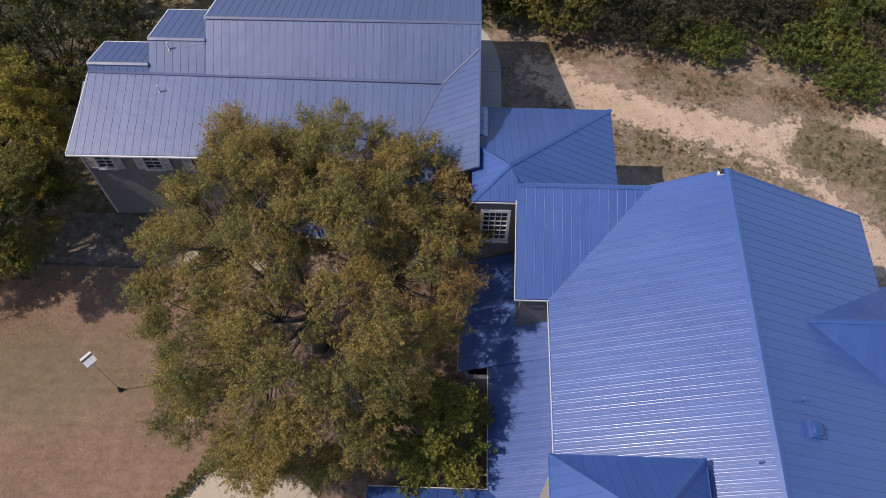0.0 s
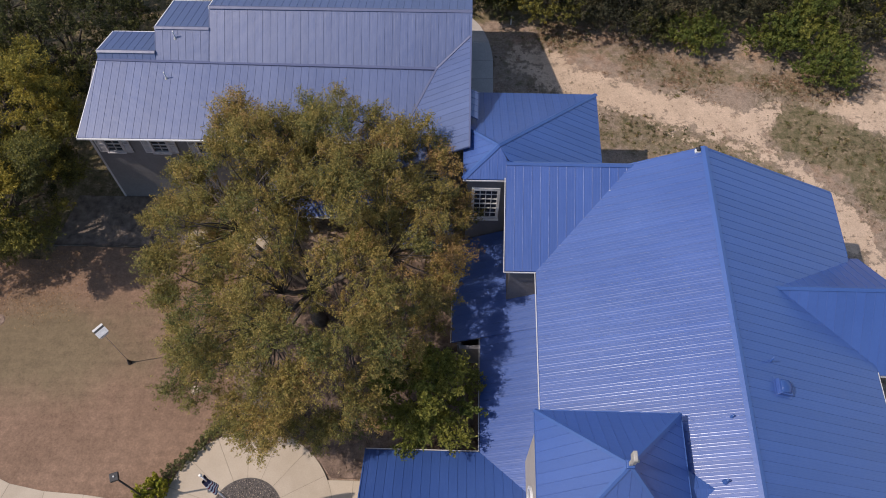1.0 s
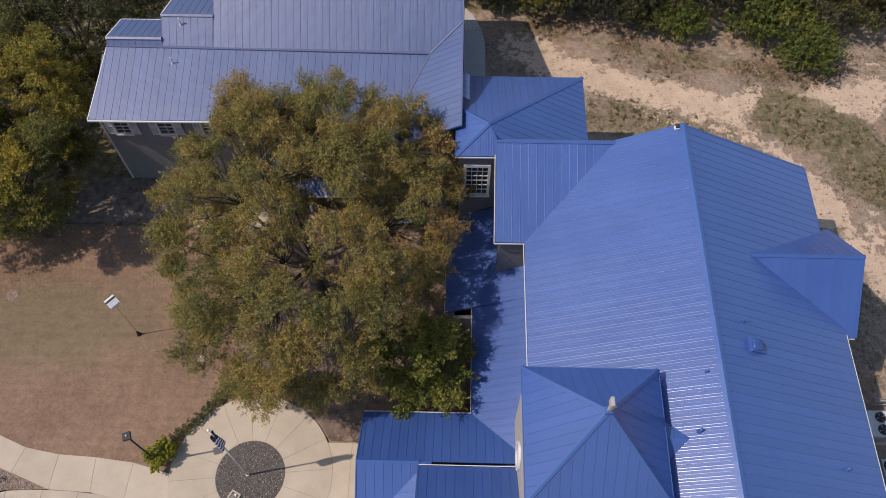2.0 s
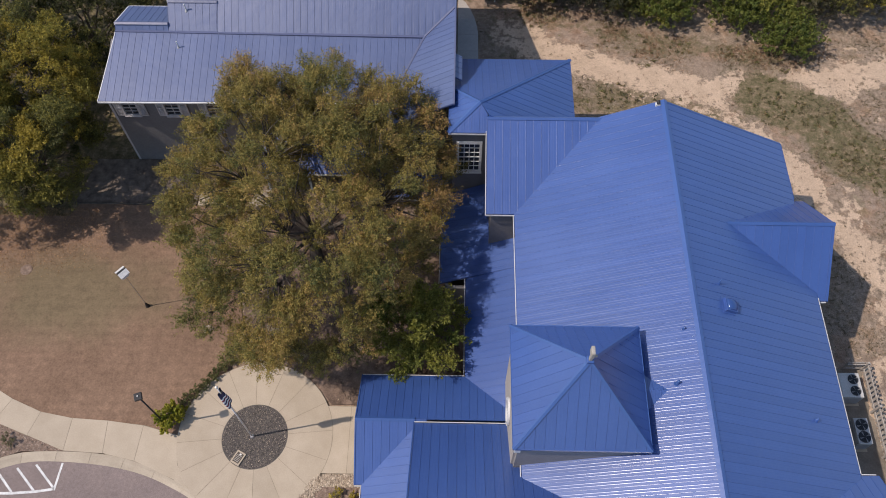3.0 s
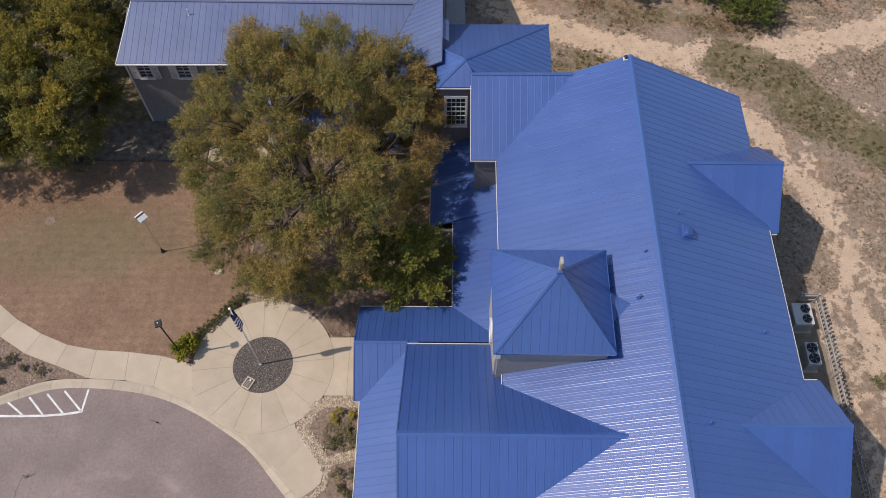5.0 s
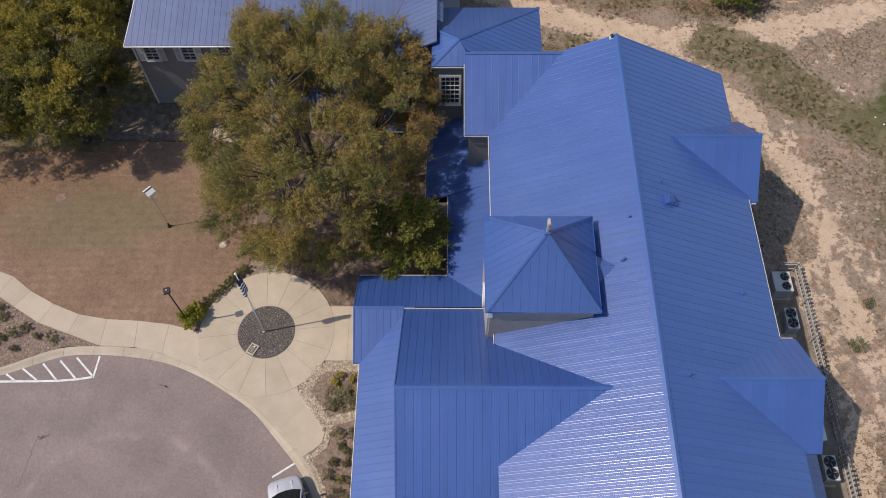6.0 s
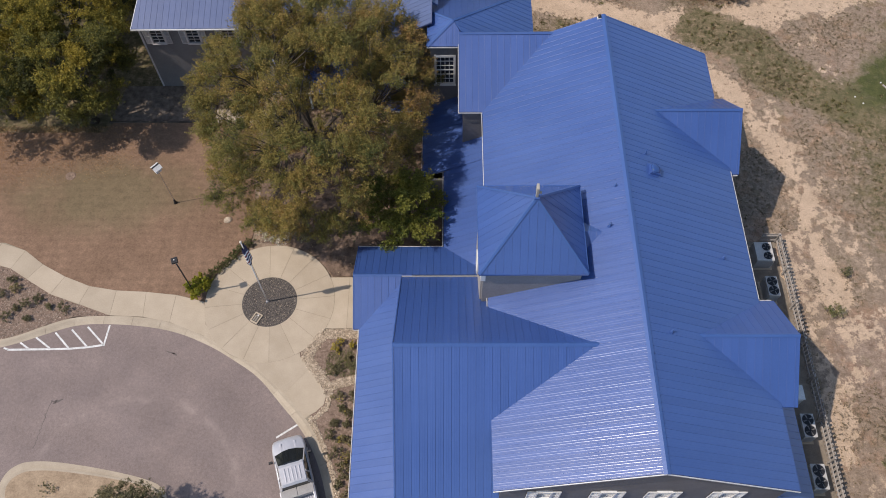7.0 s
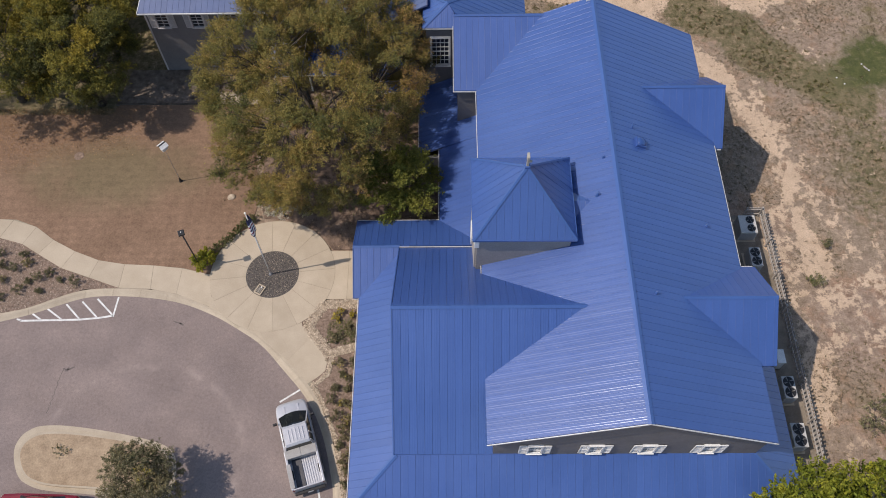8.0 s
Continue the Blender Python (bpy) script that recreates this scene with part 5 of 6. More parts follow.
OAK_RIM = [1.06, 1.08, 1.09, 1.03, 0.97, 1.05, 1.03, 0.97, 1.1, 0.96, 1.06, 1.13, 1.06, 0.97, 0.90, 0.97, 1.06, 1.18, 1.15, 1.10, 1.00, 0.92, 0.97, 1.05]
tree("oak_tree", "spreading oak with olive and rusty leaves beside the lean-to roof", "tree", (2.6, 10.2, -0.1), (2.9, 10.7, 6.2), (7.6, 8.4, 5.3), 172, 1.08, 540000, 0.050, OAK_LEAF, 29, 0.36, (0.43, 0.15), 2.5, 0.28, -0.58, interior=0.22, slim=0.36, rag=0.22, clear=(9.9, 3.3, 2.6), spray=1.05, rim=OAK_RIM, inset=0.62, lean=(-0.75, -0.66, 0.16), drift=(0.014, 0.008), plumes=8, shell_depth=0.12)
tree("courtyard_tree", "small dense dark green tree in the courtyard corner", "tree", (8.7, 5.2, -0.1), (8.6, 4.85, 2.7), (2.35, 2.2, 2.7), 30, 0.66, 34000, 0.07, GREEN_LEAF, 12, 0.14, (0.88, 0.22), 2.4, 0.28, -0.2)
WG = "woodland trees beside the lawn"
for i, (x, y, r, h, tn, n) in enumerate([(-14.3, 14.8, 3.2, 6.6, 0.45, 70000), (-15.8, 19.4, 4.3, 7.6, 0.80, 70000), (-20.4, 15.2, 4.2, 7.4, 0.62, 60000), (-14.0, 26.5, 4.0, 7.0, 0.05, 20000), (-21.5, 22.0, 5.0, 8.5, 0.25, 20000), (-20.5, 30.5, 5.0, 8.5, 0.05, 16000), (-12.5, 33.5, 4.0, 8.0, 0.05, 14000), (-6.5, 35.0, 3.4, 8.0, 0.75, 14000), (-27.0, 18.0, 5.0, 8.0, 0.4, 10000), (-28.0, 28.0, 5.5, 9.0, 0.4, 9000), (-1.5, 38.0, 4.0, 7.5, 0.45, 12000), (5.0, 39.0, 4.0, 8.0, 0.40, 12000)]):
    near = i < 3
    tree("oak_tree", "woodland oak with dull green and yellowing leaves at the lawn edge" if near else "shaded woodland tree with dull green leaves", "tree", (x, y, -0.2), (x, y, h * (0.72 if near else 0.50)), (r, r, h * (0.46 if near else 0.52)), int(18 + r * 8), 1.15, int(n * (1.3 if near else 2.0)), 0.062 if near else 0.08, WOOD_LEAF, 30 + i, 0.26, (tn, 0.20), 2.4, 0.34, -0.62 if near else -0.45, group=WG, plumes=6, spray=0.9)
tree("woodland_shrub", "grey-green shrub under the woodland oaks at the lawn edge", "shrub", (-15.1, 14.3, -0.2), (-15.1, 14.3, 0.6), (0.9, 0.9, 0.8), 10, 0.4, 4000, 0.06, PALE_LEAF, 61, 0.05, (0.1, 0.1), 2.0, 0.2, -0.1)
BG = "scrub trees along the sand track"
rng = np.random.RandomState(5)
scrubs = [(8.6, 34.6, 2.6, 7.4, 0.10, 14000, 0), (10.2, 37.6, 2.8, 7.6, 0.10, 14000, 0), (11.6, 34.6, 1.6, 4.8, 0.12, 8000, 0), (12.9, 33.6, 1.2, 3.0, 0.20, 6000, 0), (13.2, 35.2, 2.2, 5.0, 0.40, 13000, 0), (15.6, 33.2, 1.9, 4.0, 0.55, 12000, 0), (18.0, 33.4, 2.2, 4.2, 0.30, 13000, 1), (20.3, 32.3, 1.7, 3.2, 0.15, 9000, 1), (22.6, 31.4, 1.0, 1.9, 0.10, 4500, 0), (25.2, 30.9, 1.45, 1.9, 0.65, 7000, 2), (23.4, 33.6, 2.2, 4.0, 0.40, 12000, 1), (26.4, 33.2, 2.2, 4.2, 0.30, 12000, 1), (29.2, 33.0, 2.0, 4.2, 0.25, 12000, 1), (30.2, 30.5, 1.3, 2.4, 0.55, 7000, 2), (32.0, 31.4, 1.8, 3.2, 0.55, 9000, 2), (33.3, 28.5, 1.6, 2.3, 0.55, 9000, 2), (35.0, 31.6, 1.9, 3.2, 0.45, 9000, 1), (34.2, 33.4, 2.4, 4.4, 0.55, 12000, 2), (37.6, 32.2, 2.4, 4.0, 0.50, 12000, 0), (38.8, 32.0, 1.5, 2.2, 0.30, 5000, 1), (11.0, 36.8, 2.2, 5.4, 0.30, 10000, 0), (16.0, 36.6, 2.6, 5.6, 0.20, 12000, 0), (20.2, 36.0, 2.5, 5.2, 0.10, 12000, 0), (24.6, 36.6, 2.6, 5.2, 0.15, 11000, 1), (28.6, 36.4, 2.6, 5.2, 0.45, 11000, 0), (32.4, 36.6, 2.6, 5.2, 0.50, 11000, 2), (36.6, 36.2, 2.8, 5.2, 0.45, 11000, 0), (41.0, 35.5, 2.8, 4.6, 0.45, 9000, 0), (13.5, 40.5, 3.0, 6.0, 0.35, 8000, 0), (19.0, 40.5, 3.0, 6.0, 0.45, 8000, 0), (25.0, 41.0, 3.2, 6.0, 0.35, 8000, 0), (31.0, 41.0, 3.2, 6.0, 0.45, 8000, 0), (37.5, 41.0, 3.2, 6.0, 0.45, 8000, 0)]
for i, (x, y, r, h, tn, n, k) in enumerate(scrubs):
    mat = (WOOD_LEAF, GREYTWIG, GREEN_LEAF)[k]
    tree("scrub_tree", ("dull green scrub oak", "grey-brown half-bare brush", "bright green leafy scrub bush")[k] + " beside the sandy track", "shrub", (x, y, -0.2), (x, y, h * 0.45), (r, r * 0.9, h * 0.55), int(10 + r * 7), 0.75, n, 0.085 if k != 1 else 0.07, mat, 80 + i, 0.10 if h > 3 else 0.05, (tn, 0.22), 2.2, 0.30, -0.3, group=BG)
YARD_BUSHES = [(35.5, -0.75, 0.36, 0.26, 0), (37.0, 2.0, 0.22, 0.16, 1), (36.9, -10.1, 1.0, 0.8, 1), (38.3, -9.2, 0.9, 0.8, 0)]
for i, (x, y, r, h, k) in enumerate(YARD_BUSHES):
    tree("wild_shrub", ("low olive bush on sandy ground beyond the fence", "grey-green bush on sandy ground beyond the fence")[k], "shrub", (x, y, -0.2), (x, y, h * 0.4), (r, r * 0.9, h * 0.6), int(8 + r * 9), 0.32, int(2600 * r), 0.045, (BED_GRASS, PALE_LEAF)[k], 400 + i, 0.05, ((0.40, 0.05)[k], 0.25), 2.0, 0.2, -0.2, group="wild shrubs beyond the fence")
tree("street_tree", "young thin-crowned tree on the parking island", "tree", (-5.1, -13.9, 0.0), (-5.05, -13.8, 2.5), (1.75, 1.7, 1.65), 27, 0.56, 26000, 0.056, BED_LEAF, 140, 0.07, (0.34, 0.20), 2.0, 0.26, -0.5)
for i, (x, y, r, h) in enumerate([(29.8, -15.2, 2.0, 6.4), (33.4, -14.9, 2.3, 7.0), (31.5, -17.5, 2.6, 7.0)]):
    tree("lime_tree", "bright lime green leafy tree at the building's corner", "tree", (x, y - 1.5, -0.2), (x, y - 1.2, h - 2.2), (r, r, 2.2), 18, 0.9, 15000, 0.10, LIME_LEAF, 150 + i, 0.14, (0.55, 0.25), 2.2, 0.3, -0.3, group="lime green trees at the corner")

# garden shrubs
SG = "garden shrubs"
tree("garden_shrub", "yellow-green rounded shrub at the lamp post foot", "shrub", (-4.45, 0.85, -0.03), (-4.45, 0.80, 0.45), (0.66, 0.66, 0.60), 18, 0.24, 6000, 0.06, LIME_LEAF, 160, 0.03, (0.75, 0.25), 2.0, 0.12, -0.2, group=SG)
for i in range(17):
    k = i / 16
    x, y = -4.45 + 2.75 * k ** 0.9, 1.25 + 3.05 * k
    tree("hedge_shrub", "low dull green edging shrub beside the plaza", "shrub", (x, y, -0.1), (x, y, 0.13), (0.27, 0.25, 0.20), 6, 0.14, 620, 0.036, HEDGE_LEAF, 170 + i, 0.0, (0.4, 0.2), 2.0, 0.10, -0.1, group="low edging shrubs")
rng = np.random.RandomState(9)
spots = [(5.3, -3.9), (5.8, -4.3), (5.2, -7.0), (4.8, -7.9), (5.5, -8.0), (5.3, -8.9), (5.0, -9.7), (5.7, -9.9), (5.6, -10.9), (5.9, -11.9), (5.8, -12.9), (5.9, -6.4), (5.0, -6.3), (4.7, -4.6), (4.6, -3.2), (5.6, -7.4), (4.6, -8.7), (5.7, -9.0), (5.4, -10.4), (5.3, -11.4), (5.6, -12.4), (5.8, -13.7), (-17.0, 0.6), (-16.2, 0.9), (-15.3, -0.2), (-16.4, -1.0), (-14.6, 0.2), (-13.8, -0.4), (-12.8, -0.5), (-15.0, -1.2), (-17.6, -0.4), (-18.2, 1.6), (-18.6, -1.8), (-17.4, -1.6), (-16.6, 1.6), (-18.0, 0.8), (-15.9, -0.5), (-19.5, 0.3), (-19.2, -1.0)]
for i, (x, y) in enumerate(spots):
    r = rng.uniform(0.17, 0.36)
    tone = rng.choice([0.25, 0.5, 0.95], p=[0.48, 0.44, 0.08])
    tree("garden_shrub", "small dull green shrub in bark mulch" if tone < 0.8 else "small shrub with yellow flowers in bark mulch", "shrub", (x, y, -0.05), (x, y, r * 0.5), (r, r, r * 0.8), 7, r * 0.45, 900, 0.036, BED_LEAF, 200 + i, 0.0, (tone, 0.12), 2.0, 0.14, -0.2, group=SG)


for i, (x, y) in enumerate(((4.80, -2.80), (5.55, -2.98))):
    tree("garden_shrub", "small shrub with yellow flowers among the bed stones", "shrub", (x, y, -0.05), (x, y, 0.14), (0.22, 0.20, 0.18), 7, 0.11, 800, 0.036, BED_LEAF, 250 + i, 0.0, (0.90, 0.10), 2.0, 0.10, -0.1, group=SG)
tree("garden_shrub", "tall pale dry shrub with whitish leaves under the oak's edge", "shrub", (0.5, 4.5, -0.1), (0.5, 4.1, 2.3), (0.85, 0.85, 1.45), 20, 0.34, 9000, 0.042, WHITISH_LEAF, 260, 0.05, (0.5, 0.3), 2.0, 0.22, -0.4, group=SG)
tree("garden_shrub", "low pale dry shrub beside the plaza", "shrub", (1.6, 4.9, -0.1), (1.6, 4.9, 0.4), (0.7, 0.6, 0.5), 9, 0.28, 2400, 0.05, PALE_LEAF, 261, 0.02, (0.35, 0.3), 2.0, 0.18, -0.2, group=SG)

# grass tufts and weeds of the wild ground, stones of the beds
def tufts(name, label, n, place, size, mat, seed, kind="stuff", k=7, rise=0.6):
    """Many small tufts: k blades or leaves each, spread round the tuft's foot and leaning out."""
    rng = np.random.RandomState(seed)
    P = place(rng, n)
    n = len(P)
    big = np.repeat(rng.uniform(0.45, 1.25, n), k)[:, None]
    cen = np.repeat(P, k, 0) + rng.normal(size=(n * k, 3)) * np.array([1, 1, 0.0]) * size * 0.55 * big
    cen[:, 2] += size * rng.uniform(0.05, rise, n * k) * big[:, 0]
    nor = rng.normal(size=(n * k, 3)) + np.array([0, 0, 0.4])
    ton = np.repeat(rng.rand(n), k) * 0.8 + rng.rand(n * k) * 0.2
    ob = new(name, leaf_mesh(name, cen, nor, size * rng.uniform(0.35, 0.9, n * k) * big[:, 0], ton, mat, rng, 0.26))
    return tagged(ob, label, "grass", kind=kind)


def wild_spots(rng, n):
    x, y = rng.uniform(10.5, 52, n), rng.uniform(-16, 33, n)
    ok = ((x > 29.6) | (y > 21.8)) & ~((x > 31.0) & (x < 33.6) & (y < 5.0))
    return x[ok], y[ok]


def on_ground(x, y):
    return np.stack([x, y, np.full(len(x), -0.2)], 1)


def wild_place(rng, n):
    x, y = wild_spots(rng, n)
    d = np.minimum(line_distance(x, y, SAND_TRACK), line_distance(x, y, SAND_EDGE) + 0.6)
    dens = smooth01(0.7, 2.4, d) * 0.92 + 0.08
    dens *= 0.35 + 0.65 * smooth01(0.35, 0.65, value_noise(x, y, 0.4, 21))
    dens *= np.where(np.hypot((x - 46.8) / 2.0, y - 18.0) < 3.2, 0.05, 1)
    ok = rng.rand(len(x)) < dens
    return on_ground(x[ok], y[ok])


def weed_place(rng, n):
    x, y = wild_spots(rng, n)
    rag = (value_noise(x, y, 0.5, 31) - 0.5) * 2.6
    dens = 1 - smooth01(0.4, 2.6, line_distance(x, y, WEED_BAND) + rag)
    dens = np.maximum(dens, 0.5 * (1 - smooth01(0.3, 2.4, line_distance(x, y, WEED_NORTH) + rag)))
    dens = np.maximum(dens, 0.5 * (1 - smooth01(0.3, 1.6, line_distance(x, y, WEED_EDGE) + rag)))
    dens = np.maximum(dens, 0.22 * smooth01(36.5, 40.0, x) * (1 - smooth01(14.0, 18.0, y)) * smooth01(0.35, 0.6, value_noise(x, y, 0.3, 33)))
    ok = rng.rand(len(x)) < dens
    return on_ground(x[ok], y[ok])


tufts("dry_grass", "tufts of dry grass and weeds on sandy ground", 60000, wild_place, 0.085, DRY_TUFT, 4)
tufts("scrub_weeds", "low olive and grey-green weeds on sandy ground", 13000, weed_place, 0.125, WEED_LEAF, 6, k=20)


def litter_place(rng, n):
    a, r = rng.uniform(0, 2 * math.pi, n), 8.5 * np.sqrt(rng.rand(n))
    x, y = 3.5 + r * np.cos(a), 9.5 + r * np.sin(a)
    ok = (np.hypot(x - CENTRE[0], y - CENTRE[1]) > 4.2) & (y > 1.9) & (x < 11)
    return np.stack([x[ok], y[ok], np.full(ok.sum(), -0.09)], 1)


def bed_place(rng, n):
    x, y = rng.uniform(4.0, 6.2, n), rng.uniform(-5.0, -2.6, n)
    ok = rng.rand(n) < (1 - smooth01(0.5, 1.15, np.hypot((x - 4.95) / 1.0, (y + 4.1) / 1.1) + (value_noise(x, y, 1.2, 52) - 0.5) * 0.9))
    return np.stack([x[ok], y[ok], np.full(ok.sum(), -0.01)], 1)


tufts("bed_grass", "low green grass between the shrubs of the porch bed", 1000, bed_place, 0.075, BED_GRASS, 12, k=7)
tufts("leaf_litter", "fallen brown leaves and low plants under the oak", 2600, litter_place, 0.12, DRY_TUFT, 7)


def scrub_litter_place(rng, n):
    x, y = rng.uniform(12.5, 38.0, n), rng.uniform(26.0, 33.0, n)
    dens = 1 - smooth01(0.5, 2.2, line_distance(x, y, WEED_EDGE) + 2.2 * (value_noise(x, y, 0.45, 47) - 0.5))
    ok = rng.rand(n) < dens
    return on_ground(x[ok], y[ok])


tufts("scrub_litter", "fallen rust-brown leaves along the edge of the scrub", 16000, scrub_litter_place, 0.09, RUST_LITTER, 11, k=4, rise=0.25)


def lawn_litter_place(rng, n):
    x, y = rng.uniform(-24.0, -8.5, n), rng.uniform(8.2, 14.2, n)
    dens = smooth01(8.2, 12.5, y + 0.18 * (-15.0 - x) + 1.6 * (value_noise(x, y, 0.5, 41) - 0.5)) * (1 - smooth01(-13.5, -9.0, x))
    ok = rng.rand(n) < dens
    return np.stack([x[ok], y[ok], np.full(ok.sum(), -0.035)], 1)


tufts("fallen_leaves", "fallen orange leaves on the lawn below the woodland oaks", 24000, lawn_litter_place, 0.055, ORANGE_LITTER, 8, k=3, rise=0.3)


def stones(name, label, spots, smin, smax, mat, seed):
    """Small rounded stones, joined."""
    rng = np.random.RandomState(seed)
    o = np.array([(1, 0, 0), (-1, 0, 0), (0, 1, 0), (0, -1, 0), (0, 0, 1), (0, 0, -1)], float)
    f0 = np.array([(0, 2, 4), (2, 1, 4), (1, 3, 4), (3, 0, 4), (2, 0, 5), (1, 2, 5), (3, 1, 5), (0, 3, 5)])
    V, F = [], []
    for i, (x, y, z) in enumerate(spots):
        s = rng.uniform(smin, smax)
        a = rng.uniform(0, 6.28)
        q = o * np.array([s * rng.uniform(0.8, 1.4), s, s * 0.6]) + rng.normal(size=(6, 3)) * s * 0.12
        c, d = math.cos(a), math.sin(a)
        q = np.stack([q[:, 0] * c - q[:, 1] * d, q[:, 0] * d + q[:, 1] * c, q[:, 2]], 1) + (x, y, z)
        V.append(q)
        F.append(f0 + 6 * i)
    ob = new(name, mesh_of(name, np.concatenate(V).tolist(), np.concatenate(F).tolist(), mat))
    return tagged(ob, label, "stones", kind="stuff")


rng = np.random.RandomState(15)
a, r = rng.uniform(0, 2 * math.pi, 8200), (R_IN - 0.04) * np.sqrt(rng.rand(8200))
stones("gravel", "dark grey and rust gravel round the flagpole", [(CENTRE[0] + q * math.cos(t), CENTRE[1] + q * math.sin(t), 0.002) for t, q in zip(a, r)], 0.013, 0.032, DARKSTONE, 16)
a, r = rng.uniform(0, 2 * math.pi, 900), (R_IN - 0.06) * np.sqrt(rng.rand(900))
stones("pale_gravel", "scattered pale pebbles in the dark gravel", [(CENTRE[0] + q * math.cos(t), CENTRE[1] + q * math.sin(t), 0.012) for t, q in zip(a, r)], 0.010, 0.024, STONE, 17)
border = []
for pts, w, n in (([(3.75, -2.2), (2.75, -3.75), (3.4, -4.5), (4.0, -5.3), (4.35, -6.0)], 0.60, 1500), ([(3.9, -2.2), (6.1, -2.2)], 0.62, 1150), ([(4.35, -5.6), (5.95, -5.15)], 0.5, 760), ([(4.4, -6.1), (4.3, -6.9), (3.7, -7.5), (3.3, -7.7)], 0.25, 420), ([(3.45, -7.75), (4.25, -9.2), (5.05, -11.2), (5.6, -13.8), (5.75, -15.5)], 0.30, 1100)):
    for _ in range(n):
        x, y = polyline_at(pts, rng.rand())
        border.append((x + rng.uniform(-w, w) * 0.5, y + rng.uniform(-w, w) * 0.5, -0.005))
stones("border_stones", "pale river stones edging the porch bed", border, 0.034, 0.068, STONE, 18)
def inside(poly, x, y):
    c = False
    for (ax, ay), (bx, by) in zip(poly, poly[1:] + poly[:1]):
        if (ay > y) != (by > y) and x < ax + (y - ay) / (by - ay) * (bx - ax):
            c = not c
    return c


chips = [(rng.uniform(-20, -10), rng.uniform(-3.5, 3.0), -0.03) for _ in range(9000)] + [(rng.uniform(3, 6.4), rng.uniform(-15, -2), -0.035) for _ in range(4200)]
stones("bark_chips", "pale bark and stone chips scattered on mulch", [c for c in chips if inside(mulch_poly, c[0], c[1]) or inside(bed_b, c[0], c[1])], 0.018, 0.050, CHIP, 19)

# ---------------------------------------------------------------- flagpole, plaque, lamp, bird house
RED = grainy("flag_red_cloth", (0.15, 0.022, 0.040), (0.20, 0.032, 0.055), 0.8, 4, 30, 0.0)
FLAGWHITE = grainy("flag_white_cloth", (0.70, 0.70, 0.70), (0.80, 0.80, 0.80), 0.8, 4, 30, 0.0)
NAVY = grainy("flag_navy_cloth", (0.02, 0.025, 0.075), (0.03, 0.035, 0.10), 0.8, 4, 30, 0.0)
GOLD = material("pale_gold_ball", (0.80, 0.74, 0.62), 0.35, 0.3)
fp = thing("flagpole", "white flagpole with a pale gold ball in a gravel bed", "flagpole", (0, 0, 0))
part("pole", rod_bm((0, 0, -0.05), (0, 0, 7.4), 0.050, 0.028, 14), WHITE, fp, smooth=True)
part("base_collar", rod_bm((0, 0, -0.02), (0, 0, 0.12), 0.14, 0.09, 16), STEEL, fp)
bm = bmesh.new()
bmesh.ops.create_uvsphere(bm, u_segments=16, v_segments=10, radius=0.075, matrix=Matrix.Translation((0, 0, 7.46)))
part("ball", bm, GOLD, fp, smooth=True)
part("halyard", rod_bm((0.075, 0.02, 0.9), (0.05, 0.02, 7.2), 0.006, n=6), BLACK, fp)
# the limp flag is gathered round the upper pole: slanting bands of cloth in soft folds
flag = thing("flag", "limp red, white and navy striped flag hanging in folds", "flag", (0.05, 0, 0))
FI = flag.matrix_world.inverted()


def fold(a, z):
    """Cloth point at the turn a round the pole and height z: lobed folds, hanging to the sunlit side."""
    r = 0.12 + 0.045 * math.sin(3 * a + 2.2 * z) + 0.05 * smooth01(7.2, 5.4, z)
    return (0.06 + r * math.cos(a) * 1.05, -0.05 + r * math.sin(a), z + 0.22 * math.cos(a - 0.6))


for k in range(11):
    n, v, f = 24, [], []
    for i in range(n):
        for z in (7.02 - 0.155 * k, 7.02 - 0.155 * (k + 1)):
            v.append(fold(2 * math.pi * i / n, z))
    for i in range(n):
        p, q = 2 * i, 2 * ((i + 1) % n)
        f.append((p, p + 1, q + 1, q))
    cloth = NAVY if k < 2 else (FLAGWHITE if k % 2 else (RED if k % 4 == 0 else NAVY))
    part("cloth_band", mesh_of("cloth_band", v, f, cloth, True), cloth, flag).matrix_parent_inverse = FI

pq = thing("plaque", "bronze plaque in a pale stone frame set in gravel", "plaque", (-0.57, -1.16, 0.0), -28)
pq.scale = (0.85, 0.85, 0.6)
part("stone_frame", box_bm(0, 0, 0.07, 0.62, 0.82, 0.16, 0.02), CONCRETE, pq)
part("plate", box_bm(0, 0, 0.152, 0.44, 0.62, 0.02, 0.006), BARK, pq, "dark bronze plate")
for k in range(5):
    part("lettering_bar", box_bm(0, -0.22 + 0.09 * k, 0.165, 0.34, 0.035, 0.01), TIN, pq)
part("emblem", box_bm(0.02, 0.23, 0.167, 0.12, 0.10, 0.012, 0.01), WHITE, pq)

lp = thing("street_lamp", "black lamp post with a square flat head beside the walkway", "lamp", (-4.70, 0.56, 0))
part("pole", rod_bm((0, 0, -0.05), (0, 0, 4.2), 0.05, 0.042, 12), BLACK, lp, smooth=True)
part("base_plate", rod_bm((0, 0, -0.03), (0, 0, 0.10), 0.17, 0.15, 14), BLACK, lp)
part("lamp_head", box_bm(0, 0, 4.36, 0.38, 0.38, 0.16, 0.03, 20), BLACK, lp, "flat black lamp housing")
part("photocell", rod_bm((0, 0, 4.43), (0, 0, 4.49), 0.045, 0.04, 12), UNIT, lp)
part("lens", box_bm(0, 0, 4.27, 0.34, 0.34, 0.03, 0.005, 20), WHITE, lp)

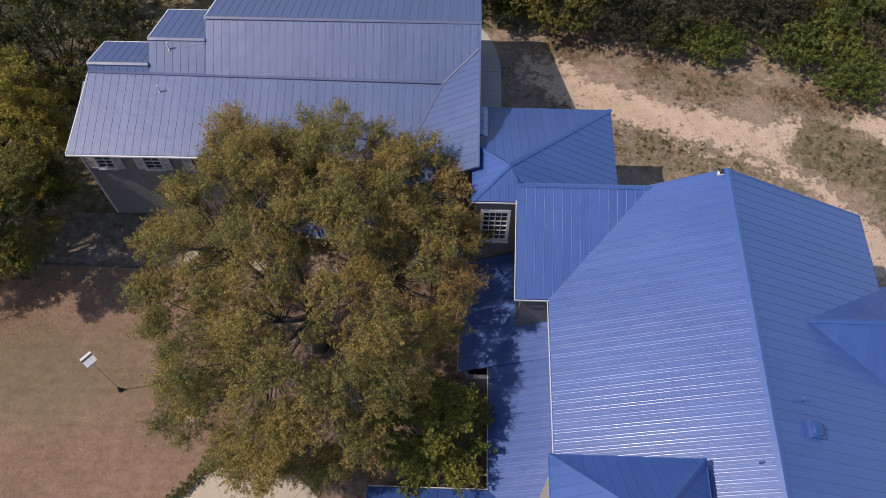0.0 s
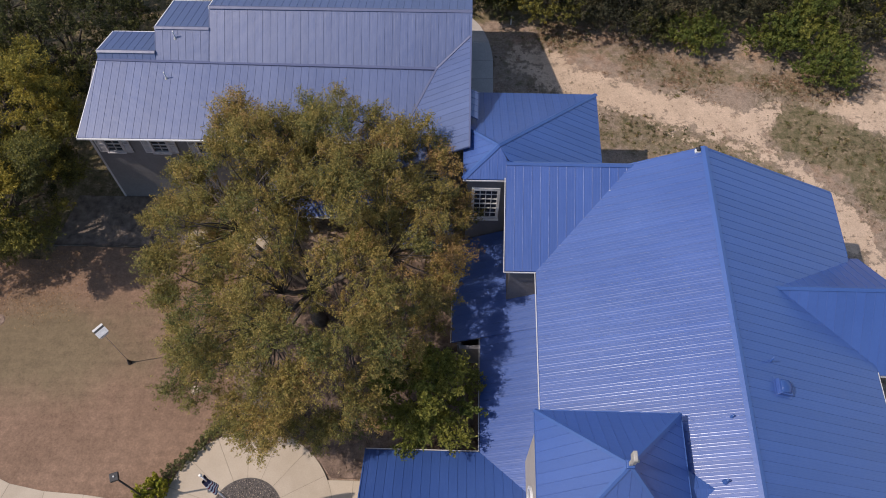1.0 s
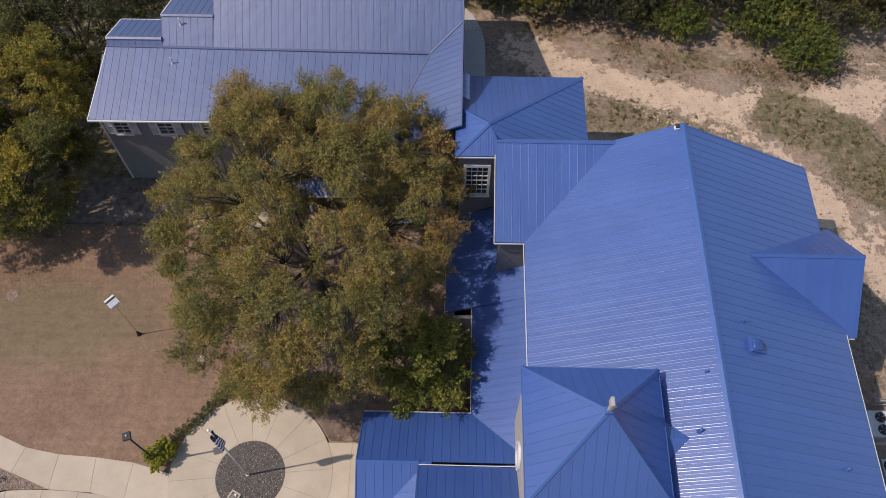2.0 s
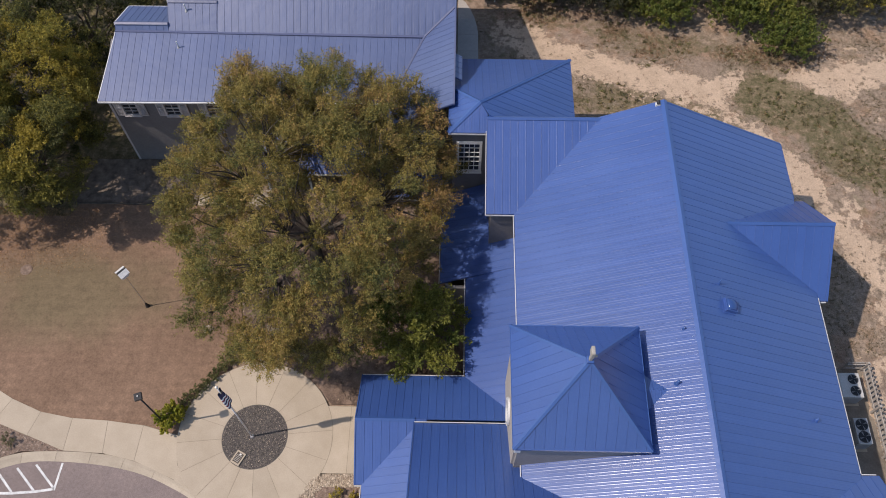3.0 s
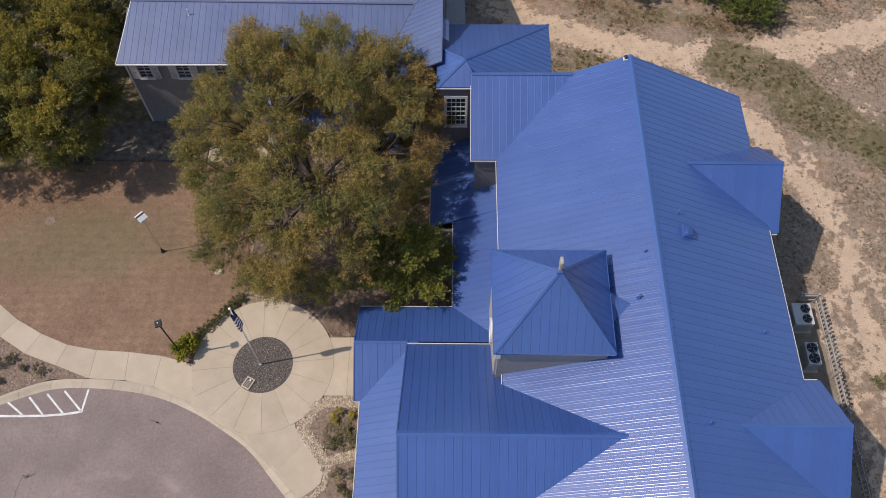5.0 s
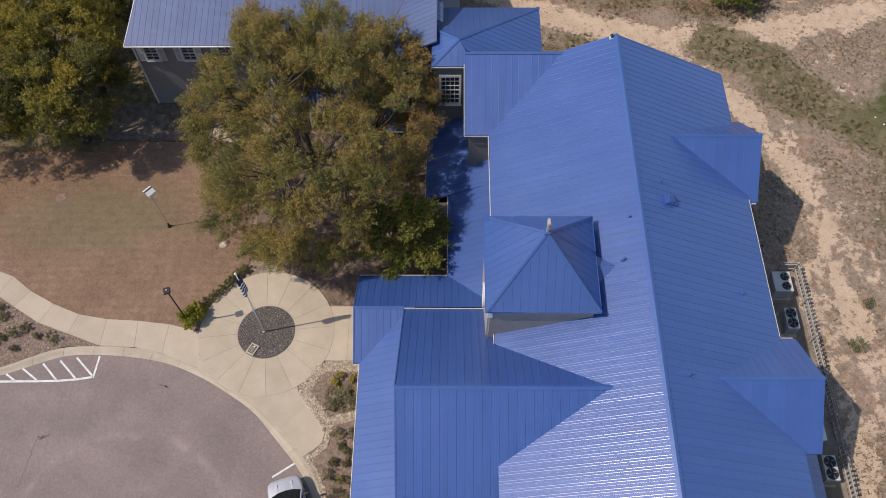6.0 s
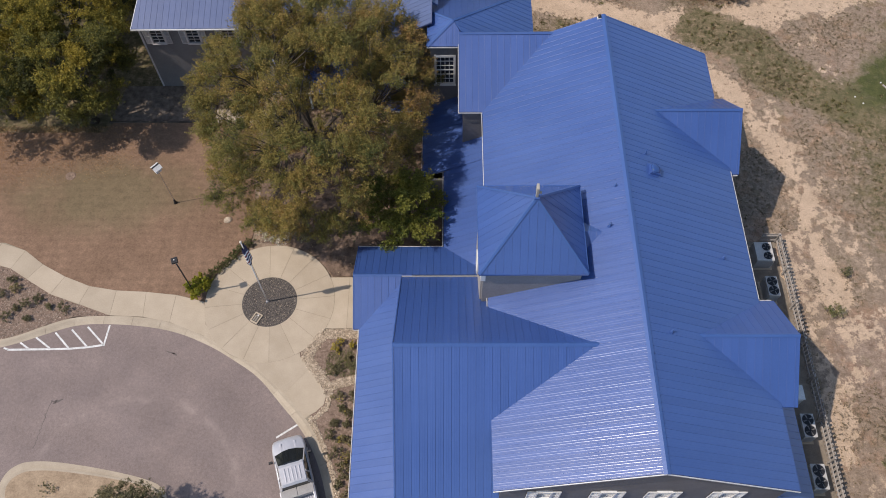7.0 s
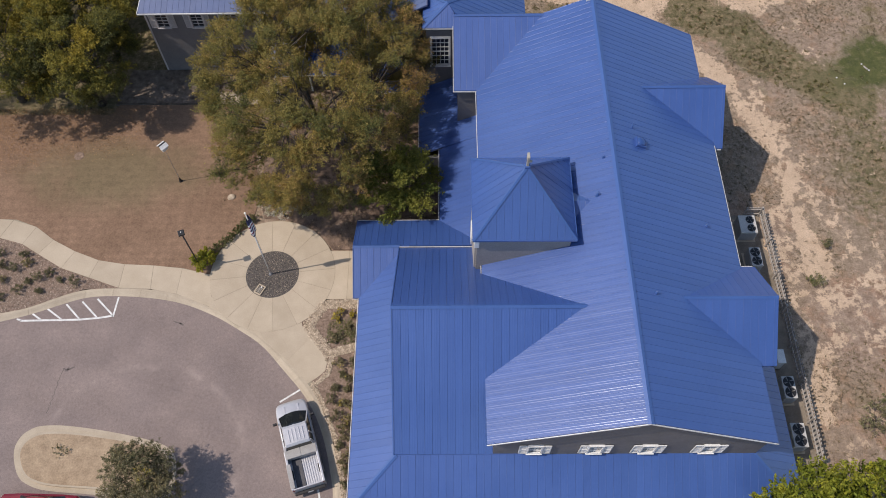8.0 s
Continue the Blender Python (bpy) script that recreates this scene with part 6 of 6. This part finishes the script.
bh = thing("bird_house", "white gable-roofed bird house on a tall thin pole on the lawn", "bird house", (-7.17, 7.52, 0), 50)
bh.scale = (0.66, 0.66, 1.0)
part("pole", rod_bm((0, 0, -0.05), (0, 0, 3.7), 0.035, 0.03, 10), STEEL, bh)
part("base_guard", rod_bm((0, 0, -0.05), (0, 0, 0.40), 0.20, 0.05, 14), BLACK, bh, "dark conical guard at the pole foot")
part("house_body", box_bm(0, 0, 3.85, 0.60, 0.48, 0.36, 0.01), WHITE, bh)
for s in (-1, 1):
    part("roof_board", sheet_mesh("roof_board", [(-0.42, s * 0.10, 4.24), (0.42, s * 0.10, 4.24), (0.42, s * 0.46, 4.06), (-0.42, s * 0.46, 4.06)], 0.03, WHITE), WHITE, bh)
part("ridge_slot", box_bm(0, 0, 4.19, 0.82, 0.22, 0.05), BLACK, bh)
for x in (-0.18, 0.0, 0.18):
    part("entrance_hole", rod_bm((x, -0.245, 3.88), (x, -0.25, 3.88), 0.035, n=10), BLACK, bh)

rk = thing("rock", "rounded tan landscape rock at the lawn edge", "rock", (-3.42, 6.1, -0.05), 25)
bm = bmesh.new()
bmesh.ops.create_icosphere(bm, subdivisions=3, radius=0.24)
for v in bm.verts:
    v.co = Vector((v.co.x * 1.25, v.co.y, max(v.co.z, -0.1) * 0.75)) * (1 + 0.10 * math.sin(9 * v.co.x + 4 * v.co.y) + 0.05 * math.sin(17 * v.co.z + 6 * v.co.x))
part("rock_body", bm, STONE, rk, smooth=True)
vc = thing("utility_cover", "dull grey round utility cover in the lawn", "cover", (-14.9, 9.78, -0.03))
part("rim", rod_bm((0, 0, -0.05), (0, 0, 0.012), 0.36, n=28), MULCH, vc)
part("lid", rod_bm((0, 0, 0.0), (0, 0, 0.022), 0.32, n=28), MULCH, vc)
st = thing("marker_stake", "short white marker stake beside the rear walk", "stake", (13.18, 32.74, -0.2))
part("stake", box_bm(0, 0, 0.35, 0.08, 0.08, 0.8, 0.01), WHITE, st)
part("cap", box_bm(0, 0, 0.77, 0.11, 0.11, 0.05, 0.01), UNIT, st)

# ---------------------------------------------------------------- roof fittings
def roof_z(x):
    return RZ - (RX - x) * (RZ - EZ) / 7.5 if x < RX else RZ - (x - RX) * (RZ - EZ) / 7.15


vx, vy = 22.88, 3.70
rv = thing("roof_vent", "blue metal box vent with a glossy domed lid on the roof", "roof vent", (vx, vy, roof_z(vx)))
rv.matrix_world = pose(vx, vy, roof_z(vx), 0, math.degrees(math.atan2(RZ - EZ, 7.15)), 0) @ Matrix.Diagonal((0.74, 0.74, 0.74, 1))
part("curb", box_bm(0, 0, 0.12, 0.86, 0.86, 0.30, 0.03), BLUE, rv)
bm = bmesh.new()
bmesh.ops.create_uvsphere(bm, u_segments=20, v_segments=12, radius=0.42)
for v in bm.verts:
    v.co = Vector((max(-0.36, min(0.36, v.co.x * 1.1)), max(-0.36, min(0.36, v.co.y * 1.1)), max(0.0, v.co.z) * 0.6 + 0.22))
part("domed_lid", bm, material("glossy_blue_dome", (0.035, 0.08, 0.24), 0.10), rv, "glossy domed lid", True)
part("flashing", box_bm(0, 0, 0.02, 1.10, 1.10, 0.03, 0.01), BLUE, rv)
for x, y, h, r in ((22.55, 4.75, 0.45, 0.035), (26.45, -0.95, 0.26, 0.055), (20.0, -0.12, 0.30, 0.055), (22.45, -6.15, 0.26, 0.05), (20.52, 2.28, 0.20, 0.035)):
    vp = thing("vent_pipe", "short plumbing vent pipe through the blue roof", "vent pipe", (x, y, roof_z(x)), group="roof vent pipes")
    part("pipe", rod_bm((0, 0, -0.1), (0, 0, h), r, n=12), BLUE_CAP, vp, smooth=True)
    part("boot", rod_bm((0, 0, -0.08), (0, 0, 0.10), r * 2.6, r * 1.2, 14), BLUE_CAP, vp)
sl = thing("flood_lamp", "small black floodlight on a white base at the ridge end", "lamp", (20.82, 14.75, roof_z(20.82)))
sl.scale = (0.62, 0.62, 0.62)
part("bracket", box_bm(0, 0, 0.0, 0.40, 0.30, 0.22, 0.02), WHITE, sl)
part("lamp_head", rod_bm((0, -0.12, 0.22), (0, 0.16, 0.26), 0.13, 0.16, 14), BLACK, sl)
fn = thing("roof_finial", "weathered bronze finial plate on the tower point", "finial", TOP)
part("post", box_bm(0, 0, 0.30, 0.13, 0.13, 0.70, 0.015), TIN, fn)
part("collar", box_bm(0, 0, 0.0, 0.28, 0.28, 0.16, 0.03), BLUE_CAP, fn)
part("plate", box_bm(0.0, 0.04, 0.66, 0.14, 0.36, 0.46, 0.03), TIN, fn, "upright weathered bronze plate")
part("side_bracket", box_bm(0.13, 0.0, 0.42, 0.16, 0.06, 0.16, 0.01), TIN, fn)
for x, y, z in ((-5.37, 22.75, 8.12), (-5.75, 20.80, 7.11)):
    vp = thing("vent_pipe", "white plumbing vent pipe through the slate-blue roof", "vent pipe", (x, y, z), group="white roof vent pipes")
    part("pipe", rod_bm((0, 0, -0.2), (0, 0, 0.50), 0.036, n=10), WHITE, vp)
    part("boot", rod_bm((0, 0, -0.05), (0, 0, 0.10), 0.10, 0.045, 12), UNIT, vp)


# ---------------------------------------------------------------- service yard
def condenser(x, y, sx, sy, h, fan, off=0.0):
    u = thing("air_conditioner", "beige outdoor condenser with two dark top fans behind the building", "air conditioner", (x, y, -0.2), group="outdoor condensers")
    part("pad", box_bm(0, 0, 0.04, sx + 0.25, sy + 0.25, 0.10, 0.01), CONCRETE, u)
    part("cabinet", box_bm(0, 0, 0.09 + h / 2, sx, sy, h, 0.025), UNIT, u)
    for s in (-1, 1):
        cy = s * sy * 0.235
        bm = bmesh.new()
        bmesh.ops.create_cone(bm, cap_ends=True, segments=28, radius1=fan, radius2=fan, depth=0.03, matrix=Matrix.Translation((off, cy, 0.10 + h)))
        part("fan_well", bm, BLACK, u, "dark fan opening")
        for k in range(4):
            bm = bmesh.new()
            a = k * math.pi / 2 + 0.4
            v = [bm.verts.new((off + fan * 0.9 * q * math.cos(a + w), cy + fan * 0.9 * q * math.sin(a + w), 0.13 + h + dz)) for q, w, dz in ((0.2, 0, 0), (1.0, -0.22, 0.012), (1.0, 0.12, -0.004), (0.2, 0.35, 0))]
            bm.faces.new(v)
            bmesh.ops.solidify(bm, geom=bm.faces[:], thickness=0.006)
            part("fan_blade", bm, TOOLBOX, u, "grey fan blade")
        bm = bmesh.new()
        for r in (0.35, 0.65, 1.0):
            bmesh.ops.create_circle(bm, segments=24, radius=fan * r, matrix=Matrix.Translation((off, cy, 0.145 + h)))
        ed = bm.edges[:]
        g = bmesh.ops.extrude_edge_only(bm, edges=ed)
        for q in g["geom"]:
            if isinstance(q, bmesh.types.BMVert):
                q.co.z += 0.012
        part("fan_guard", bm, BLACK, u)
    for k in range(9):
        part("louvre", box_bm(0, -sy / 2 - 0.006, 0.25 + (h - 0.3) * k / 8, sx * 0.85, 0.02, 0.03), STEEL, u)
        part("louvre", box_bm(-sx / 2 - 0.006, 0, 0.25 + (h - 0.3) * k / 8, 0.02, sy * 0.85, 0.03), STEEL, u)
    return u


condenser(31.68, 3.10, 1.12, 1.36, 1.0, 0.27, 0.18)
condenser(31.72, 0.62, 0.72, 1.36, 1.0, 0.31)
condenser(31.92, -8.28, 0.74, 1.36, 1.0, 0.32)
condenser(31.86, -11.16, 0.80, 1.40, 1.0, 0.33)
YARD = grainy("sandy_yard_earth", (0.170, 0.142, 0.110), (0.31, 0.262, 0.205), 0.95, 0.9, 12, 0.03)
bx = thing("utility_box", "white slant-topped utility cabinet at the rear wall", "utility box", (31.80, -6.35, -0.2))
part("cabinet", box_bm(0, 0, 0.55, 0.42, 0.82, 1.1, 0.02), WHITE, bx)
part("lid", box_bm(0, 0, 1.13, 0.50, 0.90, 0.06, 0.015), WHITE, bx)
part("feet", box_bm(0, 0, 0.02, 0.5, 0.9, 0.10, 0.01), CONCRETE, bx)
tagged(part("service_pad", slab_mesh("service_pad", [(28.2, -14.5), (33.0, -14.5), (33.0, 4.4), (28.2, 4.4)], -0.13, 0.15, YARD), YARD, None), "bare earth strip of the service yard", "yard", kind="structure")

fence = thing("picket_fence", "weathered grey wooden picket fence round the service yard", "fence", (32.95, -4.4, -0.2))
XI = fence.matrix_world.inverted()
pk = mesh_of("picket", *(lambda w, d, h: ([(-w, -d, 0), (w, -d, 0), (w, d, 0), (-w, d, 0), (-w, -d, h), (w, -d, h), (w, d, h), (-w, d, h), (-w, 0, h + 0.0), (w, 0, h + 0.06)], [(3, 2, 1, 0), (0, 1, 5, 4), (1, 2, 6, 5), (2, 3, 7, 6), (3, 0, 4, 7), (4, 5, 6, 7)]))(0.014, 0.068, 1.05), WOOD)
for k in range(66):
    y = 4.33 - 0.258 * k
    o = new("picket", pk)
    o.parent, o.matrix_parent_inverse = fence, XI
    o.matrix_basis = pose(33.03, y, -0.18, random.uniform(-1.5, 1.5), random.uniform(-1.5, 1.5), 0)
for k in range(6):
    o = new("picket", pk)
    o.parent, o.matrix_parent_inverse = fence, XI
    o.matrix_basis = pose(31.95 + 0.18 * k, 4.41, -0.18, 0, 0, 90)
for z in (0.15, 0.68):
    strip(fence, "rail", (32.98, 4.40, z), (32.98, -12.65, z), 0.05, 0.10, WOOD).matrix_parent_inverse = XI
    strip(fence, "rail", (31.9, 4.35, z), (33.0, 4.35, z), 0.05, 0.10, WOOD).matrix_parent_inverse = XI
for k in range(8):
    part("post", box_bm(32.92, 4.35 - 2.42 * k, 0.38, 0.11, 0.11, 1.2, 0.01), WOOD, fence).matrix_parent_inverse = XI

# ball markers and short boards of the far practice green
for x, y in ((41.45, 16.78), (41.89, 16.15), (43.71, 18.14), (44.10, 17.50)):
    tm = thing("tee_marker", "small white ball marker on the practice green", "marker", (x, y, -0.2), group="white markers on the green")
    bm = bmesh.new()
    bmesh.ops.create_uvsphere(bm, u_segments=12, v_segments=8, radius=0.065, matrix=Matrix.Translation((0, 0, 0.07)))
    part("ball", bm, WHITE, tm, smooth=True)
    part("stake", rod_bm((0, 0, -0.05), (0, 0, 0.04), 0.02, n=8), STEEL, tm)
for x, y in ((41.70, 16.44), (43.94, 17.80)):
    tb = thing("tee_board", "short weathered board lying between two ball markers", "board", (x, y, -0.2), -58, group="boards on the green")
    part("board", box_bm(0, 0, 0.03, 0.42, 0.12, 0.05, 0.01), WOOD, tb)

# ---------------------------------------------------------------- parking island and vehicles
ISLE_KERB = [(-13.85, -11.67), (-13.62, -10.80), (-13.0, -10.35), (-12.38, -10.22), (-11.03, -10.23), (-8.25, -10.62), (-5.46, -11.20), (-4.5, -11.75), (-4.2, -12.8), (-4.3, -14.2), (-5.0, -14.6), (-8.0, -14.05), (-11.2, -13.85), (-12.3, -13.6), (-13.2, -13.1)]
for _ in range(2):
    ISLE_KERB = [(a[0] * (1 - k) + b[0] * k, a[1] * (1 - k) + b[1] * k) for a, b in zip(ISLE_KERB, ISLE_KERB[1:] + ISLE_KERB[:1]) for k in (0.25, 0.75)]
cx, cy = -9.0, -12.4
tagged(part("traffic_island", slab_mesh("traffic_island", [(cx + (x - cx) * 1.025, cy + (y - cy) * 1.07) for x, y in ISLE_KERB], -0.125, 0.2, KERB), KERB, None), "concrete gutter pan round the parking island", "kerb", kind="structure")
isle_top = [(cx + (x - cx) * 0.955, cy + (y - cy) * 0.885) for x, y in ISLE_KERB]
tagged(part("island_kerb", slab_mesh("island_kerb", isle_top, -0.005, 0.2, KERB), KERB, None), "pale cast concrete kerb of the parking island", "kerb", kind="structure")
inner = [(cx + (x - cx) * 0.925, cy + (y - cy) * 0.815) for x, y in ISLE_KERB]
SANDY = grainy("dry_sandy_turf", (0.28, 0.205, 0.135), (0.44, 0.335, 0.225), 0.95, 1.6, 9, 0.05, grit=(0.66, 1.2))
tagged(part("island_turf", slab_mesh("island_turf", inner, 0.006, 0.1, SANDY), SANDY, None), "dry sandy turf inside the parking island", "ground", kind="structure")
tree("garden_shrub", "small grey-green weed on the parking island", "shrub", (-11.0, -11.7, -0.03), (-11.0, -11.7, 0.06), (0.42, 0.35, 0.14), 6, 0.16, 500, 0.034, PALE_LEAF, 301, 0.0, (0.15, 0.2), 2.0, 0.12, -0.1)

SILVER = sheet_metal("silver_car_paint", (0.50, 0.50, 0.52), 0.28, 0.6, 0.25, 0.0)
DARKSTRIP = grainy("dark_bed_strip", (0.07, 0.07, 0.078), (0.12, 0.12, 0.13), 0.7, 3, 25, 0.0)
TYRE = grainy("tyre_rubber", (0.015, 0.015, 0.016), (0.03, 0.03, 0.03), 0.85, 5, 30, 0.0)
DARKGLASS = material("tinted_car_glass", (0.015, 0.018, 0.02), 0.05, 0, 0.7)
MAROON = sheet_metal("maroon_car_paint", (0.20, 0.012, 0.022), 0.25, 0.6, 0.2, 0.0)
LAMPRED = material("red_tail_lens", (0.35, 0.01, 0.012), 0.15)
LAMPCLEAR = material("clear_lamp_lens", (0.6, 0.6, 0.6), 0.1)


def loft(sections, closed_ends=True):
    """A body from cross-sections: each is y and a list of (x, z) from the left foot over the top to the right foot."""
    bm = bmesh.new()
    rows = [[bm.verts.new((x, y, z)) for x, z in pts] for y, pts in sections]
    for a, b in zip(rows, rows[1:]):
        for i in range(len(a) - 1):
            bm.faces.new((a[i], a[i + 1], b[i + 1], b[i]))
        bm.faces.new((a[-1], a[0], b[0], b[-1]))
    if closed_ends:
        bm.faces.new(rows[0][::-1])
        bm.faces.new(rows[-1])
    bmesh.ops.recalc_face_normals(bm, faces=bm.faces)
    return bm


def shell(hw, z0, z1, top):
    """Half-width at the sill and belt, and width of the upper edge."""
    return [(-hw * 0.97, z0), (-hw, z0 + 0.25), (-hw, z1 - 0.18), (-hw * 0.985, z1 - 0.05), (-top, z1), (0, z1 + 0.03), (top, z1), (hw * 0.985, z1 - 0.05), (hw, z1 - 0.18), (hw, z0 + 0.25), (hw * 0.97, z0)]


def wheel(parent, x, y, r):
    w = part("wheel", rod_bm((x - 0.12, y, r), (x + 0.12, y, r), r, n=28), TYRE, parent)
    s = 1 if x > 0 else -1
    part("rim", rod_bm((x + s * 0.10, y, r), (x + s * 0.135, y, r), r * 0.62, n=20), STEEL, w).matrix_parent_inverse = Matrix.Identity(4)
    return w


truck = thing("pickup_truck", "silver pickup truck with toolbox and open bed at the kerb", "truck", (3.04, -11.48, -0.15), 17.5)
truck.scale = (0.97, 0.93, 0.97)
HW = 0.98
body = loft([(2.84, shell(0.62, 0.48, 0.88, 0.40)), (2.78, shell(0.78, 0.42, 0.96, 0.58)), (2.62, shell(0.90, 0.38, 1.03, 0.74)), (2.35, shell(0.96, 0.38, 1.08, 0.82)), (2.0, shell(HW, 0.38, 1.11, 0.86)), (1.60, shell(HW, 0.38, 1.14, 0.88)), (1.2, shell(HW, 0.38, 1.14, 0.90)), (-0.32, shell(HW, 0.38, 1.14, 0.92)), (-0.36, shell(HW, 0.42, 1.10, 0.90))])
part("body", body, SILVER, truck, smooth=True)
for s in (-1, 1):
    part("hood_ridge", box_bm(s * 0.42, 2.20, 1.115, 0.10, 0.60, 0.02, 0.008), SILVER, truck)
cab = [(1.92, 1.13, 0.86), (0.98, 1.72, 0.72), (0.84, 1.76, 0.70), (-0.18, 1.77, 0.70), (-0.28, 1.70, 0.72), (-0.36, 1.13, 0.86)]
cabin = loft([(y, [(-0.90, 1.10), (-w, z), (-w * 0.5, z + 0.015), (0, z + 0.02), (w * 0.5, z + 0.015), (w, z), (0.90, 1.10)]) for y, z, w in cab])
for v in cabin.verts:
    if v.co.y > 0.9:
        v.co.y += 0.20 * (1 - (v.co.x / 0.9) ** 2) - 0.08
part("cabin", cabin, DARKGLASS, truck, "tinted cabin glazing")
part("cab_roof", loft([(y, [(-w, z - 0.03), (-w + 0.05, z + 0.03), (0, z + 0.055), (w - 0.05, z + 0.03), (w, z - 0.03)]) for y, z, w in ((1.02, 1.69, 0.73), (0.84, 1.77, 0.74), (-0.18, 1.78, 0.74), (-0.30, 1.68, 0.74))]), SILVER, truck, "ribbed silver roof")
for k in range(5):
    part("roof_rib", box_bm(-0.42 + 0.21 * k, 0.32, 1.84, 0.07, 0.80, 0.025, 0.01), SILVER, truck)
for s in (-1, 1):
    strip(truck, "pillar", (s * 0.88, 1.84, 1.13), (s * 0.73, 0.96, 1.72), 0.06, 0.05, SILVER)
    strip(truck, "pillar", (s * 0.90, 0.34, 1.10), (s * 0.735, 0.32, 1.74), 0.10, 0.04, SILVER)
    strip(truck, "pillar", (s * 0.90, -0.34, 1.10), (s * 0.735, -0.22, 1.72), 0.14, 0.05, SILVER)
    part("side_mirror", box_bm(s * 1.13, 1.50, 1.22, 0.24, 0.13, 0.20, 0.03), BLACK, truck)
    part("headlight", box_bm(s * 0.66, 2.70, 0.82, 0.30, 0.16, 0.16, 0.03), LAMPCLEAR, truck)
    part("tail_light", box_bm(s * 0.88, -2.75, 0.98, 0.16, 0.06, 0.36, 0.015), LAMPRED, truck)
    part("bed_side", box_bm(s * 0.91, -1.57, 0.82, 0.14, 2.42, 0.84, 0.03), SILVER, truck)
    for y in (1.85, -1.75):
        wheel(truck, s * 0.86, y, 0.40)
    part("door_seam", box_bm(s * (HW + 0.002), 0.28, 0.80, 0.006, 0.012, 0.6), BLACK, truck)
part("bumper", box_bm(0, 2.78, 0.60, 1.60, 0.16, 0.22, 0.06), STEEL, truck, "chrome front bumper")
part("bumper", box_bm(0, -2.90, 0.58, 1.84, 0.18, 0.20, 0.04), BLACK, truck, "black rear bumper")
part("grille", box_bm(0, 2.83, 0.76, 0.95, 0.05, 0.18, 0.02), BLACK, truck)
part("number_plate", box_bm(0, -2.995, 0.60, 0.32, 0.012, 0.16), WHITE, truck)
part("tailgate", box_bm(0, -2.76, 0.88, 1.70, 0.07, 0.66, 0.02), SILVER, truck)
part("bed_floor", box_bm(0, -1.57, 0.62, 1.70, 2.4, 0.06, 0.0), SILVER, truck)
for k in range(7):
    part("bed_rib", box_bm(-0.06 + 0.135 * k, -1.70, 0.665, 0.07, 2.1, 0.035, 0.008), SILVER, truck)
# thin dark strip over the left part of the bed floor
part("bed_left_strip", box_bm(-0.42, -1.75, 0.675, 0.56, 2.0, 0.05, 0.02), DARKSTRIP, truck, "dark strip along the left of the bed floor")
tb = part("toolbox", box_bm(0, -0.62, 1.05, 1.86, 0.52, 0.40, 0.02), TOOLBOX, truck, "pale grey cross-bed toolbox")
for s in (-1, 1):
    part("lid", box_bm(s * 0.47, -0.62, 1.265, 0.90, 0.54, 0.04, 0.01), TOOLBOX, tb)
part("side_box", box_bm(-0.88, -1.95, 1.18, 0.26, 1.5, 0.16, 0.02), TOOLBOX, truck, "pale grey side toolbox")

car = thing("car", "maroon sedan parked beside the island", "car", (-11.3, -15.15, -0.15), 88)
part("body", loft([(2.3, shell(0.70, 0.35, 0.70, 0.5)), (2.1, shell(0.86, 0.28, 0.78, 0.7)), (1.0, shell(0.90, 0.25, 0.92, 0.78)), (-1.2, shell(0.90, 0.25, 0.95, 0.78)), (-2.1, shell(0.86, 0.28, 0.92, 0.7)), (-2.3, shell(0.72, 0.35, 0.80, 0.55))]), MAROON, car)
part("cabin", loft([(y, [(-0.80, 0.90), (-w, z), (0, z + 0.02), (w, z), (0.80, 0.90)]) for y, z, w in ((1.05, 0.95, 0.7), (0.35, 1.40, 0.58), (-0.7, 1.42, 0.58), (-1.5, 0.97, 0.7))]), DARKGLASS, car, "tinted cabin glazing")
part("roof", loft([(y, [(-w, z - 0.03), (-w + 0.05, z + 0.03), (0, z + 0.05), (w - 0.05, z + 0.03), (w, z - 0.03)]) for y, z, w in ((0.45, 1.36, 0.60), (0.25, 1.43, 0.62), (-0.6, 1.45, 0.62), (-0.85, 1.37, 0.60))]), MAROON, car)
for s in (-1, 1):
    for y in (1.4, -1.4):
        wheel(car, s * 0.80, y, 0.32)
    part("headlight", box_bm(s * 0.60, 2.2, 0.62, 0.28, 0.12, 0.12, 0.02), LAMPCLEAR, car)
    part("tail_light", box_bm(s * 0.62, -2.24, 0.72, 0.26, 0.10, 0.14, 0.02), LAMPRED, car)
